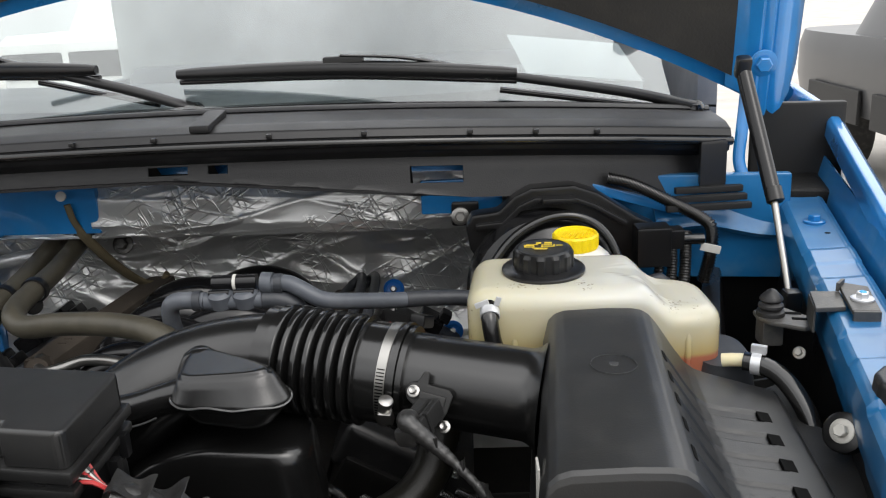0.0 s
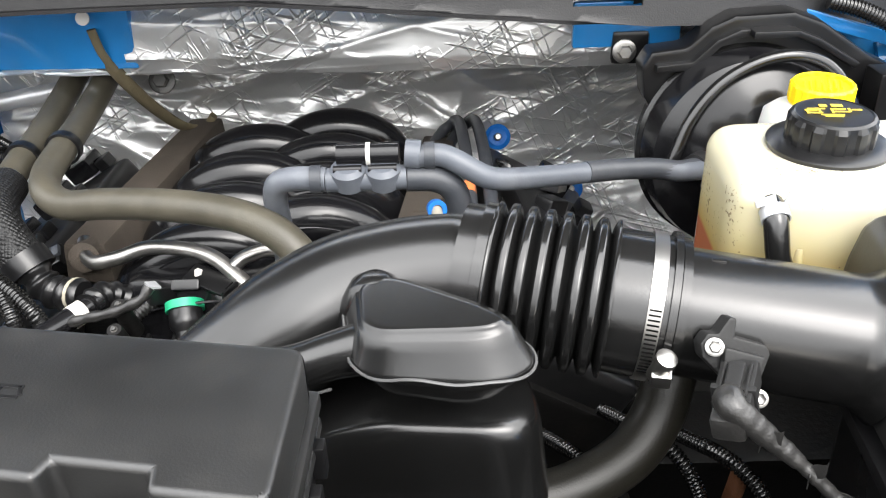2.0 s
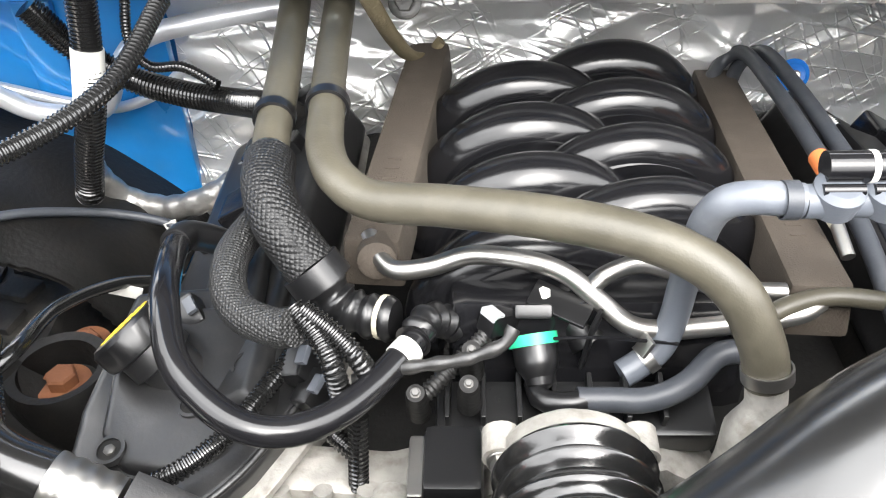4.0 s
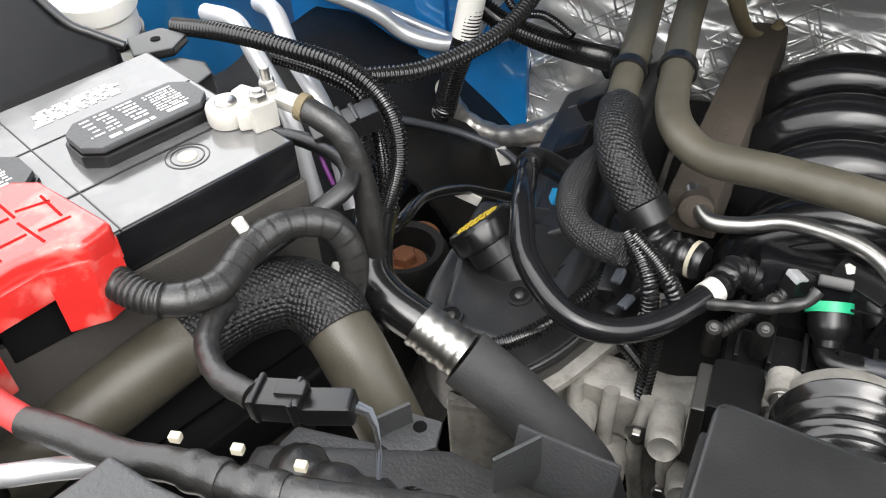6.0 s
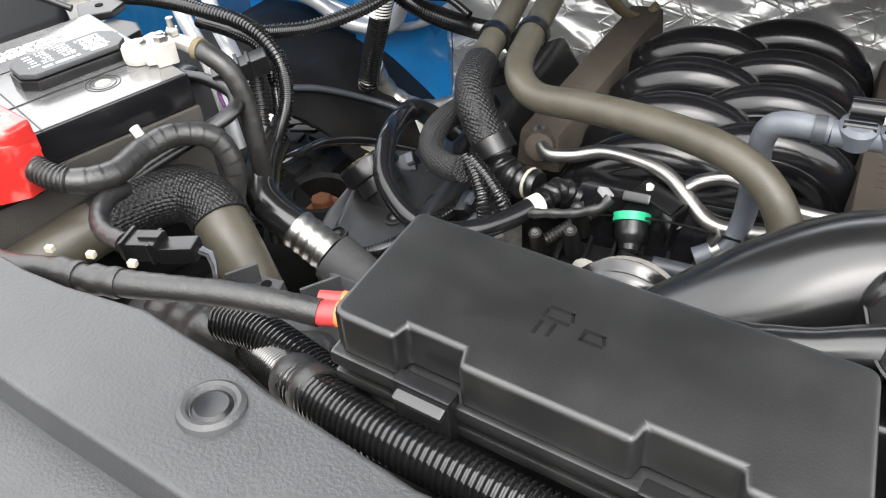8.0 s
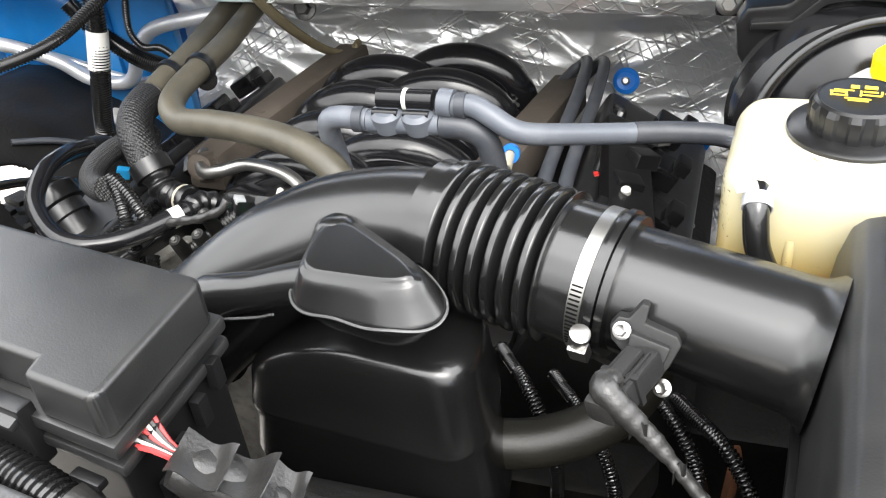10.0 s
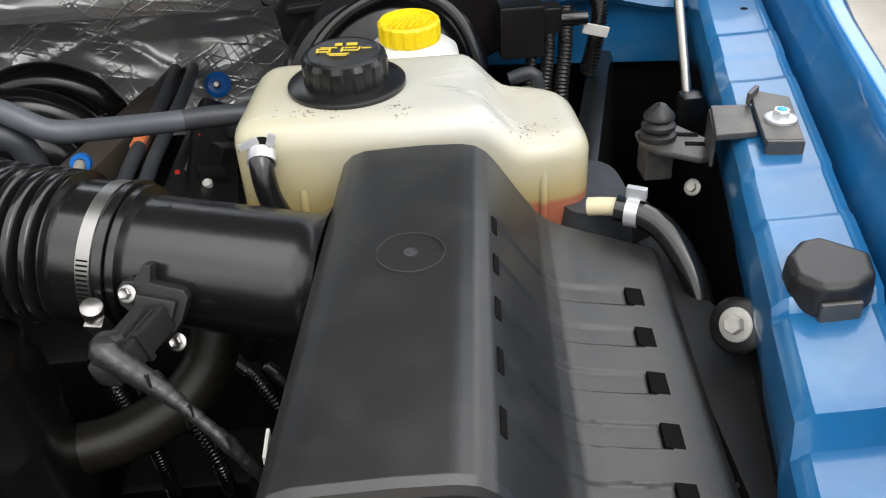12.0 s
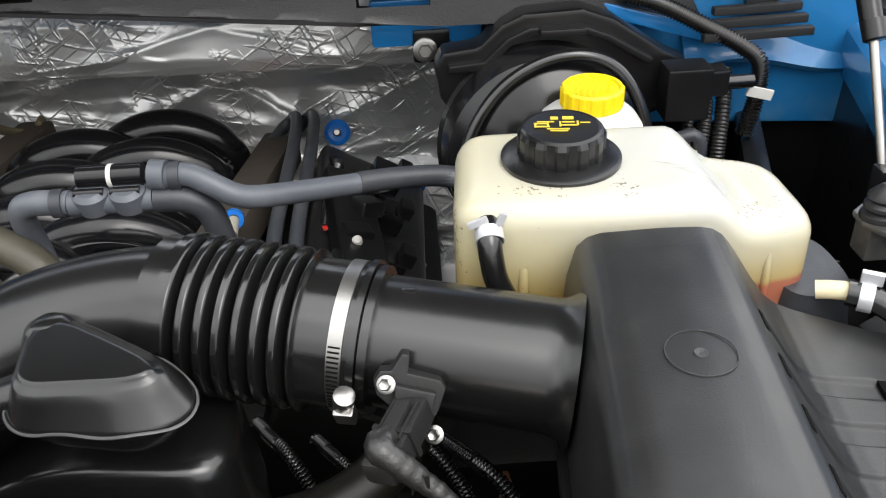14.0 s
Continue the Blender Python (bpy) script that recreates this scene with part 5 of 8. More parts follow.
slab("front_plate", [(-1.30, 0.56), (-1.20, 0.30), (-0.10, 0.25), (-0.13, 0.455), (-0.45, 0.512), (-0.60, 0.540), (-0.70, 0.560), (-0.80, 0.585), (-0.90, 0.595), (-0.985, 0.622), (-1.04, 0.605)], 1.10, 1.163, M_COVER, COVER, bevel=0.010, seg=3, m=RISE)
slab("edge_lip", [(-0.985, 0.628), (-0.940, 0.606), (-0.915, 0.590), (-0.900, 0.579), (-0.910, 0.572), (-0.935, 0.586), (-1.0, 0.618)], 1.155, 1.190, M_COVER, COVER, bevel=0.004, seg=3, m=RISE)
for x, y, z in ((-0.829, 0.545, 1.1838), (-0.60, 0.580, 1.2118)):
    well = lathe("fastener_seat", [(0.021, -0.001), (0.020, 0.0025), (0.017, 0.0045), (0.0145, 0.0035), (0.013, 0.0012)], M_COVER, COVER, (x, y, z), (0.03, 0.05, 1), 32)
    lathe("fastener", [(0.0125, 0), (0.0125, 0.0014), (0.010, 0.003), (0.004, 0.0022)], M_BLACK, well, (x, y, z), (0.03, 0.05, 1), 20, "dull plastic push fastener")
# ---- battery ----
BAT = thing("battery", (-1.06, 0.82, 1.0), "dusty glossy black car battery with two printed vent covers", "battery")
C0, BD, BP = Vector((-0.891, 0.941)), Vector((0.404, 0.915)), Vector((-0.915, 0.404))


def bat(d, p):
    """A place on the battery: d along its long side from the near corner, p across it."""
    q = C0 - BD * d + BP * p
    return (q.x, q.y)


def bat_box(name, d, p, z, size, material, parent, bevel, label="", tilt=0):
    """A block lying square to the battery: size across, along, high."""
    return rbox(name, size, turned(*bat(d, p), z, BYAW + tilt), material, parent, label, bevel=bevel)


BYAW = math.degrees(math.atan2(BD.y, BD.x)) - 90
slab("case", [bat(0.006, 0.006), bat(0.304, 0.006), bat(0.304, 0.226), bat(0.006, 0.226)], 0.985, 1.172, M_BLACK, BAT, bevel=0.004)
slab("lid", [bat(0, 0), bat(0.31, 0), bat(0.31, 0.232), bat(0, 0.232)], 1.166, 1.2022, M_GLOSS, BAT, "glossy black lid", bevel=0.003)
# thin paler face: dust plus sky reflection, both put into the colour
slab("top", [bat(0.003, 0.003), bat(0.307, 0.003), bat(0.307, 0.229), bat(0.003, 0.229)], 1.200, 1.203, M_BAT_TOP, BAT, "dusty glossy top with sky reflection in its grey", bevel=0.0004)
bat_box("seam", 0.155, 0.0655, 1.2028, (0.0016, 0.302, 0.0012), M_BLACK, BAT, 0.0003)
bat_box("seam", 0.155, 0.1500, 1.2028, (0.0012, 0.302, 0.0010), M_BLACK, BAT, 0.0003)
bat_box("seam", 0.150, 0.110, 1.2028, (0.220, 0.0012, 0.0010), M_BLACK, BAT, 0.0003)
for d0 in (0.018, 0.166):
    base = [bat(d0 - 0.001, 0.092), bat(d0 + 0.012, 0.078), bat(d0 + 0.101, 0.078), bat(d0 + 0.114, 0.092), bat(d0 + 0.114, 0.120), bat(d0 + 0.101, 0.134), bat(d0 + 0.012, 0.134), bat(d0 - 0.001, 0.120)]
    lid = [bat(d0 + 0.001, 0.093), bat(d0 + 0.013, 0.080), bat(d0 + 0.100, 0.080), bat(d0 + 0.112, 0.093), bat(d0 + 0.112, 0.119), bat(d0 + 0.100, 0.132), bat(d0 + 0.013, 0.132), bat(d0 + 0.001, 0.119)]
    vent = slab("vent_cover", lid, 1.2145, 1.2205, M_COVER, BAT, bevel=0.0018)
    slab("vent_base", base, 1.2025, 1.2135, M_BLACK, vent, bevel=0.0018)
    random.seed(4)
    for block, (s0, s1, rows, wide) in enumerate(((0.016, 0.044, 8, 0.0020), (0.049, 0.068, 6, 0.0024), (0.072, 0.086, 6, 0.0022), (0.088, 0.100, 5, 0.0020))):
        for row in range(rows):
            at, stop = s0 + random.uniform(0, 0.002), s1 - random.uniform(0, 0.005)
            p = 0.098 + 0.0335 * row / rows - 0.004 * (block == 0)
            while at < stop:
                long = min(random.uniform(0.002, 0.009), stop - at)
                bat_box("print_line", d0 + at + long / 2, p + random.uniform(-0.0003, 0.0003), 1.22055, (wide * random.uniform(0.7, 1.0), long, 0.0004), M_INK, vent, 0)
                at += long + random.uniform(0.0007, 0.0022)
    for k, (s, long) in enumerate(((0.030, 0.018), (0.052, 0.004), (0.066, 0.020), (0.084, 0.010))):
        bat_box("print_line", d0 + s, 0.0885, 1.22055, (0.0042, long, 0.0004), M_INK, vent, 0)
random.seed(9)
for d0, d1, p0, p1 in ((0.050, 0.125, 0.180, 0.205), (0.190, 0.250, 0.158, 0.190)):
    for row in range(7):
        at = d0 + random.uniform(0, 0.012)
        while at < d1:
            long = random.uniform(0.004, 0.018)
            bat_box("worn_print", at + long / 2, p0 + (p1 - p0) * row / 7 + random.uniform(-0.0004, 0.0004), 1.2032, (0.0030, long, 0.0004), M_INK, BAT, 0)
            at += long + random.uniform(0.001, 0.005)
q = bat(0.0695, 0.046)
for r in (0.0125, 0.0165):
    ring("state_eye_rim", (q[0], q[1], 1.2030), (0, 0, 1), r, 0.0010, 0.0010, M_BLACK, BAT, n=40)
lathe("state_eye", [(0.0080, 0), (0.0078, 0.0008), (0.004, 0.0009)], M_IVORY, BAT, (q[0], q[1], 1.2029), (0, 0, 1), 24, "pale state-of-charge eye")
slab("hold_down_tab", [bat(-0.002, 0.160), bat(-0.03, 0.170), bat(-0.038, 0.195), bat(-0.025, 0.225), bat(-0.002, 0.230)], 1.16, 1.190, M_BLACK, BAT, bevel=0.004)
TRAY = thing("battery_tray", (-1.03, 0.80, 0.93), "black plastic battery tray with a raised rim and felt side", "tray")
slab("base", [bat(-0.02, -0.025), bat(0.33, -0.03), bat(0.33, 0.25), bat(-0.02, 0.25)], 0.93, 0.984, M_BLACK, TRAY, bevel=0.01)
tube("rim", [(*bat(-0.020, 0.090), 1.162), (*bat(-0.036, 0.054), 1.164), (*bat(-0.041, 0.015), 1.165), (*bat(-0.038, -0.012), 1.164), (*bat(-0.024, -0.029), 1.160), (*bat(0.01, -0.026), 1.150), (*bat(0.07, -0.022), 1.138), (*bat(0.14, -0.018), 1.122), (*bat(0.20, -0.018), 1.11)], 0.0085, M_BLACK, TRAY, n=12, flat=0.7)
bat_box("felt_side", 0.145, -0.0025, 1.075, (0.006, 0.292, 0.092), M_FELT, TRAY, 0.002, "grey-brown ribbed felt side")

NEG = thing("negative_clamp", (*bat(0.018, 0.064), 1.203), "dull lead negative battery clamp with bolts", "battery clamp")
nx, ny = bat(0.018, 0.064)
lathe("post_ring", [(0.0165, 0), (0.0175, 0.004), (0.0175, 0.014), (0.0160, 0.0165), (0.0105, 0.0170), (0.009, 0.0165)], M_LEAD, NEG, (nx, ny, 1.204), (0, 0, 1), 28)
lathe("post", [(0.0095, 0), (0.0092, 0.0185), (0.0075, 0.0200), (0.0060, 0.0205)], M_STEEL, NEG, (nx, ny, 1.204), (0, 0, 1), 20)
bat_box("clamp_arm", 0.008, 0.050, 1.204, (0.030, 0.018, 0.015), M_LEAD, NEG, 0.003, tilt=-30)
bat_box("clamp_block", 0.003, 0.037, 1.203, (0.019, 0.022, 0.024), M_LEAD, NEG, 0.002, tilt=-12)
bat_box("clamp_jaw", -0.004, 0.062, 1.206, (0.030, 0.014, 0.016), M_LEAD, NEG, 0.002, tilt=14)
tube("stud", [(*bat(0.003, 0.037), 1.226), (*bat(0.003, 0.037), 1.236)], 0.0042, M_STEEL, NEG, n=12)
lathe("nut", [(0.0075, 0), (0.0075, 0.006), (0.0060, 0.0075)], M_STEEL, NEG, (*bat(0.003, 0.037), 1.2268), (0, 0, 1), 6)
tube("stud", [(*bat(-0.022, 0.063), 1.205), (*bat(-0.022, 0.063), 1.236)], 0.0040, M_STEEL, NEG, n=12)
lathe("nut", [(0.0072, 0), (0.0072, 0.006), (0.0060, 0.0075)], M_STEEL, NEG, (*bat(-0.022, 0.063), 1.218), (0, 0, 1), 6)
bat_box("lug", -0.024, 0.046, 1.207, (0.046, 0.016, 0.009), M_LEAD, NEG, 0.002, tilt=8)
hose("negative_cable", [(*bat(-0.026, 0.026), 1.212), (*bat(-0.032, 0.008), 1.206), (*bat(-0.040, -0.010), 1.190), (*bat(-0.044, -0.022), 1.15), (*bat(-0.040, -0.030), 1.09), (-0.85, 0.97, 0.98)], taped(0.0105), M_TAPE, "black taped negative battery cable", "cable", n=12, step=0.004)
tagged(tube("cable_ferrule", [(*bat(-0.0262, 0.0255), 1.2122), (*bat(-0.0285, 0.019), 1.211)], 0.0118, M_STRAP, n=14), "tan heat-shrink end of the negative cable", "cable end")

REDC = thing("terminal_cover", (-1.0, 0.70, 1.15), "bright red plastic cover over the positive terminal", "terminal cover")
top_out = [bat(0.172, 0.064), bat(0.160, -0.020), bat(0.186, -0.028), bat(0.196, -0.017), bat(0.222, -0.012), bat(0.30, -0.020), bat(0.36, -0.004), bat(0.40, 0.03), bat(0.40, 0.09), bat(0.262, 0.082), bat(0.186, 0.080)]
slab("top", top_out, 1.205, 1.228, M_RED, REDC, bevel=0.006, seg=4)
for a, b in (((0.180, 0.044), (0.180, 0.012)), ((0.205, 0.070), (0.203, 0.034)), ((0.204, 0.026), (0.200, -0.006)), ((0.232, 0.066), (0.230, 0.020)), ((0.230, 0.012), (0.228, -0.004)), ((0.262, 0.070), (0.259, 0.026)), ((0.258, 0.018), (0.256, -0.008)), ((0.292, 0.070), (0.290, 0.030)), ((0.290, 0.018), (0.288, -0.010)), ((0.325, 0.072), (0.322, 0.020)), ((0.178, 0.034), (0.200, 0.040)), ((0.206, 0.036), (0.228, 0.036)), ((0.234, 0.036), (0.285, 0.038)), ((0.176, 0.006), (0.198, 0.008)), ((0.205, 0.010), (0.252, 0.010)), ((0.262, 0.010), (0.310, 0.012))):
    tube("moulded_line", [(*bat(*a), 1.2277), (*bat(*b), 1.2277)], 0.0013, M_RED_GROOVE, REDC, n=6)
bat_box("worn_mark", 0.246, 0.022, 1.2278, (0.006, 0.016, 0.0006), M_RED_GROOVE, REDC, 0.0002)
slab("front_skirt", [bat(0.161, -0.020), bat(0.186, -0.028), bat(0.212, -0.0175), bat(0.210, -0.013), bat(0.186, -0.0235), bat(0.163, -0.015)], 1.160, 1.215, M_RED, REDC, bevel=0.002)
slab("front_skirt", [bat(0.206, -0.0165), bat(0.262, -0.0205), bat(0.262, -0.0155), bat(0.206, -0.0115)], 1.190, 1.215, M_RED, REDC, bevel=0.002)
slab("front_skirt", [bat(0.256, -0.0195), bat(0.300, -0.024), bat(0.300, -0.018), bat(0.256, -0.014)], 1.140, 1.215, M_RED, REDC, bevel=0.002)
slab("front_skirt", [bat(0.322, -0.020), bat(0.362, -0.006), bat(0.362, 0.001), bat(0.322, -0.014)], 1.145, 1.215, M_RED, REDC, bevel=0.003)
slab("side_skirt", [bat(0.160, -0.019), bat(0.1645, 0.010), bat(0.1685, 0.010), bat(0.164, -0.019)], 1.196, 1.215, M_RED, REDC, bevel=0.0015)
slab("side_skirt", [bat(0.1645, 0.010), bat(0.172, 0.062), bat(0.177, 0.062), bat(0.1695, 0.010)], 1.200, 1.215, M_RED, REDC, bevel=0.0015)
# near-black block put in for the shaded space under the cover
slab("cover_shade_block", [bat(0.172, 0.030), bat(0.172, -0.010), bat(0.25, -0.006), bat(0.25, 0.05)], 1.150, 1.204, M_HOLE_DARK, REDC, "dark block standing in for shade under the cover", bevel=0.002)
CABLE = thing("positive_cable", (-0.78, 0.66, 1.17), "thick red cable in a black sleeve with clips", "cable")
cpts = [(-1.035, 0.698, 1.178), (-1.002, 0.682, 1.183), (-0.946, 0.664, 1.185), (-0.909, 0.656, 1.188)]
tube("red_end", cpts, 0.0088, M_RED_CABLE, CABLE, "bare red cable end", n=14)
ring("orange_wrap", (-0.990, 0.678, 1.1835), (0.05, -0.018, 0.0), 0.0088, 0.004, 0.0010, M_ORANGE, CABLE)
spts = [(-0.910, 0.656, 1.188), (-0.874, 0.656, 1.190), (-0.834, 0.653, 1.195), (-0.802, 0.656, 1.198), (-0.765, 0.656, 1.200), (-0.737, 0.659, 1.201), (-0.683, 0.671, 1.200), (-0.663, 0.676, 1.199), (-0.621, 0.683, 1.196), (-0.594, 0.687, 1.193)]
tube("sleeve", spts, taped(0.0094), M_TAPE, CABLE, n=14, step=0.005)
for a, b in (((-0.795, 0.656, 1.1985), (-0.772, 0.656, 1.1995)), ((-0.762, 0.656, 1.2000), (-0.737, 0.659, 1.201))):
    tube("tape_wrap", [a, b], lambda s, t: 0.0112 + 0.0006 * math.sin(s * 400), M_TAPE, CABLE, n=14, step=0.003)
for x, y, z in ((-0.806, 0.665, 1.207), (-0.770, 0.669, 1.208), (-0.734, 0.671, 1.208)):
    rbox("white_clip", (0.0065, 0.005, 0.005), turned(x, y, z, 10), M_IVORY, CABLE, "small white clip", bevel=0.001)
for p, r in (((-0.598, 0.686, 1.1930), 0.0088), ((-0.600, 0.698, 1.1945), 0.0062)):
    e0 = Vector(p)
    tube("red_band", [tuple(e0), tuple(e0 + Vector((0.017, 0.004, 0)))], r, M_RED_CABLE, CABLE, n=14)
    tube("orange_band", [tuple(e0 + Vector((0.016, 0.004, 0))), tuple(e0 + Vector((0.021, 0.005, 0)))], r + 0.0005, M_ORANGE, CABLE, n=14)
    tube("grey_end", [tuple(e0 + Vector((0.020, 0.005, 0))), tuple(e0 + Vector((0.056, 0.011, 0)))], r, M_GREY_DARK, CABLE, n=14)
# ---- coolant bottle ----
TANK = thing("coolant_bottle", (0.18, 0.99, 1.05), "yellowed translucent coolant bottle part filled with orange coolant", "coolant bottle")


def tank_top(x):
    """The bottle's top, high over the neck and stepping down to a lower lobe."""
    k = max(0.0, min(1.0, (x - 0.232) / 0.040))
    return 1.2205 - 0.0290 * k * k * (3 - 2 * k)


def rounded_tank(corners, radius, soft, z0, n=120):
    """A blown shell: upright walls round a plan, rolling over into the top."""
    ring_pts = [Vector(p) for p in round_ring(corners, radius, n)]
    mid = sum(ring_pts, Vector((0, 0))) / n
    inward = []
    for k in range(n):
        t = ring_pts[(k + 1) % n] - ring_pts[k - 1]
        d = Vector((-t.y, t.x)).normalized()
        inward.append(d if d.dot(mid - ring_pts[k]) > 0 else -d)
    rows = [[(p.x, p.y, z0) for p in ring_pts]]
    for h in (0.25, 0.5, 0.75):
        rows.append([(p.x, p.y, z0 + (tank_top(p.x) - soft - z0) * h) for p in ring_pts])
    for j in range(9):
        a = math.pi / 2 * j / 8
        row = []
        for p, d in zip(ring_pts, inward):
            q = p + d * soft * (1 - math.cos(a))
            row.append((q.x, q.y, tank_top(q.x) - soft * (1 - math.sin(a))))
        rows.append(row)
    last = rows[-1]
    for s in (0.85, 0.7, 0.5, 0.3, 0.1):
        rows.append([(mid.x + (x - mid.x) * s, mid.y + (y - mid.y) * s, tank_top(mid.x + (x - mid.x) * s)) for x, y, z in last])
    v = [p for row in rows for p in row]
    f = [(i * n + k, i * n + (k + 1) % n, (i + 1) * n + (k + 1) % n, (i + 1) * n + k) for i in range(len(rows) - 1) for k in range(n)]
    return v, f + [tuple(range(n))[::-1], tuple((len(rows) - 1) * n + k for k in range(n))]


v, f = rounded_tank([(0.038, 0.922), (0.150, 0.914), (0.288, 0.916), (0.328, 0.926), (0.327, 1.030), (0.250, 1.062), (0.050, 1.066)], 0.030, 0.022, 1.05)
finish("tank", v, f, M_BOTTLE, TANK, smooth=80)
for x in (0.092, 0.162, 0.285):
    tube("mould_ridge", [(x, 0.919, 1.06), (x, 0.9175, 1.14), (x, 0.921, 1.165)], 0.004, M_BOTTLE, TANK, n=10)
CAPAT = Vector((0.132, 0.992, 1.213))
lathe("neck_flange", [(0.047, 0), (0.049, 0.003), (0.049, 0.006), (0.046, 0.008), (0.034, 0.009)], M_BLACK, TANK, tuple(CAPAT + Vector((0, 0, 0.006))), (0, -0.04, 1), 44, "black rubber flange under the cap")
cap = lathe("cap", [(0.0335, 0), (0.0345, 0.003), (0.0345, 0.020), (0.0330, 0.0242), (0.0305, 0.0258), (0.029, 0.0252)], M_BLACK, TANK, tuple(CAPAT + Vector((0, 0, 0.012))), (0, -0.04, 1), 96, "black knurled pressure cap with yellow symbols", knurl=(24, 0.03, 0.002, 0.021), smooth=18)
for dx, dy, w, h in ((-0.016, 0.0, 0.012, 0.0016), (-0.016, 0.006, 0.012, 0.0016), (-0.021, 0.003, 0.0016, 0.007), (-0.011, 0.003, 0.0016, 0.007), (-0.001, 0.003, 0.0016, 0.009), (0.006, 0.0, 0.013, 0.0016), (0.006, 0.006, 0.010, 0.0016), (0.013, 0.003, 0.0016, 0.007), (0.019, 0.003, 0.008, 0.0012), (-0.004, -0.006, 0.018, 0.0014), (-0.004, -0.0095, 0.014, 0.0014), (0.007, 0.014, 0.009, 0.005), (-0.004, 0.015, 0.006, 0.005), (-0.012, 0.009, 0.014, 0.0012)):
    rbox("symbol", (w, h, 0.0006), pose(CAPAT.x + dx, CAPAT.y + dy - 0.002, CAPAT.z + 0.0382, 2.3, 0, -8), M_YELLOW_INK, cap, bevel=0)
hose("overflow_hose", [(0.066, 0.926, 1.203), (0.065, 0.912, 1.199), (0.066, 0.905, 1.185), (0.070, 0.902, 1.165), (0.082, 0.898, 1.143), (0.105, 0.895, 1.12)], 0.0095, M_RUBBER, "short black rubber hose from the coolant bottle", n=14, step=0.004)
clip = tagged(ring("spring_clamp", (0.0655, 0.914, 1.199), (0, 0.9, 0.5), 0.0098, 0.010, 0.0012, M_PIPE), "pale steel spring clamp on a hose", "hose clamp", "spring clamps")
rbox("ear", (0.016, 0.003, 0.006), pose(0.058, 0.915, 1.208, 0, -20, 0), M_PIPE, clip, bevel=0.0008)
rbox("ear", (0.006, 0.003, 0.010), pose(0.073, 0.914, 1.209, 0, 20, 0), M_PIPE, clip, bevel=0.0008)
tagged(tube("bottle_spout", [(0.318, 0.90, 1.140), (0.334, 0.893, 1.143), (0.345, 0.888, 1.142)], 0.0075, M_CREAM, n=14), "pale plastic outlet spout of the bottle", "spout")
hose("bottle_return_hose", [(0.338, 0.890, 1.143), (0.352, 0.882, 1.142), (0.368, 0.868, 1.136), (0.380, 0.848, 1.122), (0.388, 0.825, 1.10), (0.39, 0.80, 1.06), (0.385, 0.79, 1.0)], 0.0105, M_RUBBER, "black rubber return hose from the coolant bottle", n=14, step=0.004)
clip = tagged(ring("spring_clamp", (0.350, 0.8835, 1.142), (0.85, -0.5, 0), 0.0108, 0.010, 0.0014, M_PIPE), "pale steel spring clamp on a hose", "hose clamp", "spring clamps")
rbox("ear", (0.016, 0.006, 0.010), pose(0.352, 0.885, 1.153, 0, 0, -30), M_PIPE, clip, bevel=0.001)
tagged(loft("bottle_bracket", [(0.325, 0.955, 1.05, 0.04, 0.05, 3), (0.33, 0.95, 1.09, 0.036, 0.05, 3), (0.33, 0.95, 1.13, 0.030, 0.046, 3)], M_GREY_DARK), "smoky plastic bracket behind the bottle", "bracket")

# ---- brake fluid reservoir, booster, plastic duct ----
BRAKE = thing("brake_reservoir", (0.188, 1.14, 1.08), "milky white brake fluid reservoir with a yellow cap", "brake reservoir")
loft("body", [(0.190, 1.145, 1.07, 0.048, 0.045, 4), (0.190, 1.145, 1.165, 0.050, 0.045, 4), (0.190, 1.145, 1.187, 0.047, 0.043, 4), (0.189, 1.144, 1.197, 0.038, 0.036, 3), (0.189, 1.143, 1.203, 0.028, 0.028, 2)], M_WHITE, BRAKE)
lathe("cap", [(0.030, 0), (0.0305, 0.002), (0.0305, 0.018), (0.0285, 0.0205), (0.0265, 0.0195), (0.0262, 0.0165), (0.02, 0.016)], M_YELLOW, BRAKE, (0.189, 1.143, 1.203), (0, -0.05, 1), 96, "bright yellow ribbed cap", knurl=(32, 0.02, 0.001, 0.019), smooth=18)
for k in range(7):
    rbox("cap_rib", (0.002, 0.044 - abs(k - 3) * 0.005, 0.002), pose(0.189 - 0.018 + 0.006 * k, 1.142, 1.2195, -3, 0, -20), M_YELLOW, bpy.data.objects["cap.001"], bevel=0.0005)
BOOST = thing("brake_booster", (0.185, 1.30, 0.92), "round black brake booster drum", "brake booster")
lathe("drum", [(0.06, -0.05), (0.11, -0.045), (0.118, -0.02), (0.118, 0.02), (0.112, 0.05), (0.06, 0.085)], M_GLOSS, BOOST, (0.16, 1.27, 1.105), (0, -1, 0.08), 48)
lathe("edge_bead", [(0.117, -0.006), (0.122, 0), (0.117, 0.006)], M_RUBBER, BOOST, (0.16, 1.265, 1.105), (0, -1, 0.08), 48)
hose("arched_hose", [(0.062, 1.19, 1.12), (0.080, 1.20, 1.165), (0.11, 1.21, 1.20), (0.15, 1.215, 1.222), (0.19, 1.215, 1.228), (0.225, 1.215, 1.215), (0.25, 1.21, 1.185), (0.265, 1.20, 1.14), (0.27, 1.19, 1.08)], 0.007, M_RUBBER, "thin black hose arching over the brake booster", n=12, step=0.006)
SHIELD = thing("plastic_shield", (0.18, 1.31, 1.13), "black moulded plastic shield behind the brake reservoir", "shield")


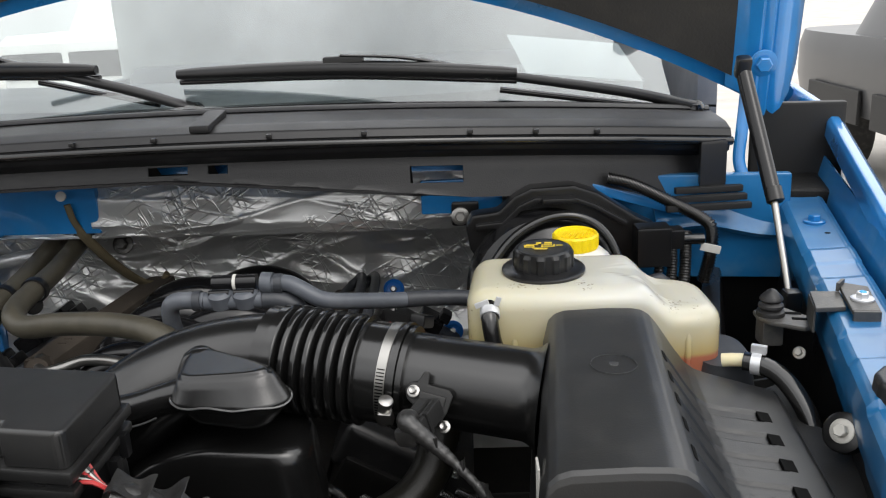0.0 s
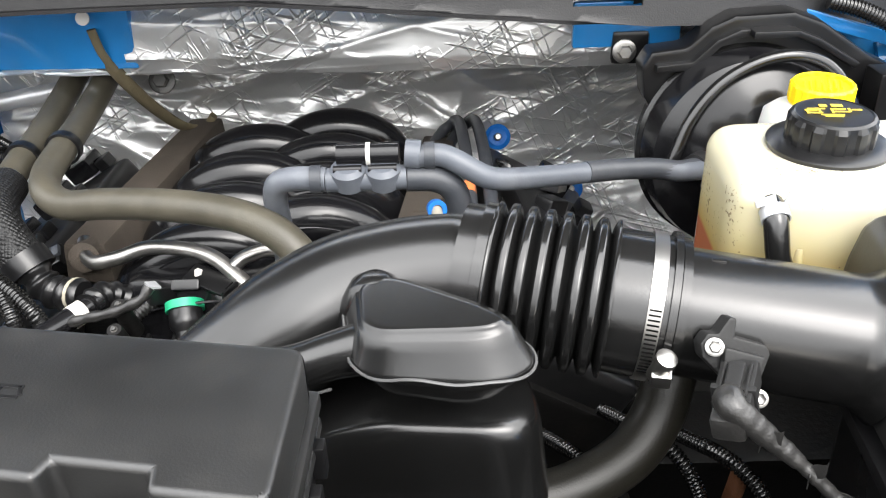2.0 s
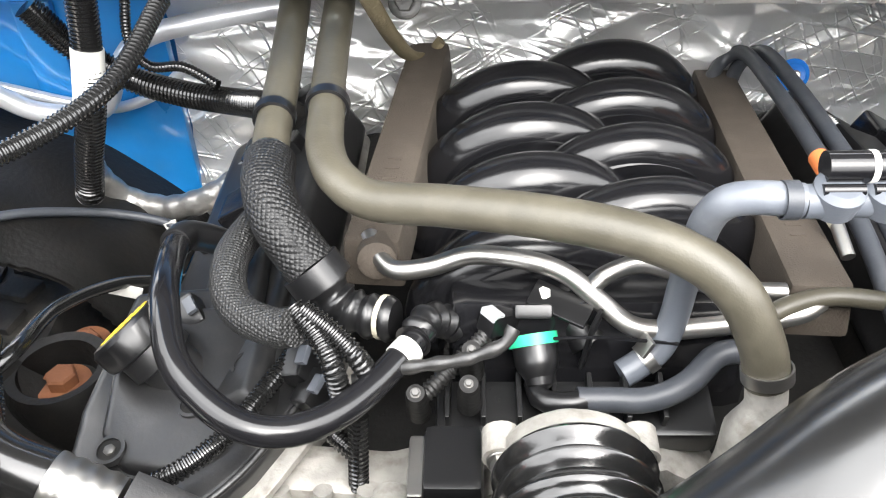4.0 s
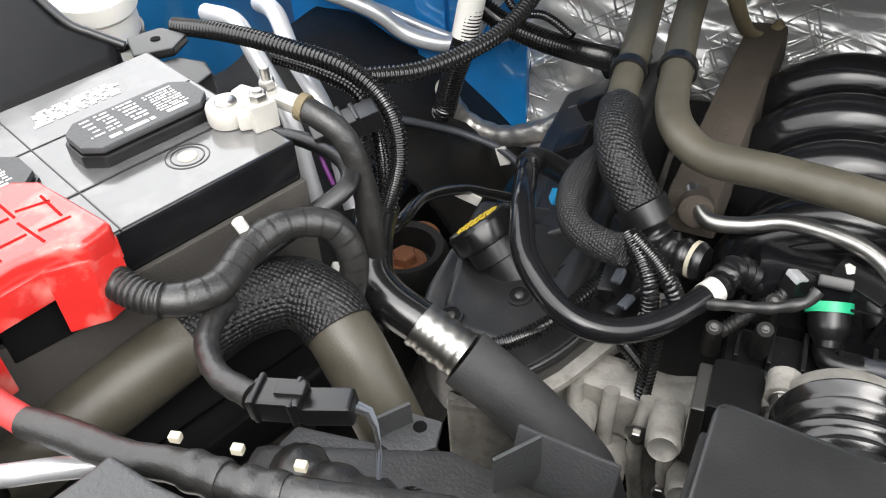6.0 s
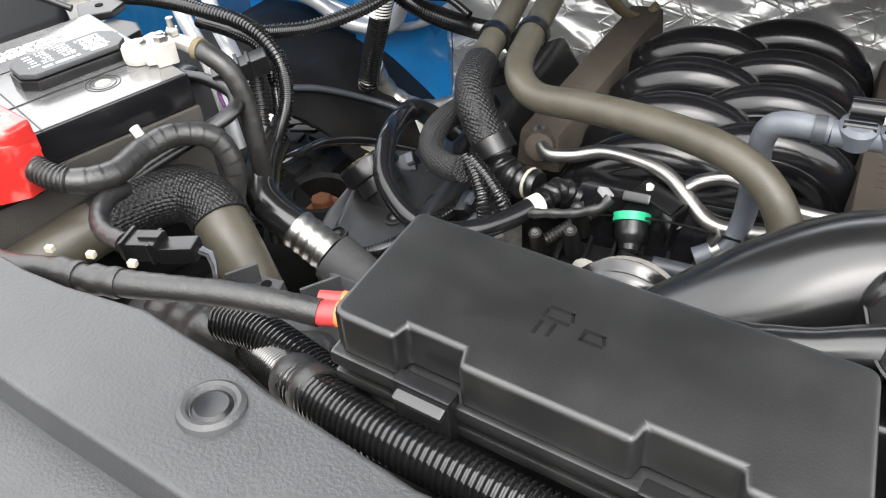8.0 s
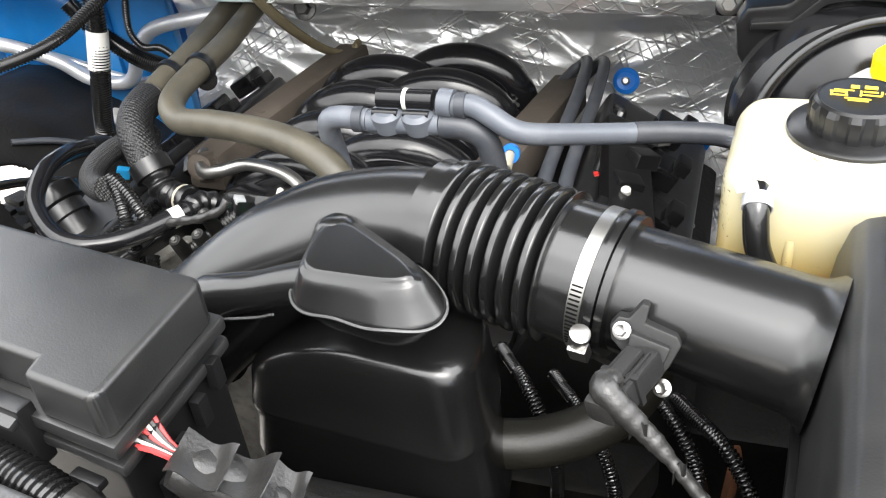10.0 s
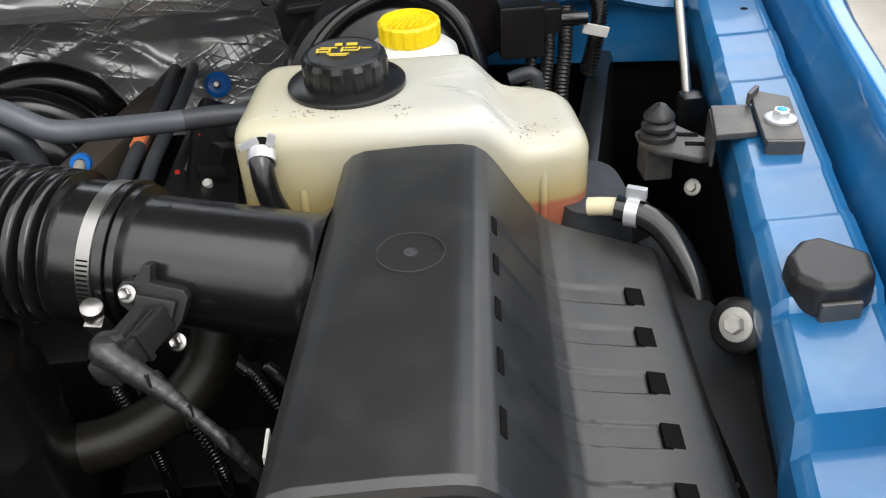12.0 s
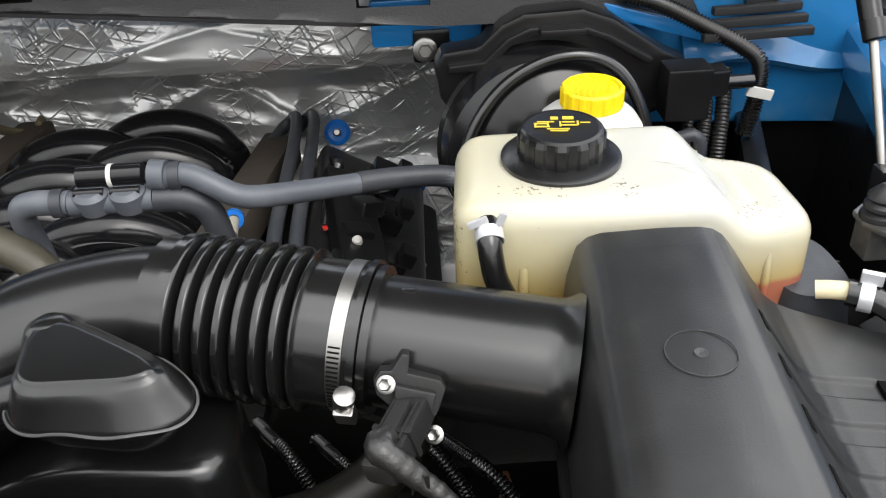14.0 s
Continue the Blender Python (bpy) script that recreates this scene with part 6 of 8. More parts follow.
def standing(name, prof, y0, y1, material, parent, bevel=0.004, turn=0.0, label=""):
    """An outline in x and z, standing upright and given a depth from y0 to y1."""
    bm = bmesh.new()
    f = bm.faces.new([bm.verts.new((x, y0 + turn * (x - prof[0][0]), z)) for x, z in prof])
    top = bmesh.ops.extrude_face_region(bm, geom=[f])
    for g in top["geom"]:
        if isinstance(g, bmesh.types.BMVert):
            g.co.y += y1 - y0
    bmesh.ops.recalc_face_normals(bm, faces=bm.faces[:])
    bmesh.ops.bevel(bm, geom=[e for e in bm.edges if abs(e.calc_face_angle(0)) > 0.3], offset=bevel, segments=2, affect="EDGES", profile=0.6)
    return from_bm(name, bm, material, parent, label)


standing("back_plate", [(0.045, 1.165), (0.04, 1.20), (0.05, 1.218), (0.09, 1.222), (0.115, 1.245), (0.14, 1.256), (0.205, 1.258), (0.24, 1.245), (0.30, 1.205), (0.33, 1.19), (0.31, 1.14), (0.27, 1.12), (0.10, 1.12), (0.06, 1.14)], 1.275, 1.315, M_BLACK, SHIELD, bevel=0.006)
standing("raised_rib", [(0.055, 1.205), (0.095, 1.208), (0.12, 1.232), (0.145, 1.243), (0.20, 1.244), (0.235, 1.23), (0.285, 1.20), (0.28, 1.193), (0.232, 1.222), (0.20, 1.235), (0.148, 1.234), (0.125, 1.224), (0.10, 1.198), (0.055, 1.196)], 1.266, 1.28, M_BLACK, SHIELD, bevel=0.003)
rbox("ear", (0.045, 0.008, 0.04), turned(0.04, 1.345, 1.185, 0), M_BLACK, SHIELD, bevel=0.006)
bolt("ear_bolt", (0.032, 1.338, 1.202), (0, -1, 0.1), 0.0085, M_STEEL, SHIELD)
rbox("top_clip", (0.05, 0.02, 0.008), turned(0.18, 1.262, 1.236, 0), M_BLACK, SHIELD, bevel=0.002)
VALVE = thing("plug_connector", (0.34, 1.24, 1.13), "black electrical connector block with leads", "connector")
rbox("block", (0.05, 0.04, 0.06), turned(0.315, 1.245, 1.14, 0), M_BLACK, VALVE, bevel=0.004)
rbox("shell", (0.03, 0.03, 0.03), turned(0.345, 1.245, 1.165, 0), M_BLACK, VALVE, bevel=0.004)
tube("nipple", [(0.35, 1.24, 1.178), (0.39, 1.245, 1.176)], 0.008, M_RUBBER, VALVE, n=12)
rbox("pale_tab", (0.03, 0.004, 0.012), pose(0.400, 1.245, 1.155, 0, 15, 0), M_LABEL, VALVE, "cream plastic tab", bevel=0.001)
tube("elbow_plug", [(0.30, 1.225, 1.118), (0.325, 1.222, 1.125), (0.332, 1.22, 1.11), (0.33, 1.22, 1.08)], 0.008, M_GREY_DARK, VALVE, n=12)
tube("white_nozzle", [(0.318, 1.214, 1.11), (0.318, 1.212, 1.095)], 0.009, M_IVORY, VALVE, "white nozzle", n=14)
tube("cyan_collar", [(0.318, 1.212, 1.095), (0.318, 1.211, 1.088)], 0.011, M_CYAN, VALVE, "light blue collar", n=16)
hose("scuttle_conduit", [(0.262, 1.325, 1.256), (0.30, 1.318, 1.246), (0.35, 1.305, 1.222), (0.395, 1.29, 1.198), (0.412, 1.28, 1.18), (0.408, 1.27, 1.14), (0.40, 1.27, 1.10)], ribbed(0.0095, 0.0009, 0.0042), M_RUBBER, "black corrugated conduit along the scuttle", "wiring", n=14, step=0.00105)
tagged(rbox("blue_scuttle_edge", (0.25, 0.012, 0.016), pose(0.27, 1.335, 1.222, 0, 17, 0), M_BLUE, bevel=0.003), "blue painted steel edge of the scuttle", "car part")
tagged(rbox("blue_side_wall", (0.30, 0.02, 0.17), pose(0.40, 1.36, 1.08, 0, 0, -8), M_BLUE_DULL, bevel=0.004), "blue painted steel side of the scuttle", "car part")
# black panel put where the blue wall runs down into shade
tagged(rbox("scuttle_shade_panel", (0.34, 0.02, 0.70), pose(0.41, 1.375, 0.40, 0, 0, -8), M_BLACK, bevel=0.004), "black panel standing in for the shade below the scuttle", "car part")
tagged(sheet("blue_scuttle_shelf", lambda u, v: (0.34 + 0.20 * u, 1.318 + 0.034 * v, 1.165 + 0.010 * math.sin(u * 5) + 0.036 * v), 16, 6, M_BLUE_DULL, thick=0.01), "blue painted steel shelf below the cowl", "car part")

for k in range(3):
    hose("scuttle_loom", [(0.335 + 0.022 * k, 1.30, 1.17), (0.332 + 0.02 * k, 1.27, 1.13), (0.325 + 0.02 * k, 1.25, 1.08), (0.32 + 0.024 * k, 1.24, 1.0), (0.31 + 0.03 * k, 1.22, 0.9)], ribbed(0.0065 + 0.001 * k, 0.0007, 0.0042), M_TAPE, "black corrugated loom hanging below the scuttle", "wiring", "scuttle looms", n=10, step=0.0011)

# ---- bumper stop, bracket, rubber block, box mount ----
BRK = thing("hood_stop_bracket", (0.42, 0.90, 1.17), "dark steel bracket carrying a rubber hood stop", "bracket")
slab("rail_plate", [(0.436, 0.862), (0.463, 0.857), (0.483, 0.930), (0.458, 0.950), (0.448, 0.912)], 1.203, 1.2085, M_BRACKET, BRK, bevel=0.0016)
rbox("rail_fold", (0.027, 0.004, 0.014), turned(0.4500, 0.8585, 1.194, -10), M_BRACKET, BRK, bevel=0.0015)
rbox("tab_fold", (0.004, 0.020, 0.010), turned(0.4560, 0.938, 1.2035, -40), M_BRACKET, BRK, bevel=0.0015)
slab("arm", [(0.408, 0.884), (0.440, 0.884), (0.453, 0.932), (0.422, 0.936)], 1.198, 1.2035, M_BRACKET, BRK, bevel=0.0016)
rbox("riser", (0.003, 0.044, 0.030), turned(0.4165, 0.914, 1.171, -14), M_BRACKET, BRK, bevel=0.0015)
slab("shelf", [(0.370, 0.962), (0.369, 0.942), (0.378, 0.926), (0.408, 0.906), (0.420, 0.908), (0.426, 0.936), (0.408, 0.968), (0.386, 0.975)], 1.167, 1.1725, M_BRACKET, BRK, bevel=0.002)
rbox("under_block", (0.024, 0.026, 0.03), turned(0.385, 0.948, 1.138, 0), M_BRACKET, BRK, bevel=0.003)
bolt("bracket_bolt", (0.459, 0.891, 1.2085), (0, 0, 1), 0.0068, M_PIPE, BRK, "white zinc bolt with a blue patch", washer=1.75)
lathe("blue_patch", [(0.004, 0), (0.003, 0.001)], M_CYAN, BRK, (0.459, 0.891, 1.2168), (0, 0, 1), 10)
lathe("hood_stop", [(0.0150, 0), (0.0158, 0.003), (0.0150, 0.006), (0.0116, 0.008), (0.0142, 0.0115), (0.0138, 0.014), (0.0105, 0.017), (0.0130, 0.020), (0.0124, 0.0225), (0.0050, 0.0305), (0.002, 0.032)], M_COWL, BRK, (0.385, 0.948, 1.171), (0, 0, 1), 28, "ribbed grey rubber stop")
for dx, dy in ((0.022, -0.004), (0.026, -0.022)):
    rbox("slot", (0.020, 0.006, 0.0016), turned(0.387 + dx, 0.952 + dy, 1.1717, -14), M_HOLE_DARK, BRK, bevel=0.0006)
RB = thing("rubber_block", (0.43, 0.72, 1.18), "worn grey rubber wedge block on the rail", "rubber block")
slab("block", [(0.386, 0.700), (0.390, 0.722), (0.406, 0.738), (0.420, 0.741), (0.444, 0.718), (0.436, 0.694), (0.420, 0.684), (0.398, 0.684)], 1.178, 1.207, M_COWL, RB, bevel=0.005, seg=3, inset=0.10)
rbox("hollow_face", (0.024, 0.004, 0.015), turned(0.4095, 0.6835, 1.183, 0), M_BRACKET, RB, "paler moulded hollow", bevel=0.0015)
MNT = thing("air_box_mount", (0.38, 0.73, 1.05), "black ribbed plastic mount beside the air box", "mount")
slab("plate", [(0.352, 0.60), (0.385, 0.60), (0.400, 0.70), (0.41, 0.76), (0.385, 0.84), (0.395, 0.92), (0.36, 0.90)], 1.085, 1.103, M_TRIM, MNT, bevel=0.004)
for k in range(8):
    rbox("web", (0.028, 0.004, 0.05), pose(0.362 + 0.004 * k * 0.3, 0.62 + 0.033 * k, 1.048, 0, 0, 24), M_TRIM, MNT, bevel=0.001)
for k in range(4):
    rbox("web", (0.09, 0.004, 0.04), pose(0.345, 0.895 + 0.03 * k, 1.06, 0, 0, 12), M_TRIM, MNT, bevel=0.001)
lathe("boss", [(0.019, 0), (0.019, 0.012), (0.016, 0.014)], M_BLACK, MNT, (0.390, 0.750, 1.130), (-0.70, -0.5, 0.5), 24)
bolt("mount_bolt", (0.3815, 0.7435, 1.1372), (-0.70, -0.5, 0.5), 0.0066, M_LEAD, MNT, "pale zinc bolt and large washer", washer=1.75)
bolt("rear_bolt", (0.415, 0.933, 1.13), (-0.6, -0.55, 0.5), 0.0045, M_LEAD, MNT, "pale zinc bolt", washer=1.6)


# ---- engine ----
BLOCK = thing("engine_block", (-0.4, 1.3, 0.4), "dark dusty engine block and heads", "engine")
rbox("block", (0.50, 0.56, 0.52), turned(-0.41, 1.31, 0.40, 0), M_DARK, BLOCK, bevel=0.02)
for side, x in ((-1, -0.715), (1, -0.085)):
    cov = slab("cam_cover", [(-0.085, -0.25), (0.075, -0.25), (0.085, 0.25), (-0.085, 0.25)], 0.0, 0.07, M_CAM, BLOCK, "dusty black plastic cam cover", bevel=0.014, m=pose(x, 1.29, 0.905 if side < 0 else 0.90, 0, side * 30, 0), seg=3)
    for k in range(1 if side < 0 else 0, 4):
        p = pose(x, (1.20 if side < 0 else 1.12) + 0.115 * k, 0.905, 0, side * 30, 0) @ Vector((0.01, 0, 0.072))
        coil = rbox("ignition_coil", (0.045, 0.05, 0.03), Matrix.Translation(p) @ pose(0, 0, 0, 0, side * 30, 0), M_GLOSS, BLOCK, "black ignition coil", bevel=0.006)
        rbox("plug", (0.02, 0.03, 0.02), Matrix.Translation(p) @ pose(0.03, 0, 0.012, 0, side * 30, 0), M_BLACK, coil, bevel=0.004)
        bolt("coil_bolt", tuple(p + Vector((0.012 * side, 0.036, 0.004))), (side * 0.5, 0, 0.86), 0.0055, M_STEEL, BLOCK)
    for k in range(6):
        p = pose(x, 1.06 + 0.09 * k, 0.905, 0, side * 30, 0) @ Vector((0.08 * side, 0, 0.05))
        bolt("cover_bolt", tuple(p), (side * 0.5, 0, 0.86), 0.005, M_STEEL, BLOCK)
    # the right head is near-black: its deep shade is put into the colour
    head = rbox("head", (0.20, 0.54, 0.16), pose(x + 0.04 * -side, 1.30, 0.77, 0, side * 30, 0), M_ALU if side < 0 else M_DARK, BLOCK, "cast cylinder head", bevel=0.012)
    if side < 0:
        for k, (dx, dy) in enumerate(((-0.045, -0.215), (-0.05, -0.10), (-0.05, 0.02))):
            p = pose(x, 1.29, 0.905, 0, side * 30, 0) @ Vector((dx, dy, 0.070))
            well = ring("bolt_well", tuple(p), (side * 0.5, 0, 0.86), 0.011, 0.010, 0.004, M_CAM, BLOCK, n=24)
            lathe("well_bottom", [(0.011, 0), (0.011, 0.002)], M_DARK, well, tuple(p), (side * 0.5, 0, 0.86), 20)
        rbox("raised_panel", (0.07, 0.19, 0.018), pose(x, 1.29, 0.905, 0, side * 30, 0) @ pose(0.020, -0.06, 0.068, 0, 0, 6), M_CAM, BLOCK, bevel=0.007, seg=3)
LEAN = Matrix(((1, 0, 0, 0), (0, 1, 0, 0), (0.10, 0.14, 1, -0.14 * 1.0 + 0.10 * 0.70), (0, 0, 0, 1)))
arc = [(-0.760, 0.952), (-0.728, 0.956), (-0.704, 0.972), (-0.682, 0.996), (-0.663, 1.026), (-0.646, 1.056), (-0.625, 1.088)]
slab("front_cover", [(-0.842, 1.06), (-0.838, 1.02), (-0.820, 0.985), (-0.790, 0.960)] + arc + [(-0.615, 1.13), (-0.63, 1.19), (-0.83, 1.19)], 0.90, 0.966, M_CAM, BLOCK, bevel=0.010, seg=4, m=LEAN)
slab("cover_step", [(-0.820, 1.09), (-0.812, 1.03), (-0.785, 0.998), (-0.74, 0.990), (-0.71, 1.008), (-0.688, 1.04), (-0.672, 1.075), (-0.665, 1.15), (-0.82, 1.16)], 0.955, 0.976, M_CAM, BLOCK, bevel=0.009, seg=4, m=LEAN)
tube("cover_bead", [tuple(LEAN @ Vector((px, py, 0.964))) for px, py in [(-0.838, 1.02), (-0.820, 0.988), (-0.790, 0.964)] + [(px - 0.003, py + 0.004) for px, py in arc]], 0.0032, M_CAM, BLOCK, n=8)
for px, py in ((-0.797, 1.012), (-0.738, 1.050), (-0.700, 1.085)):
    p = tuple(LEAN @ Vector((px, py, 0.976)))
    well = ring("bolt_well", p, (-0.1, -0.14, 1), 0.010, 0.006, 0.003, M_CAM, BLOCK, n=28)
    lathe("well_bottom", [(0.010, 0), (0.010, 0.0012)], M_DARK, well, p, (-0.1, -0.14, 1), 20)
    lathe("well_bolt", [(0.005, 0), (0.005, 0.003), (0.003, 0.004)], M_BRACKET, well, p, (-0.1, -0.14, 1), 6)
TIM = thing("timing_cover", (-0.5, 1.0, 0.6), "cast aluminium timing cover, dusty", "engine part")


standing("plate", [(-0.80, 0.78), (-0.79, 0.90), (-0.74, 0.935), (-0.66, 0.935), (-0.58, 0.925), (-0.50, 0.955), (-0.36, 0.96), (-0.31, 0.93), (-0.32, 0.80), (-0.34, 0.55), (-0.70, 0.55)], 1.0, 1.05, M_ALU, TIM, bevel=0.012)
outer = [(-0.775, 0.937), (-0.725, 0.941), (-0.694, 0.962), (-0.670, 0.988), (-0.650, 1.020), (-0.632, 1.050), (-0.610, 1.080)]
slab("flange", outer + [(px, py + 0.004) for px, py in reversed(arc)], 0.936, 0.9445, M_ALU, TIM, "pale machined flange", bevel=0.002, m=LEAN)
slab("casting", [(px - 0.006, py + 0.010) for px, py in outer] + [(-0.60, 1.12), (-0.78, 1.12)], 0.78, 0.937, M_ALU, TIM, bevel=0.006, m=LEAN)
for p in ((-0.655, 0.985, 0.90), (-0.62, 0.975, 0.86), (-0.575, 0.98, 0.93), (-0.55, 0.985, 0.86), (-0.68, 0.985, 0.84)):
    lathe("boss", [(0.017, -0.02), (0.016, 0.03), (0.013, 0.036), (0.006, 0.032)], M_ALU, TIM, p, (0.05, -1, 0.25), 20)
for p in ((-0.60, 0.985, 0.90), (-0.57, 0.98, 0.83), (-0.72, 0.99, 0.88)):
    bolt("cover_bolt", p, (0, -1, 0.2), 0.007, M_STEEL, TIM)
for k in range(5):
    tube("web", [(-0.70 + 0.035 * k, 1.0, 0.935), (-0.69 + 0.03 * k, 0.985, 0.87), (-0.68 + 0.03 * k, 0.99, 0.78)], 0.008, M_ALU, TIM, n=10)
CAPO = thing("oil_filler_cap", (-0.79, 1.10, 0.97), "black oil filler cap with yellow writing", "oil cap")
caim = Vector((-0.60, 0.22, 0.66)).normalized()
cbase = Vector((-0.785, 1.098, 1.000))
lathe("stem", [(0.024, -0.07), (0.024, -0.02), (0.029, -0.018), (0.029, 0.0)], M_CAM, CAPO, tuple(cbase), caim, 28)
oc = lathe("cap", [(0.030, 0), (0.036, 0.002), (0.037, 0.006), (0.037, 0.022), (0.034, 0.026)], M_BLACK, CAPO, tuple(cbase), caim, 48, knurl=(16, 0.02, 0.004, 0.024))
om = Matrix.Translation(cbase + caim * 0.0262) @ caim.to_track_quat("Z", "Y").to_matrix().to_4x4()
lathe("face", [(0.033, 0), (0.032, 0.0006), (0.02, 0.0008)], M_BLACK, oc, tuple(cbase + caim * 0.0255), caim, 36)
random.seed(3)
for k, w in enumerate((0.022, 0.040, 0.050, 0.054, 0.048, 0.040, 0.022)):
    at = -w / 2
    while at < w / 2:
        long = min(random.uniform(0.003, 0.009), w / 2 - at)
        rbox("print_bar", (long, 0.0024, 0.0006), om @ pose(at + long / 2, -0.0225 + 0.0075 * k, 0.0004, 0, 0, 12), M_YELLOW_INK, oc, bevel=0)
        at += long + random.uniform(0.0012, 0.003)
hose("arched_lead", [(-0.90, 1.00, 1.03), (-0.861, 1.041, 1.048), (-0.871, 1.128, 1.015), (-0.862, 1.211, 0.969), (-0.841, 1.261, 0.931), (-0.80, 1.30, 0.90)], 0.0065, M_RUBBER, "thin black hose arching over the mount", n=10)
tagged(rbox("white_tag", (0.034, 0.003, 0.014), pose(-0.862, 1.222, 0.945, 0, 25, 10), M_LABEL, bevel=0.001), "white plastic tag on the wheel arch", "tag", "white tags")
tagged(rbox("white_tag", (0.016, 0.004, 0.03), pose(-0.876, 1.42, 0.862, 0, -15, 10), M_LABEL, bevel=0.001), "cream plastic tag hanging from a lead", "tag", "white tags")
hose("liner_lead", [(-1.06, 1.30, 0.975), (-1.02, 1.35, 0.955), (-0.97, 1.40, 0.92), (-0.93, 1.42, 0.90), (-0.88, 1.42, 0.885), (-0.84, 1.40, 0.87), (-0.80, 1.37, 0.85)], 0.0055, M_GREY_DARK, "thin grey lead along the wheel arch", "wire", n=10)

# intake manifold
MAN = thing("intake_manifold", (-0.4, 1.33, 0.93), "glossy black eight-runner plastic intake manifold", "intake manifold")
rbox("plenum", (0.27, 0.46, 0.10), turned(-0.405, 1.33, 0.90, 0), M_GLOSS, MAN, bevel=0.02)
for k in range(4):
    for side in (-1, 1):
        y = (1.168 if side < 0 else 1.222) + 0.096 * k
        cx = -0.452 if side < 0 else -0.352
        pts = []
        for a in range(-8, 181, 14):
            c, s = math.cos(radians(a)), math.sin(radians(a))
            pts.append((cx + side * 0.088 * c, y + 0.012 * side * c, 0.972 + 0.072 * max(s, -0.2)))
        run = tube("runner", pts, lambda s, t: 0.036 - 0.006 * abs(s / t - 0.45), M_GLOSS, MAN, n=20, step=0.008, flat=0.85)
        tube("runner_rim", [(p[0], p[1] - 0.028, p[2] + 0.008) for p in pts], 0.0028, M_GLOSS, run, n=6, step=0.01)
    for x in (-0.545, -0.262):
        bolt("manifold_bolt", (x, 1.15 + 0.11 * k, 0.995), (0, 0, 1), 0.006, M_STEEL, MAN)
rbox("front_shroud", (0.24, 0.07, 0.09), pose(-0.41, 1.105, 0.955, -15, 0, 0), M_GLOSS, MAN, bevel=0.015)
tube("mould_line", [(-0.52, 1.075, 1.02), (-0.46, 1.068, 1.035), (-0.41, 1.067, 1.038), (-0.35, 1.068, 1.03)], 0.0015, M_GLOSS, MAN, n=6)

# foam-covered fuel rails
for a, b, nm in (((-0.598, 1.165, 1.005), (-0.563, 1.60, 0.99), 0), ((-0.232, 1.10, 1.005), (-0.198, 1.60, 0.945), 1)):
    A, B = Vector(a), Vector(b)
    L = (B - A).length
    m = Matrix.Translation((A + B) / 2) @ (B - A).to_track_quat("Y", "Z").to_matrix().to_4x4()
    railt = thing("rail_cover", tuple((A + B) / 2), "brown dusty foam cover over a fuel rail", "foam cover", "rail covers")
    rbox("foam", (0.058, L, 0.05), m, M_FOAM, railt, bevel=0.006, taper=(0.86, 0.99))
    for k in range(5):
        rbox("moulded_bar", (0.014, 0.004, 0.0015), m @ pose(0.0, -L * 0.34 + 0.018 * k, 0.0495), M_FOAM, railt, bevel=0.0005)
    if nm == 0:
        lathe("pipe_boss", [(0.018, -0.02), (0.017, 0.008), (0.010, 0.012)], M_FOAM, railt, (-0.592, 1.158, 1.045), (0.1, -1, 0.3), 18)

# throttle body and what stands round it
THR = thing("throttle_body", (-0.44, 1.0, 0.93), "cast aluminium throttle body with bolts", "throttle")
lathe("barrel", [(0.030, -0.03), (0.046, -0.012), (0.052, -0.010), (0.055, -0.004), (0.055, 0.014), (0.05, 0.018)], M_ALU, THR, (-0.44, 0.975, 0.998), (0, -1, 0.02), 40)
for x, z in ((-0.490, 1.012), (-0.392, 1.012), (-0.49, 0.96), (-0.39, 0.96)):
    tube("bolt_boss", [(x, 0.995, z + 0.002), (x, 0.972, z)], 0.014, M_ALU, THR, n=16)
    bolt("flange_bolt", (x, 0.971, z), (0, -1, 0.1), 0.0085, M_STEEL, THR, washer=1.3)
rbox("motor_housing", (0.045, 0.06, 0.085), turned(-0.525, 0.985, 0.915, 0), M_BLACK, THR, bevel=0.008)
rbox("motor_cover", (0.012, 0.055, 0.075), turned(-0.552, 0.98, 0.92, 0), M_STEEL, THR, bevel=0.003)
SOL = thing("purge_solenoid", (-0.45, 1.06, 1.0), "black purge valve with a green clip", "valve")
tube("body", [(-0.463, 1.078, 1.030), (-0.460, 1.064, 1.018), (-0.458, 1.052, 1.008)], lambda s, t: 0.0175 if s < 0.7 * t else 0.0175 - 0.006 * (s / t - 0.7) / 0.3, M_BLACK, SOL, n=24, step=0.004)
ring("green_clip", (-0.4625, 1.075, 1.0275), (-0.15, 0.72, 0.66), 0.0173, 0.009, 0.0026, M_GREEN, SOL, "green retaining clip", n=32)
rbox("clip_foot", (0.030, 0.010, 0.012), pose(-0.462, 1.086, 1.040, -40, 0, 0), M_BLACK, SOL, bevel=0.003)
lathe("nose", [(0.012, 0), (0.011, 0.006), (0.006, 0.010)], M_BLACK, SOL, (-0.458, 1.053, 1.009), (0.1, -0.75, -0.65), 20)
tube("elbow", [(-0.461, 1.055, 1.0), (-0.457, 1.035, 1.003), (-0.44, 1.03, 1.004), (-0.425, 1.033, 1.004)], 0.009, M_BLACK, SOL, n=14)
rbox("bracket", (0.055, 0.006, 0.045), pose(-0.445, 1.100, 1.0, -20, 0, -25), M_BLACK, SOL, bevel=0.002)
rbox("bracket_fold", (0.050, 0.026, 0.004), pose(-0.440, 1.098, 1.044, 12, 10, -25), M_BLACK, SOL, bevel=0.0015)
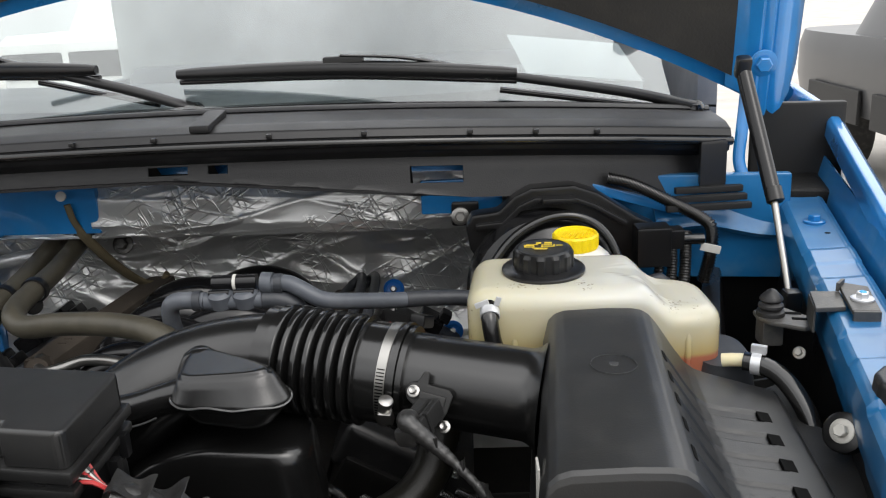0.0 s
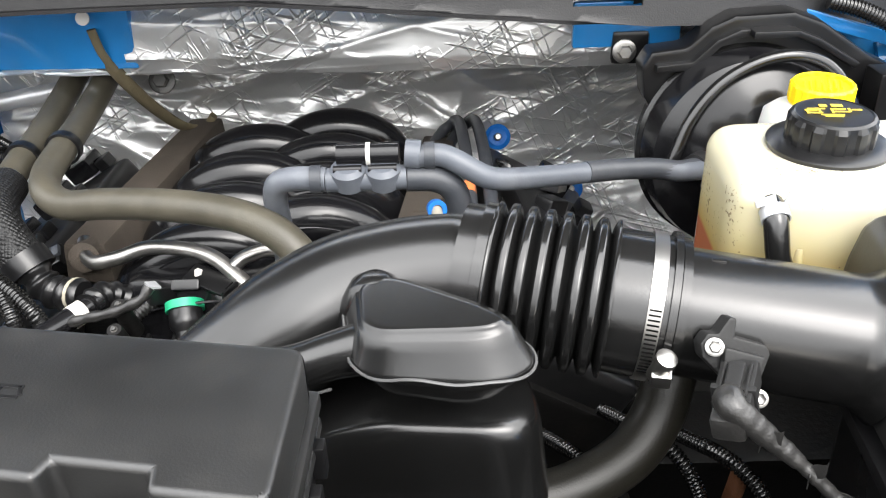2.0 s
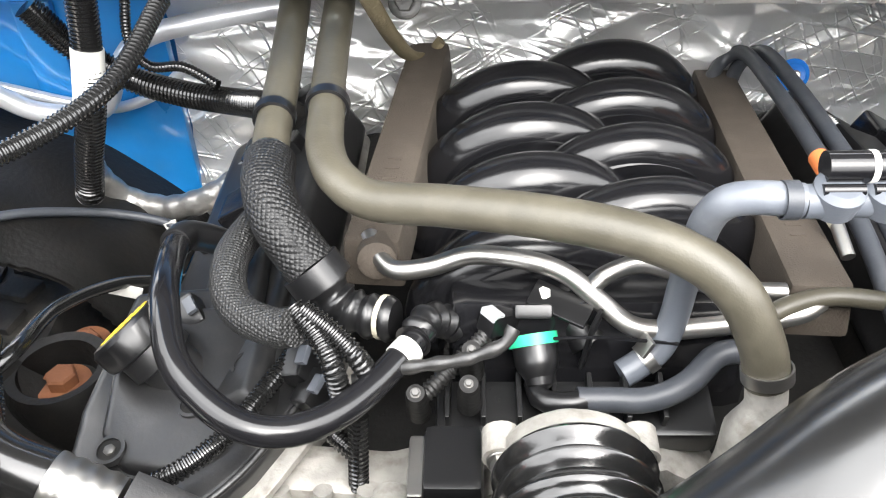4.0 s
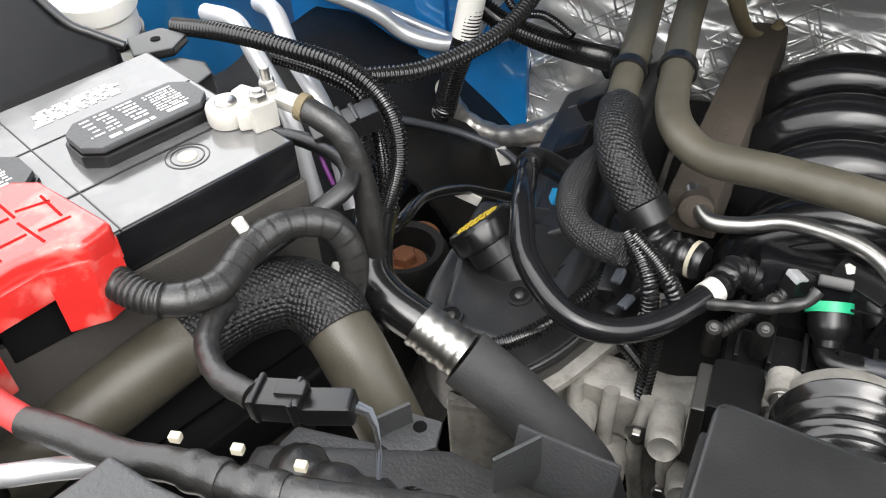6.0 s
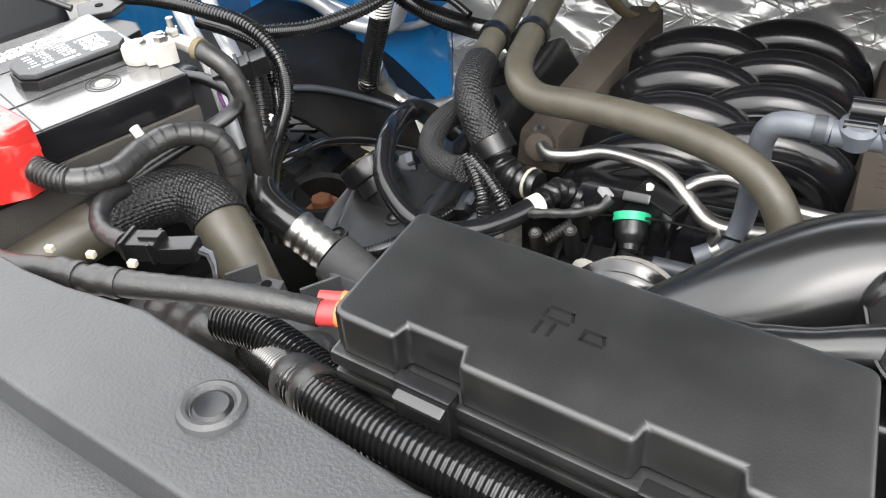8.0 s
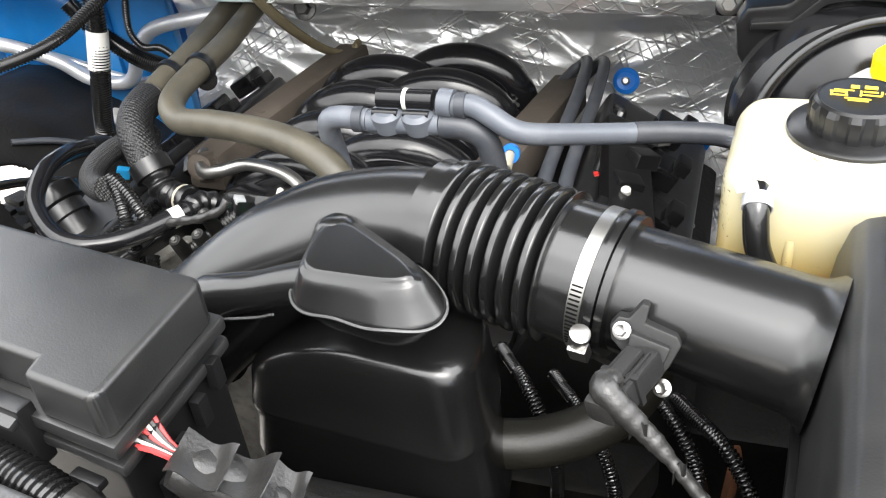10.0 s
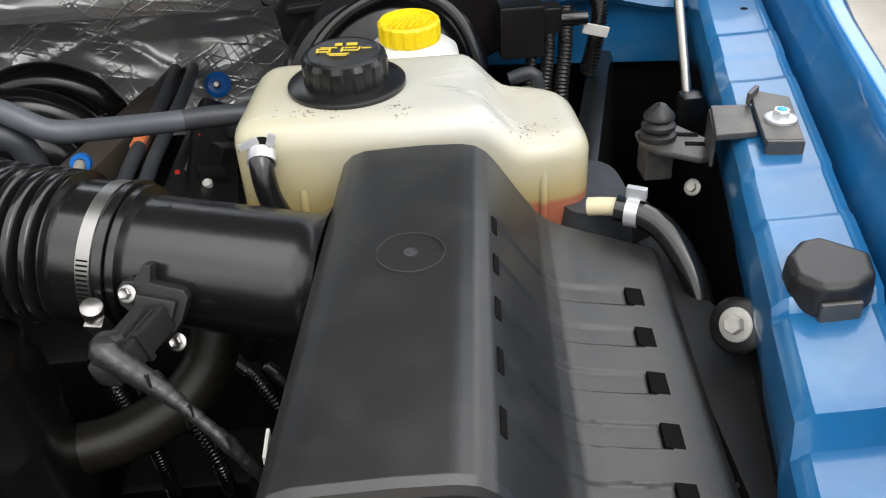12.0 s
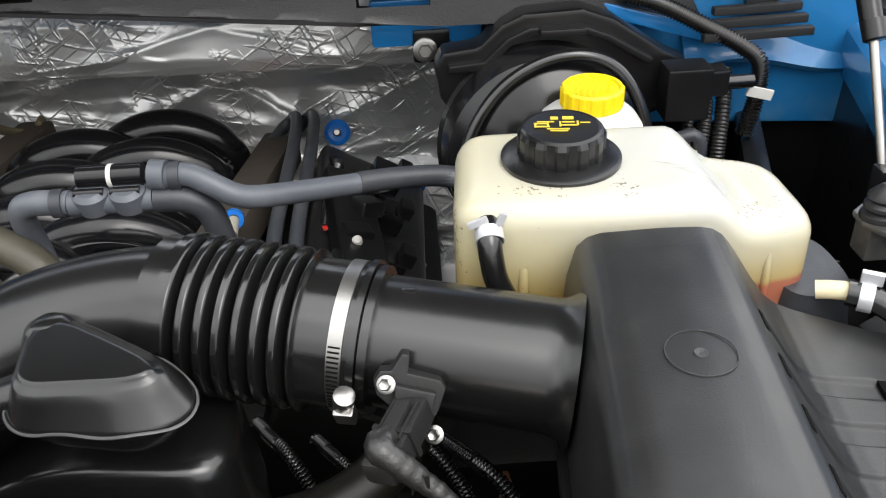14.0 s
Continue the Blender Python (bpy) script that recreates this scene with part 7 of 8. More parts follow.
rbox("bracket_web", (0.004, 0.030, 0.050), pose(-0.418, 1.085, 0.998, 0, 8, -25), M_BLACK, SOL, bevel=0.0015)
tube("coil", [(-0.44, 1.115, 1.035), (-0.415, 1.09, 1.01)], 0.017, M_BLACK, SOL, n=18)
tube("brown_spacer", [(-0.449, 1.104, 1.035), (-0.452, 1.107, 1.044)], 0.009, M_FOAM, SOL, n=14)
bolt("white_bolt", (-0.452, 1.107, 1.044), (-0.2, -0.3, 0.9), 0.0065, M_LABEL, SOL, "white capped bolt")
rbox("connector", (0.03, 0.018, 0.02), pose(-0.492, 1.085, 1.028, 0, 20, 40), M_BLACK, SOL, bevel=0.003)
rbox("connector_latch", (0.012, 0.016, 0.006), pose(-0.495, 1.082, 1.046, 0, 20, 40), M_PIPE, SOL, bevel=0.001)
hose("valve_outlet_hose", [(-0.430, 1.034, 1.004), (-0.405, 1.035, 1.003), (-0.375, 1.035, 1.003), (-0.345, 1.045, 1.01), (-0.32, 1.065, 1.02), (-0.30, 1.07, 1.02)], 0.010, M_GREY_DARK, "dark grey hose from the purge valve", n=14)
hose("valve_harness", [(-0.55, 1.04, 1.0), (-0.53, 1.055, 1.012), (-0.51, 1.07, 1.024), (-0.495, 1.082, 1.032)], ribbed(0.0068, 0.0006, 0.004), M_TAPE, "black corrugated lead to the valve", "wiring", n=10, step=0.001)

hose("taped_valve_lead", [(-0.60, 1.03, 1.03), (-0.566, 1.032, 1.040), (-0.538, 1.029, 1.049), (-0.513, 1.029, 1.055), (-0.488, 1.033, 1.065), (-0.480, 1.041, 1.074)], lambda s, t: 0.0052 + 0.0006 * math.sin(s * 300), M_TAPE, "grey taped lead to the purge valve", "wiring", n=10, step=0.002)
for p, r in (((-0.511, 1.033, 1.060), 0.0055), ((-0.513, 1.015, 1.043), 0.0055), ((-0.553, 1.022, 1.025), 0.0065)):
    bt = thing("shroud_bolt", p, "pale zinc bolt on a black boss", "bolt", "shroud bolts")
    lathe("boss", [(0.010, -0.05), (0.008, -0.004), (0.007, 0)], M_DARK, bt, p, (0, -0.4, 0.9), 18)
    bolt("bolt_head", p, (0, -0.4, 0.9), r * 0.5, M_BRACKET, bt, washer=1.3)
ENG_RIB = thing("engine_front_cover", (-0.45, 1.05, 0.92), "black ribbed plastic cover in front of the manifold", "cover")
rbox("plate", (0.22, 0.05, 0.03), pose(-0.43, 1.05, 0.955, 12, 0, 0), M_BLACK, ENG_RIB, bevel=0.006)
for k in range(7):
    rbox("fin", (0.004, 0.04, 0.02), pose(-0.53 + 0.028 * k, 1.048, 0.98, 12, 0, 0), M_BLACK, ENG_RIB, bevel=0.001)

# olive heater hoses
HH = thing("heater_hose", (-0.5, 1.2, 1.04), "dusty olive rubber heater hose with black clips", "hose", "heater hoses")
tube("pipe", [(-0.655, 1.56, 1.17), (-0.650, 1.46, 1.150), (-0.648, 1.36, 1.132), (-0.640, 1.26, 1.128), (-0.634, 1.205, 1.125), (-0.618, 1.165, 1.122), (-0.588, 1.14, 1.118), (-0.53, 1.115, 1.130), (-0.46, 1.09, 1.138), (-0.400, 1.068, 1.139), (-0.357, 1.05, 1.131), (-0.328, 1.034, 1.112), (-0.310, 1.02, 1.080), (-0.301, 1.012, 1.048)], 0.0165, M_OLIVE, HH, n=20, step=0.006)
ring("clip", (-0.641, 1.275, 1.128), (0.05, -1, -0.05), 0.0175, 0.012, 0.003, M_BLACK, HH)
HB = thing("heater_hose", (-0.66, 1.2, 1.02), "olive heater hose running into a black woven sleeve", "hose", "heater hoses")
tube("pipe", [(-0.705, 1.56, 1.165), (-0.698, 1.44, 1.142), (-0.692, 1.33, 1.125), (-0.688, 1.25, 1.118), (-0.684, 1.205, 1.112)], 0.0165, M_OLIVE, HB, n=20, step=0.006)
ring("clip", (-0.690, 1.27, 1.12), (0.05, -1, -0.05), 0.0165, 0.012, 0.003, M_BLACK, HB)
ring("end_clamp", (-0.6845, 1.212, 1.113), (0.05, -1, -0.08), 0.0165, 0.008, 0.002, M_STEEL, HB)
tube("woven_sleeve", [(-0.684, 1.21, 1.112), (-0.680, 1.175, 1.108), (-0.668, 1.145, 1.095), (-0.650, 1.128, 1.075), (-0.640, 1.12, 1.065)], 0.0225, M_BRAID, HB, "black woven sleeve", n=24, step=0.004)
tube("collar", [(-0.642, 1.121, 1.067), (-0.630, 1.114, 1.052)], 0.026, M_BLACK, HB, n=24)
tube("connector", [(-0.632, 1.115, 1.055), (-0.618, 1.107, 1.038), (-0.598, 1.10, 1.032), (-0.572, 1.092, 1.034)], lambda s, t: 0.0175 + 0.002 * math.sin(s * 400), M_BLACK, HB, n=18, step=0.003)
tube("white_band", [(-0.584, 1.0965, 1.0332), (-0.580, 1.095, 1.0335)], 0.0188, M_IVORY, HB, "white paint band", n=18)

hose("breather_hose", [(-0.765, 1.165, 1.058), (-0.752, 1.11, 1.078), (-0.738, 1.055, 1.086), (-0.722, 1.01, 1.075), (-0.698, 0.985, 1.062), (-0.668, 0.970, 1.05), (-0.638, 0.972, 1.042), (-0.608, 0.99, 1.038), (-0.585, 1.015, 1.038), (-0.56, 1.052, 1.04), (-0.548, 1.072, 1.042)], 0.0115, M_GLOSS, "shiny black breather hose in a loop", n=18, step=0.005)
tagged(tube("breather_plug", [(-0.765, 1.16, 1.06), (-0.762, 1.185, 1.05), (-0.74, 1.20, 1.03), (-0.72, 1.205, 1.01)], 0.0135, M_BLACK, n=16), "black plastic elbow on the breather hose", "fitting")
tagged(ring("hose_label", (-0.562, 1.048, 1.04), (0.55, 0.8, 0.05), 0.0116, 0.014, 0.0008, M_LABEL), "white printed sleeve on a hose", "label")
tagged(tube("quick_connector", [(-0.556, 1.06, 1.041), (-0.545, 1.085, 1.04), (-0.525, 1.10, 1.02), (-0.50, 1.105, 0.99)], waves(0.0135, 0.0015, 0.012), M_BLACK, n=16, step=0.003), "ribbed black quick connector", "fitting")

SP = thing("steel_fuel_pipe", (-0.48, 1.12, 1.03), "bright bent steel fuel pipe with a branch", "pipe")
tube("main", [(-0.600, 1.18, 1.052), (-0.590, 1.155, 1.050), (-0.575, 1.138, 1.048), (-0.545, 1.132, 1.056), (-0.51, 1.135, 1.066), (-0.465, 1.125, 1.068), (-0.435, 1.115, 1.062), (-0.41, 1.10, 1.048), (-0.385, 1.085, 1.034), (-0.355, 1.082, 1.032), (-0.31, 1.085, 1.034), (-0.255, 1.09, 1.04), (-0.235, 1.10, 1.045)], 0.0082, M_STEEL, SP, n=14, step=0.004)
tube("branch", [(-0.418, 1.106, 1.052), (-0.402, 1.115, 1.062), (-0.375, 1.122, 1.066), (-0.345, 1.118, 1.06), (-0.31, 1.11, 1.05), (-0.26, 1.11, 1.046)], 0.0078, M_STEEL, SP, n=14, step=0.004)
tagged(tube("fuel_feed_hose", [(-0.30, 1.075, 1.03), (-0.27, 1.09, 1.045), (-0.23, 1.10, 1.05), (-0.19, 1.095, 1.05)], 0.008, M_OLIVE, n=12), "short dark fuel hose", "hose")

# grey vacuum hoses
hose("vacuum_hose", [(-0.213, 1.056, 1.196), (-0.19, 1.056, 1.197), (-0.172, 1.052, 1.190), (-0.152, 1.05, 1.178), (-0.135, 1.055, 1.171), (-0.10, 1.08, 1.160), (-0.06, 1.11, 1.148), (-0.01, 1.135, 1.140), (0.03, 1.145, 1.135), (0.06, 1.15, 1.128), (0.09, 1.17, 1.12)], 0.0108, M_GREY, "blue-grey vacuum hose to the brake booster", n=18, step=0.005)
hose("vacuum_hose_end", [(-0.045, 1.118, 1.1455), (-0.01, 1.135, 1.140), (0.03, 1.145, 1.135), (0.06, 1.152, 1.128), (0.09, 1.18, 1.12), (0.108, 1.215, 1.114), (0.115, 1.245, 1.11)], 0.0112, M_GREY_DARK, "black rubber end of the vacuum hose", n=18, step=0.005)
BV = thing("booster_check_valve", (0.10, 1.205, 1.10), "black check valve plugged into the brake booster", "valve")
tube("barrel", [(0.080, 1.170, 1.1225), (0.096, 1.192, 1.118)], 0.0145, M_BLACK, BV, n=18)
rbox("plug", (0.022, 0.026, 0.034), pose(0.104, 1.198, 1.088, 0, 0, 20), M_BLACK, BV, bevel=0.004)
rbox("pale_tag", (0.014, 0.003, 0.016), pose(0.106, 1.183, 1.078, 0, 0, 20), M_LABEL, BV, "small pale tag", bevel=0.0008)
TEE = thing("vacuum_tee", (-0.26, 1.052, 1.17), "grey and black double vacuum valve block", "valve")
tube("upper_barrel", [(-0.285, 1.057, 1.200), (-0.228, 1.057, 1.200)], 0.0105, M_GLOSS, TEE, n=18)
tube("white_stripe", [(-0.258, 1.057, 1.200), (-0.254, 1.057, 1.200)], 0.0109, M_LABEL, TEE, n=18)
tube("lower_barrel", [(-0.296, 1.050, 1.178), (-0.222, 1.052, 1.178)], 0.0115, M_GREY, TEE, n=18)
for x in (-0.275, -0.243):
    lathe("valve_cup", [(0.0155, -0.012), (0.0165, 0.0), (0.0165, 0.006), (0.012, 0.010)], M_GREY, TEE, (x, 1.050, 1.184), (0, -0.3, 1), 22)
    tube("dark_gap", [(x - 0.013, 1.0445, 1.1905), (x + 0.013, 1.0445, 1.1905)], 0.0042, M_GLOSS, TEE, n=10)
ring("clamp", (-0.305, 1.049, 1.180), (1, 0, 0), 0.0115, 0.010, 0.0016, M_GREY_DARK, TEE)
ring("clamp", (-0.200, 1.056, 1.197), (1, 0, 0), 0.0110, 0.010, 0.0016, M_GREY_DARK, TEE)
tube("collar", [(-0.222, 1.057, 1.199), (-0.208, 1.056, 1.198)], 0.0135, M_GREY, TEE, n=18)
hose("crankcase_hose", [(-0.296, 1.050, 1.179), (-0.325, 1.052, 1.180), (-0.342, 1.056, 1.174), (-0.349, 1.064, 1.155), (-0.350, 1.075, 1.12), (-0.351, 1.082, 1.08), (-0.353, 1.083, 1.045), (-0.362, 1.075, 1.02), (-0.378, 1.068, 1.008), (-0.392, 1.062, 1.002)], 0.0115, M_GREY, "pale grey vacuum hose dropping to the engine", n=18, step=0.005)
clip = tagged(ring("spring_clamp", (-0.372, 1.071, 1.012), (-0.75, -0.3, -0.5), 0.0118, 0.009, 0.0014, M_STEEL), "steel spring clamp on a hose", "hose clamp", "spring clamps")
rbox("ear", (0.004, 0.014, 0.016), pose(-0.38, 1.066, 1.022, 0, 30, 20), M_STEEL, clip, bevel=0.001)
hose("tee_return_hose", [(-0.222, 1.052, 1.177), (-0.195, 1.054, 1.174), (-0.178, 1.056, 1.160), (-0.172, 1.058, 1.13), (-0.170, 1.06, 1.09), (-0.17, 1.06, 1.05)], 0.0125, M_GREY_DARK, "dark grey vacuum hose", n=18, step=0.005)

# right bank: hoses, blue connector, dark cover
for k, dx in enumerate((0.0, 0.026)):
    hose("bank_hose", [(-0.215 + dx, 1.56, 0.985), (-0.19 + dx, 1.60, 1.005), (-0.168 + dx, 1.585, 1.025), (-0.16 + dx, 1.48, 1.03), (-0.158 + dx, 1.36, 1.032), (-0.157 + dx, 1.22, 1.03), (-0.155 + dx, 1.10, 1.0)], 0.009, M_GREY_DARK, "dark grey hose beside the fuel rail cover", "hose", "bank hoses", n=14, step=0.008)
tagged(tube("orange_tape_band", [(-0.1595, 1.33, 1.0325), (-0.159, 1.302, 1.0325)], 0.0105, M_ORANGE, n=14), "peach coloured tape band on a hose", "tape")
INJ = thing("sensor_plug", (-0.2, 1.21, 1.04), "blue collared sensor plug", "connector")
ring("blue_collar", (-0.199, 1.219, 1.058), (0.15, -0.9, 0.3), 0.0062, 0.014, 0.0052, M_BLUE_CLIP, INJ, "bright blue collar", n=24)
tube("white_barrel", [(-0.199, 1.215, 1.058), (-0.196, 1.185, 1.056)], 0.0065, M_IVORY, INJ, "cream barrel", n=14)
tube("tip", [(-0.196, 1.185, 1.056), (-0.194, 1.155, 1.045)], 0.006, M_STEEL, INJ, n=12)
CVR = thing("coil_harness_tray", (-0.06, 1.3, 0.95), "black plastic wiring tray with red and white clips", "cover")
rbox("tray", (0.06, 0.30, 0.03), pose(-0.075, 1.27, 0.985, 0, 25, 8), M_BLACK, CVR, bevel=0.006)
for k in range(4):
    rbox("clip_box", (0.035, 0.03, 0.022), pose(-0.08 + 0.012 * k, 1.18 + 0.065 * k, 1.0, 0, 20, 20 * k), M_BLACK, CVR, bevel=0.004)
for p in ((-0.095, 1.35, 1.018), (-0.10, 1.24, 1.024)):
    rbox("red_clip", (0.006, 0.006, 0.004), turned(*p, 20), M_RED, CVR, bevel=0.001)
lathe("white_stud", [(0.006, 0), (0.006, 0.006), (0.003, 0.009)], M_LABEL, CVR, (-0.062, 1.22, 1.015), (0, -0.3, 1), 12)
rbox("foil_tag", (0.016, 0.001, 0.04), pose(-0.01, 1.10, 0.99, -20, 0, 30), M_LABEL, CVR, "small printed tag", bevel=0)
hose("bank_loom", [(-0.12, 1.52, 0.98), (-0.10, 1.46, 1.0), (-0.105, 1.40, 1.0), (-0.11, 1.30, 0.99)], ribbed(0.008, 0.0007, 0.004), M_RUBBER, "black corrugated loom beside the coils", "wiring", n=10, step=0.001)

# lower hose below the intake
hose("radiator_lower_hose", [(-0.22, 0.83, 0.96), (-0.15, 0.85, 0.965), (-0.09, 0.862, 0.968), (-0.04, 0.88, 0.985), (-0.012, 0.90, 1.01), (0.0, 0.915, 1.04), (0.01, 0.93, 1.07)], 0.0225, M_OLIVE_DARK, "olive black coolant hose under the intake tube", n=20, step=0.006)
hose("thermostat_pipe", [(-0.303, 1.014, 1.055), (-0.299, 1.010, 1.03), (-0.297, 1.008, 1.0), (-0.297, 1.01, 0.95), (-0.30, 1.02, 0.90)], lambda s, t: 0.0150 if s < 0.03 else 0.0155 + 0.012 * min(1, (s - 0.03) / 0.03), M_ALU, "cast thermostat outlet stub", "fitting", n=20, step=0.004)
ring("hose_clamp", (-0.3025, 1.0135, 1.056), (0.15, -0.25, -0.95), 0.0168, 0.010, 0.0016, M_STEEL, HH)
tagged(rbox("rusty_bracket", (0.008, 0.02, 0.10), pose(0.075, 0.93, 0.84, 10, 0, 10), M_RUST, bevel=0.003), "rusty steel bracket below the intake", "bracket")
for k, (x, y, z) in enumerate(((-0.06, 0.94, 0.90), (0.02, 0.95, 0.91), (-0.12, 0.95, 0.92), (0.07, 0.9, 0.93))):
    hose("deep_loom", [(x - 0.05, y + 0.08, z), (x, y, z + 0.02), (x + 0.03, y - 0.03, z - 0.03), (x + 0.03, y - 0.02, z - 0.12)], ribbed(0.007, 0.0007, 0.004), M_RUBBER, "black loom deep in the bay", "wiring", "deep looms", n=10, step=0.0013)
tagged(slab("alternator_bracket", [(-0.16, 0.95), (-0.02, 0.95), (0.01, 1.02), (-0.05, 1.08), (-0.16, 1.06)], 0.74, 0.80, M_DARK, bevel=0.012), "dark cast bracket in the depth of the bay", "bracket")

# ---- left of the engine ----
RH = thing("radiator_hose", (-0.85, 0.82, 0.98), "thick olive radiator hose with a black woven sleeve", "hose")
tube("lower_run", [(-1.0, 0.665, 1.065), (-0.965, 0.725, 1.085), (-0.935, 0.785, 1.098), (-0.922, 0.81, 1.102)], 0.0275, M_OLIVE, RH, n=24, step=0.006)
tube("woven_sleeve", [(-0.926, 0.803, 1.10), (-0.905, 0.845, 1.105), (-0.875, 0.872, 1.105), (-0.845, 0.872, 1.098), (-0.828, 0.862, 1.088)], 0.0295, M_BRAID, RH, "black woven sleeve", n=28, step=0.004)
tube("upper_run", [(-0.834, 0.866, 1.091), (-0.81, 0.852, 1.07), (-0.785, 0.838, 1.035), (-0.765, 0.83, 0.99), (-0.75, 0.825, 0.92)], 0.0275, M_OLIVE, RH, n=24, step=0.006)
CH = thing("coolant_pipe", (-0.76, 0.93, 0.9), "black hose with a crimped steel band and foam sleeve", "hose")
tube("upper", [(-0.868, 1.02, 1.085), (-0.862, 0.99, 1.075), (-0.848, 0.957, 1.058), (-0.825, 0.942, 1.046), (-0.79, 0.936, 1.032)], 0.0205, M_RUBBER, CH, n=20, step=0.005)
tube("crimp", [(-0.795, 0.936, 1.034), (-0.752, 0.929, 1.014)], lambda s, t: 0.0218 + 0.0007 * math.sin(s * 520), M_STEEL, CH, "crimped bright steel band", n=22, step=0.002)
tube("foam_sleeve", [(-0.75, 0.9285, 1.013), (-0.705, 0.922, 0.988), (-0.665, 0.918, 0.955), (-0.635, 0.92, 0.915), (-0.62, 0.925, 0.86)], 0.0275, M_SLEEVE, CH, "charcoal foam sleeve", n=22, step=0.006)
hose("battery_loom", [(-0.985, 0.800, 1.190), (-0.963, 0.786, 1.186), (-0.934, 0.773, 1.182), (-0.900, 0.776, 1.177), (-0.880, 0.803, 1.172), (-0.883, 0.848, 1.170), (-0.870, 0.880, 1.170), (-0.845, 0.902, 1.158), (-0.832, 0.905, 1.125), (-0.838, 0.900, 1.088), (-0.852, 0.905, 1.05)], lambda s, t: 0.0115 + (0.0009 if (s / 0.0046) % 1 < 0.5 else -0.0009) if s < 0.09 else taped(0.0118)(s, t), M_TAPE, "black taped and corrugated battery loom", "wiring", n=14, step=0.00115)
tagged(tube("loom_stud", [(-0.888, 0.855, 1.176), (-0.892, 0.853, 1.189)], 0.0048, M_LABEL, n=12), "white plastic loom fastener", "clip", "loom fasteners")
tagged(rbox("loom_clip", (0.018, 0.018, 0.014), pose(-0.862, 0.925, 1.075, 0, 20, 30), M_LABEL, bevel=0.003), "cream plastic loom clip", "clip", "loom fasteners")
CON = thing("inline_connector", (-0.78, 0.738, 1.14), "black multi-pin inline connector", "connector")
rbox("socket", (0.036, 0.022, 0.018), pose(-0.793, 0.736, 1.153, 0, -6, 10), M_BLACK, CON, bevel=0.003)
rbox("plug", (0.034, 0.019, 0.016), pose(-0.763, 0.743, 1.152, 0, -6, 14), M_BLACK, CON, bevel=0.003)
for dx in (-0.012, 0.012):
    rbox("rib", (0.004, 0.0245, 0.020), pose(-0.793 + dx, 0.736 + dx * 0.2, 1.1525, 0, -6, 10), M_BLACK, CON, bevel=0.0015)
rbox("latch", (0.020, 0.010, 0.004), pose(-0.785, 0.738, 1.171, 0, -6, 10), M_BLACK, CON, bevel=0.0015)
hose("connector_lead", [(-0.882, 0.81, 1.150), (-0.876, 0.785, 1.158), (-0.864, 0.760, 1.160), (-0.842, 0.741, 1.161), (-0.812, 0.733, 1.162)], taped(0.0083), M_TAPE, "taped lead to the inline connector", "wiring", n=12, step=0.003)
for k in range(3):
    hose("pigtail", [(-0.748, 0.745 + 0.003 * k, 1.160), (-0.738, 0.746 + 0.002 * k, 1.156), (-0.729, 0.736, 1.140), (-0.727, 0.724, 1.115)], 0.0018, M_GREY if k else M_TAPE, "thin grey or black connector wire", "wire", "pigtail wires", n=6)
SHB = thing("shroud_bracket", (-0.75, 0.77, 1.07), "black plastic fan shroud bracket with a drilled tab", "bracket")
slab("shelf", [(-0.82, 0.775), (-0.745, 0.782), (-0.735, 0.755), (-0.80, 0.745), (-0.825, 0.755)], 1.066, 1.078, M_COVER, SHB, bevel=0.004)
slab("tab", [(-0.752, 0.795), (-0.742, 0.806), (-0.718, 0.806), (-0.714, 0.784), (-0.735, 0.768), (-0.755, 0.775)], 1.082, 1.088, M_COVER, SHB, bevel=0.002)
lathe("hole", [(0.005, 0), (0.005, 0.001)], M_HOLE_DARK, SHB, (-0.731, 0.796, 1.0878), (0, 0, 1), 16)
rbox("rib", (0.003, 0.03, 0.03), pose(-0.748, 0.788, 1.078, 0, 0, -40), M_COVER, SHB, bevel=0.001)
rbox("rib", (0.003, 0.035, 0.05), pose(-0.652, 0.770, 1.085, 0, 0, -40), M_COVER, SHB, bevel=0.001)
rbox("fin", (0.07, 0.004, 0.05), pose(-0.628, 0.772, 1.075, -25, 0, -8), M_COVER, SHB, bevel=0.0015)
hose("curled_wire", [(-0.716, 0.712, 1.118), (-0.706, 0.700, 1.130), (-0.692, 0.695, 1.137), (-0.676, 0.699, 1.138), (-0.655, 0.708, 1.130), (-0.645, 0.716, 1.115)], 0.0038, M_GREY_DARK, "grey taped wire curling below the cable", "wire", n=8)
hose("shroud_wiring", [(-0.80, 0.735, 1.085), (-0.76, 0.722, 1.10), (-0.72, 0.712, 1.105), (-0.68, 0.715, 1.10), (-0.64, 0.725, 1.095), (-0.60, 0.74, 1.07)], lambda s, t: 0.020 + 0.004 * math.sin(s * 140) * math.sin(s * 61), M_TAPE, "lumpy taped wiring bundle at the fan shroud", "wiring", n=14, step=0.004)
hose("radiator_conduit", [(-0.70, 0.705, 1.135), (-0.661, 0.697, 1.143), (-0.623, 0.684, 1.146), (-0.590, 0.672, 1.146), (-0.55, 0.652, 1.150)], ribbed(0.0150, 0.0012, 0.0046), M_RUBBER, "black corrugated conduit under the cable", "wiring", n=16, step=0.00115)
tagged(slab("fan_shroud_edge", [(-0.82, 0.69), (-0.60, 0.72), (-0.58, 0.76), (-0.70, 0.78), (-0.83, 0.74)], 1.05, 1.10, M_TAPE, bevel=0.01), "lumpy taped bundle beside the fan shroud", "wiring")
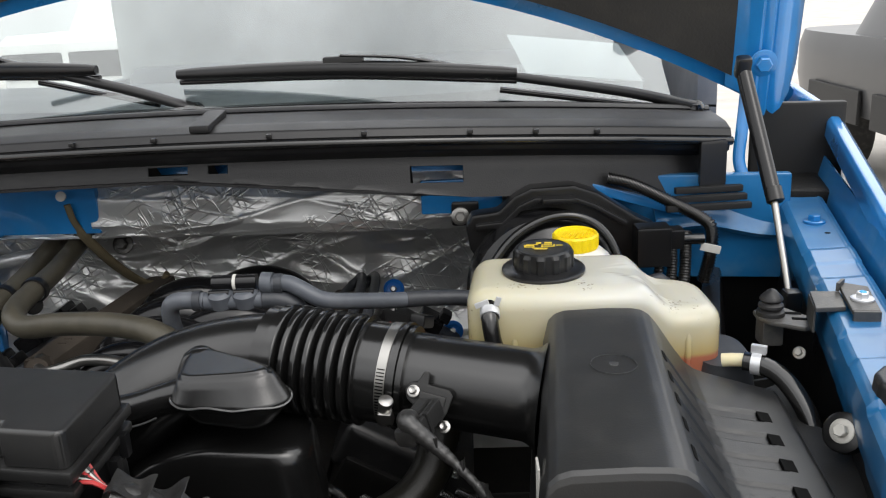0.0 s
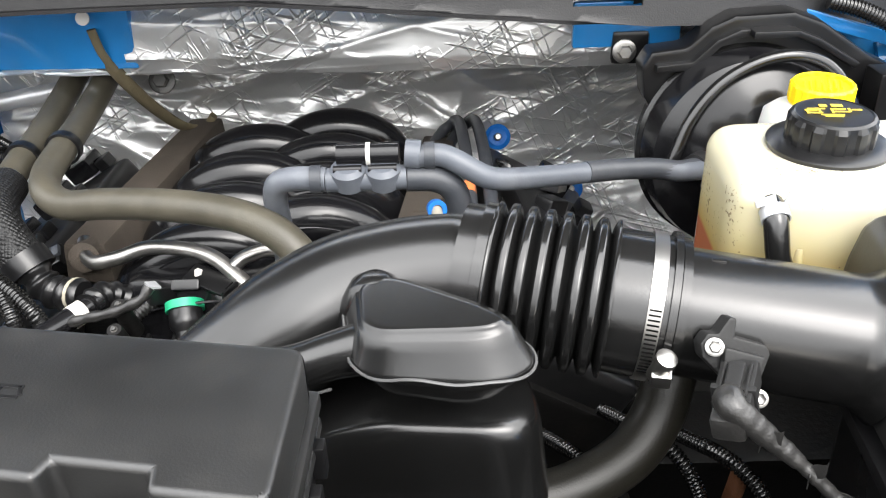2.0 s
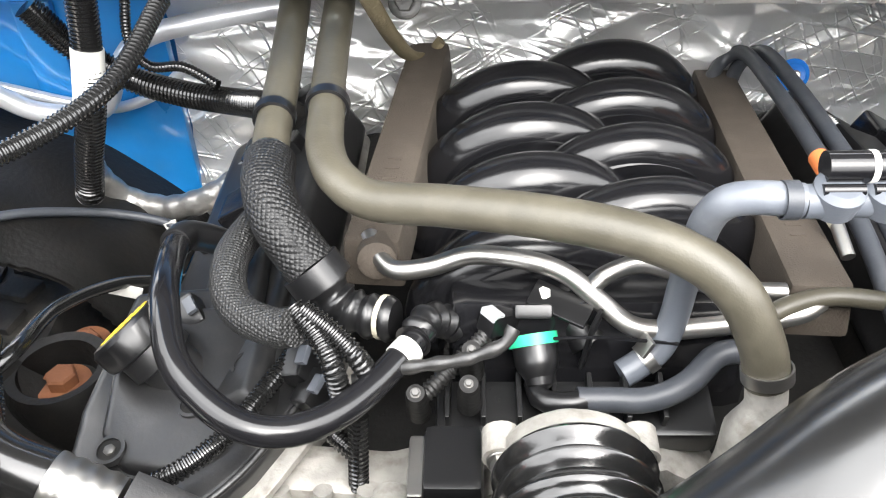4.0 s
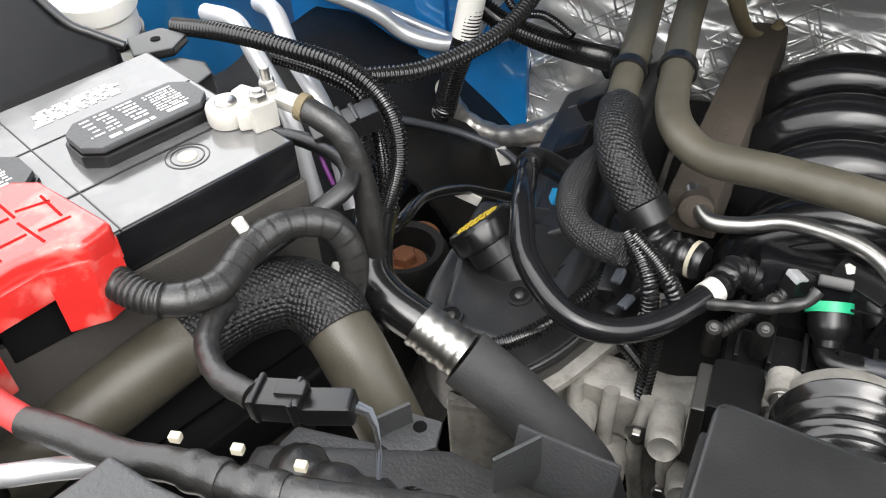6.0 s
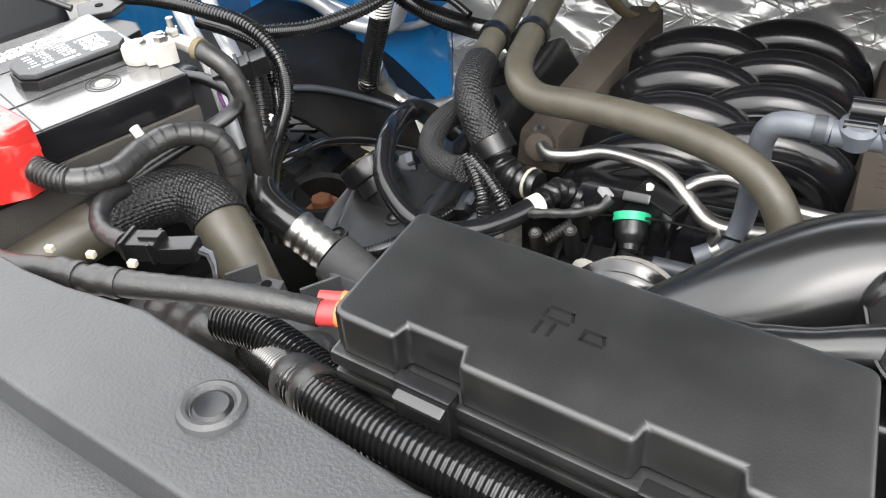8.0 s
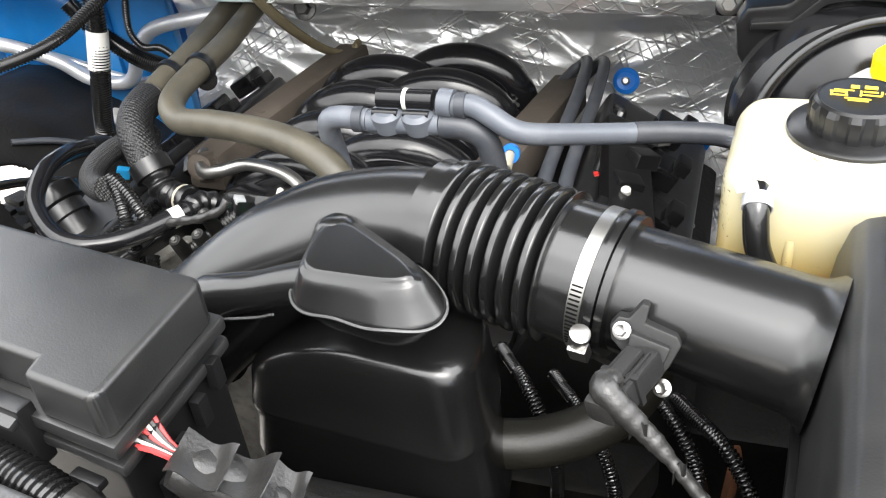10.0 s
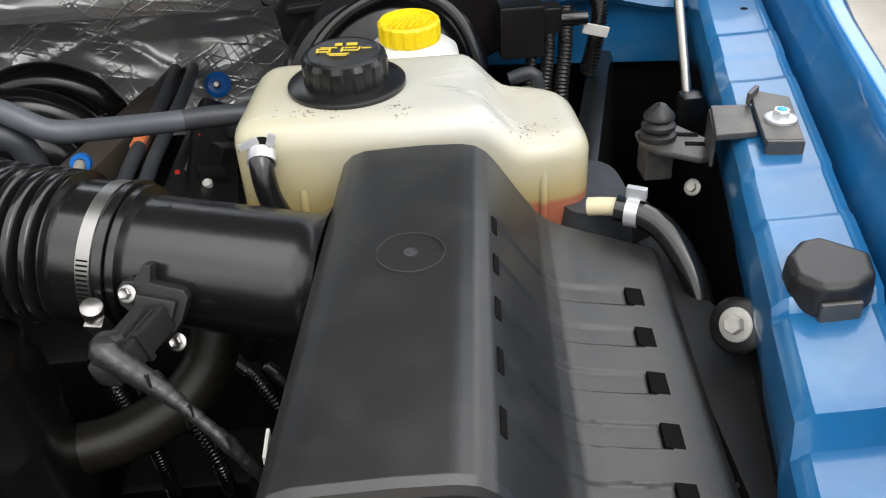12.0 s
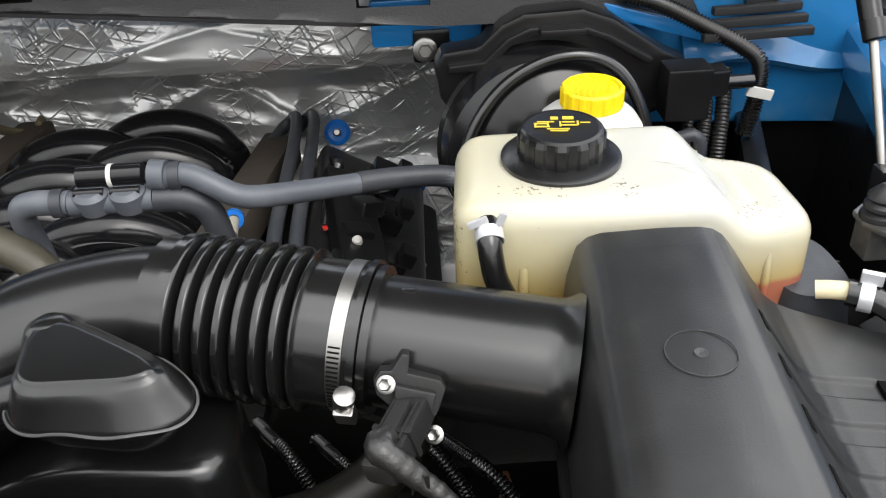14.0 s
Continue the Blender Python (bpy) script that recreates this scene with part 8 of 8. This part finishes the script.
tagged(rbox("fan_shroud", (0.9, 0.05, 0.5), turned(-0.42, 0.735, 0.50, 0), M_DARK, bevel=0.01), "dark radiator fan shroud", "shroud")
for i, (pts, r) in enumerate((
        ([(-1.12, 1.10, 1.195), (-1.05, 1.085, 1.205), (-0.98, 1.075, 1.205), (-0.91, 1.070, 1.195), (-0.868, 1.058, 1.17), (-0.852, 1.04, 1.13), (-0.855, 1.01, 1.09), (-0.868, 0.985, 1.04)], 0.0085),
        ([(-1.02, 1.12, 1.165), (-0.96, 1.105, 1.165), (-0.91, 1.09, 1.155), (-0.88, 1.06, 1.12), (-0.87, 1.03, 1.06), (-0.88, 1.0, 0.98)], 0.0075),
        ([(-0.90, 1.075, 1.185), (-0.85, 1.12, 1.18), (-0.80, 1.20, 1.19), (-0.78, 1.30, 1.22)], 0.008),
        ([(-0.905, 1.06, 1.16), (-0.885, 1.03, 1.10), (-0.872, 0.985, 1.05), (-0.875, 0.96, 0.98)], 0.0085))):
    hose("wiring_loom", pts, ribbed(r, 0.0008, 0.0044), M_RUBBER if i != 3 else M_TAPE, "black corrugated wiring loom behind the battery", "wiring", "battery looms", n=12, step=0.0011)
LC = thing("grey_connector", (-0.91, 1.06, 1.16), "black two-part plug on the battery loom", "connector")
rbox("shell", (0.030, 0.024, 0.017), pose(-0.897, 1.006, 1.160, 0, -12, 42), M_BLACK, LC, bevel=0.002)
rbox("shell", (0.034, 0.026, 0.019), pose(-0.880, 1.034, 1.160, 0, -12, 42), M_BLACK, LC, bevel=0.002)
for k in range(3):
    rbox("rib", (0.004, 0.028, 0.0205), pose(-0.892 + 0.009 * k, 1.023 + 0.009 * k, 1.1598, 0, -12, 42), M_BLACK, LC, bevel=0.001)
tube("purple_wire", [(-0.905, 0.998, 1.165), (-0.898, 0.985, 1.155), (-0.886, 0.978, 1.135)], 0.0022, mat("purple wire", (0.12, 0.02, 0.14), 0.5), LC, n=8)

# pale aluminium air-conditioning pipes on the blue firewall
for k, (pts, r) in enumerate((
        ([(-1.30, 1.42, 1.10), (-1.20, 1.47, 1.075), (-1.11, 1.50, 1.035), (-1.06, 1.515, 0.995), (-1.0, 1.52, 0.985), (-0.965, 1.52, 1.0), (-0.94, 1.52, 1.045), (-0.90, 1.52, 1.085), (-0.82, 1.525, 1.105), (-0.70, 1.54, 1.12)], 0.0125),
        ([(-1.18, 1.50, 1.06), (-1.10, 1.53, 1.02), (-1.03, 1.545, 0.99), (-0.97, 1.545, 0.98), (-0.91, 1.545, 1.0), (-0.86, 1.545, 1.04)], 0.007),
        ([(-1.16, 1.20, 1.16), (-1.10, 1.17, 1.17), (-1.06, 1.14, 1.15), (-1.02, 1.12, 1.10), (-0.99, 1.10, 1.0)], 0.010),
        ([(-1.10, 1.22, 1.17), (-1.06, 1.19, 1.175), (-1.02, 1.15, 1.15), (-0.96, 1.10, 1.12), (-0.92, 1.06, 1.04)], 0.010))):
    hose("air_conditioning_pipe", pts, r, M_PIPE, "pale bent aluminium air-conditioning pipe", "pipe", "air-conditioning pipes", n=16, step=0.006)
LB = thing("labelled_harness", (-0.93, 1.40, 0.95), "black corrugated harness with a white label", "wiring")
tube("conduit", [(-0.905, 1.42, 1.20), (-0.915, 1.41, 1.12), (-0.925, 1.40, 1.06), (-0.945, 1.40, 1.0), (-0.958, 1.402, 0.955), (-0.965, 1.41, 0.94)], ribbed(0.0155, 0.001, 0.0045), M_RUBBER, LB, n=16, step=0.0011)
tube("label", [(-0.914, 1.411, 1.125), (-0.925, 1.401, 1.065)], 0.0172, M_LABEL, LB, "white paper label", n=18)
for p, a in (((-0.645, 1.077, 0.992), -20), ((-0.632, 1.055, 0.982), -35), ((-0.705, 1.036, 0.940), -10), ((-0.667, 1.245, 0.985), 10), ((-0.762, 1.156, 0.975), 25)):
    cb = thing("injector_plug", p, "small black injector plug with a grey latch", "connector", "injector plugs")
    rbox("body", (0.024, 0.034, 0.022), pose(*p, 20, -25, a), M_BLACK, cb, bevel=0.004)
    rbox("latch", (0.010, 0.016, 0.006), pose(p[0], p[1] - 0.006, p[2] + 0.021, 20, -25, a), M_GREY, cb, bevel=0.0015)
hose("firewall_loom", [(-0.98, 1.44, 1.16), (-0.95, 1.45, 1.11), (-0.90, 1.46, 1.065), (-0.84, 1.45, 1.05), (-0.78, 1.43, 1.05), (-0.72, 1.38, 1.07), (-0.69, 1.35, 1.075)], ribbed(0.0145, 0.001, 0.0048), M_RUBBER, "thick black loom along the firewall", "wiring", n=16, step=0.0012)
hose("thin_lead", [(-0.87, 1.46, 1.20), (-0.885, 1.45, 1.12), (-0.87, 1.45, 1.085), (-0.83, 1.445, 1.085), (-0.79, 1.43, 1.07)], ribbed(0.0055, 0.0006, 0.004), M_RUBBER, "thin black lead on the firewall", "wiring", n=10, step=0.001)
hose("foil_wrapped_hose", [(-0.975, 1.45, 0.955), (-0.981, 1.472, 0.922), (-0.966, 1.483, 0.886), (-0.938, 1.487, 0.868), (-0.899, 1.482, 0.867), (-0.849, 1.477, 0.886), (-0.809, 1.482, 0.909), (-0.784, 1.478, 0.928), (-0.75, 1.48, 0.95)], lambda s, t: 0.0165 + 0.0008 * math.sin(s * 210), M_TAPE_SILVER, "foil wrapped hose behind the engine", n=16, step=0.003)
GS = hose("ground_strap", [(-0.628, 1.40, 1.235), (-0.622, 1.405, 1.20), (-0.610, 1.43, 1.155), (-0.598, 1.48, 1.10), (-0.585, 1.54, 1.05), (-0.565, 1.58, 1.03), (-0.548, 1.585, 1.048)], lambda s, t: 0.010 if s > 0.05 else 0.006, M_STRAP, "tan cloth-taped earth strap with a ring lug", "strap", n=12, flat=0.6)
lathe("ring_lug", [(0.0035, 0), (0.0085, 0), (0.0085, 0.003), (0.0035, 0.003)], M_STEEL, GS, (-0.631, 1.392, 1.251), (0.1, -1, 0.3), 20, "steel ring lug")
hose("vent_sleeve_hose", [(-0.692, 1.205, 1.060), (-0.698, 1.176, 1.068), (-0.707, 1.130, 1.070), (-0.701, 1.090, 1.068), (-0.684, 1.064, 1.066), (-0.655, 1.044, 1.072), (-0.640, 1.038, 1.078)], 0.0148, M_BRAID_GREY, "short hose in a grey woven sleeve", n=22, step=0.005)
tagged(rbox("blue_lock_clip", (0.018, 0.014, 0.014), pose(-0.735, 1.17, 1.01, 0, 20, 30), M_CYAN, bevel=0.002), "light blue lock clip", "clip")
for pts in ([(-0.69, 1.10, 0.975), (-0.665, 1.08, 0.965), (-0.64, 1.055, 0.955), (-0.605, 1.03, 0.94)], [(-0.69, 1.115, 0.98), (-0.672, 1.07, 0.955), (-0.66, 1.04, 0.935)], [(-0.60, 1.03, 0.99), (-0.603, 1.012, 0.93), (-0.606, 1.005, 0.86), (-0.61, 1.0, 0.78)], [(-0.642, 1.052, 1.085), (-0.624, 1.038, 1.07), (-0.612, 1.022, 1.053), (-0.606, 1.015, 1.01)], [(-0.635, 1.05, 1.085), (-0.612, 1.04, 1.07), (-0.595, 1.03, 1.055), (-0.585, 1.03, 1.03)], [(-0.80, 0.968, 0.962), (-0.754, 0.976, 0.974), (-0.726, 0.988, 0.982), (-0.699, 1.013, 0.989), (-0.678, 1.048, 0.996), (-0.660, 1.085, 1.0), (-0.648, 1.12, 1.005)]):
    hose("engine_loom", pts, ribbed(0.0078, 0.0008, 0.0042), M_RUBBER, "black corrugated loom over the timing cover", "wiring", "engine looms", n=12, step=0.00105)
RST = thing("rusty_strut_top", (-0.96, 1.32, 0.72), "rusty iron mount below the battery loom", "mount")
lathe("cup", [(0.058, -0.06), (0.056, 0.0), (0.050, 0.012), (0.040, 0.010), (0.034, -0.02)], M_DARK, RST, (-0.925, 1.17, 0.885), (0, 0, 1), 32)
bolt("nut", (-0.925, 1.17, 0.868), (0, 0, 1), 0.016, M_RUST, RST)
bolt("nut", (-0.945, 1.262, 0.83), (0.1, -0.2, 1), 0.016, M_RUST, RST, "orange rusted nut")
tube("stud", [(-0.945, 1.262, 0.80), (-0.944, 1.257, 0.855)], 0.008, M_RUST, RST, n=12)

# washer bottle and fender panel behind the battery
WB = thing("washer_bottle_neck", (-1.29, 1.16, 1.05), "white plastic filler neck with a black strap", "bottle")
lathe("neck", [(0.04, 0), (0.042, 0.05), (0.042, 0.10), (0.046, 0.105), (0.046, 0.125), (0.03, 0.135)], M_WHITE, WB, (-1.275, 1.155, 1.075), (0.1, -0.1, 1), 36)
ring("strap", (-1.268, 1.148, 1.145), (0.1, -0.1, 1), 0.042, 0.006, 0.003, M_BLACK, WB)
FP = thing("battery_side_cover", (-1.28, 0.95, 1.1), "black plastic fender panel with a zinc bolt", "panel")
SLOPE = Matrix(((1, 0, 0, 0), (0, 1, 0, 0), (-0.549, 0.2424, 1, -0.858), (0, 0, 0, 1)))
slab("panel", [(-1.245, 0.70), (-1.205, 0.80), (-1.150, 0.93), (-1.118, 1.01), (-1.130, 1.03), (-1.175, 1.015), (-1.235, 1.03), (-1.34, 1.07), (-1.5, 1.0), (-1.5, 0.6)], 1.10, 1.200, M_PANEL, FP, bevel=0.010, seg=3, m=SLOPE)
bolt("panel_bolt", (-1.198, 0.911, 1.2215), (0.5, -0.25, 1), 0.0110, M_ZINC, FP, "pale zinc bolt and washer", washer=1.9)
tube("moulded_edge", [tuple(SLOPE @ Vector((px, py, 1.199))) for px, py in ((-1.124, 1.03), (-1.150, 1.022), (-1.175, 1.017), (-1.235, 1.032), (-1.34, 1.072))], 0.0045, M_BLACK, FP, n=10)
slab("drilled_ear", [(-1.118, 1.03), (-1.09, 1.055), (-1.095, 1.085), (-1.13, 1.09), (-1.15, 1.06)], 1.188, 1.198, M_BLACK, FP, bevel=0.003)
lathe("hole", [(0.005, 0), (0.005, 0.001)], M_HOLE_DARK, FP, (-1.118, 1.065, 1.1978), (0, 0, 1), 16)
NOSE = thing("headlamp_bracket", (-0.97, 0.62, 1.12), "black plastic bracket with a hole beside the cover", "bracket")
slab("plate", [(-1.10, 0.63), (-1.00, 0.648), (-0.944, 0.645), (-0.912, 0.630), (-0.900, 0.600), (-1.02, 0.58)], 1.15, 1.176, M_BLACK, NOSE, bevel=0.006)
lathe("hole", [(0.006, 0), (0.006, 0.001)], M_HOLE_DARK, NOSE, (-0.972, 0.630, 1.1758), (0, 0, 1), 16)
tube("white_pipe", [(-0.93, 0.625, 1.165), (-0.905, 0.632, 1.172), (-0.885, 0.645, 1.17), (-0.86, 0.665, 1.16)], 0.007, M_PIPE, NOSE, "pale plastic pipe", n=12)
TY = thing("road_tyre", (-1.02, 1.35, 0.3), "black tyre tread seen below the liner", "tyre")
lathe("tread", [(0.30, -0.12), (0.38, -0.11), (0.39, 0), (0.38, 0.11), (0.30, 0.12)], M_TYRE, TY, (-1.15, 1.38, 0.40), (1, 0, 0), 48)
for row, x in enumerate((-1.225, -1.165, -1.105)):
    for k in range(14):
        a = radians(28 + 8.2 * k + (4.1 if row % 2 else 0))
        rbox("tread_block", (0.050, 0.040, 0.012), Matrix.Translation((x, 1.38 + 0.382 * math.cos(a), 0.40 + 0.382 * math.sin(a))) @ pose(0, 0, 0, math.degrees(a) - 90, 0, 14 if row % 2 else -14), M_TYRE, TY, bevel=0.003)
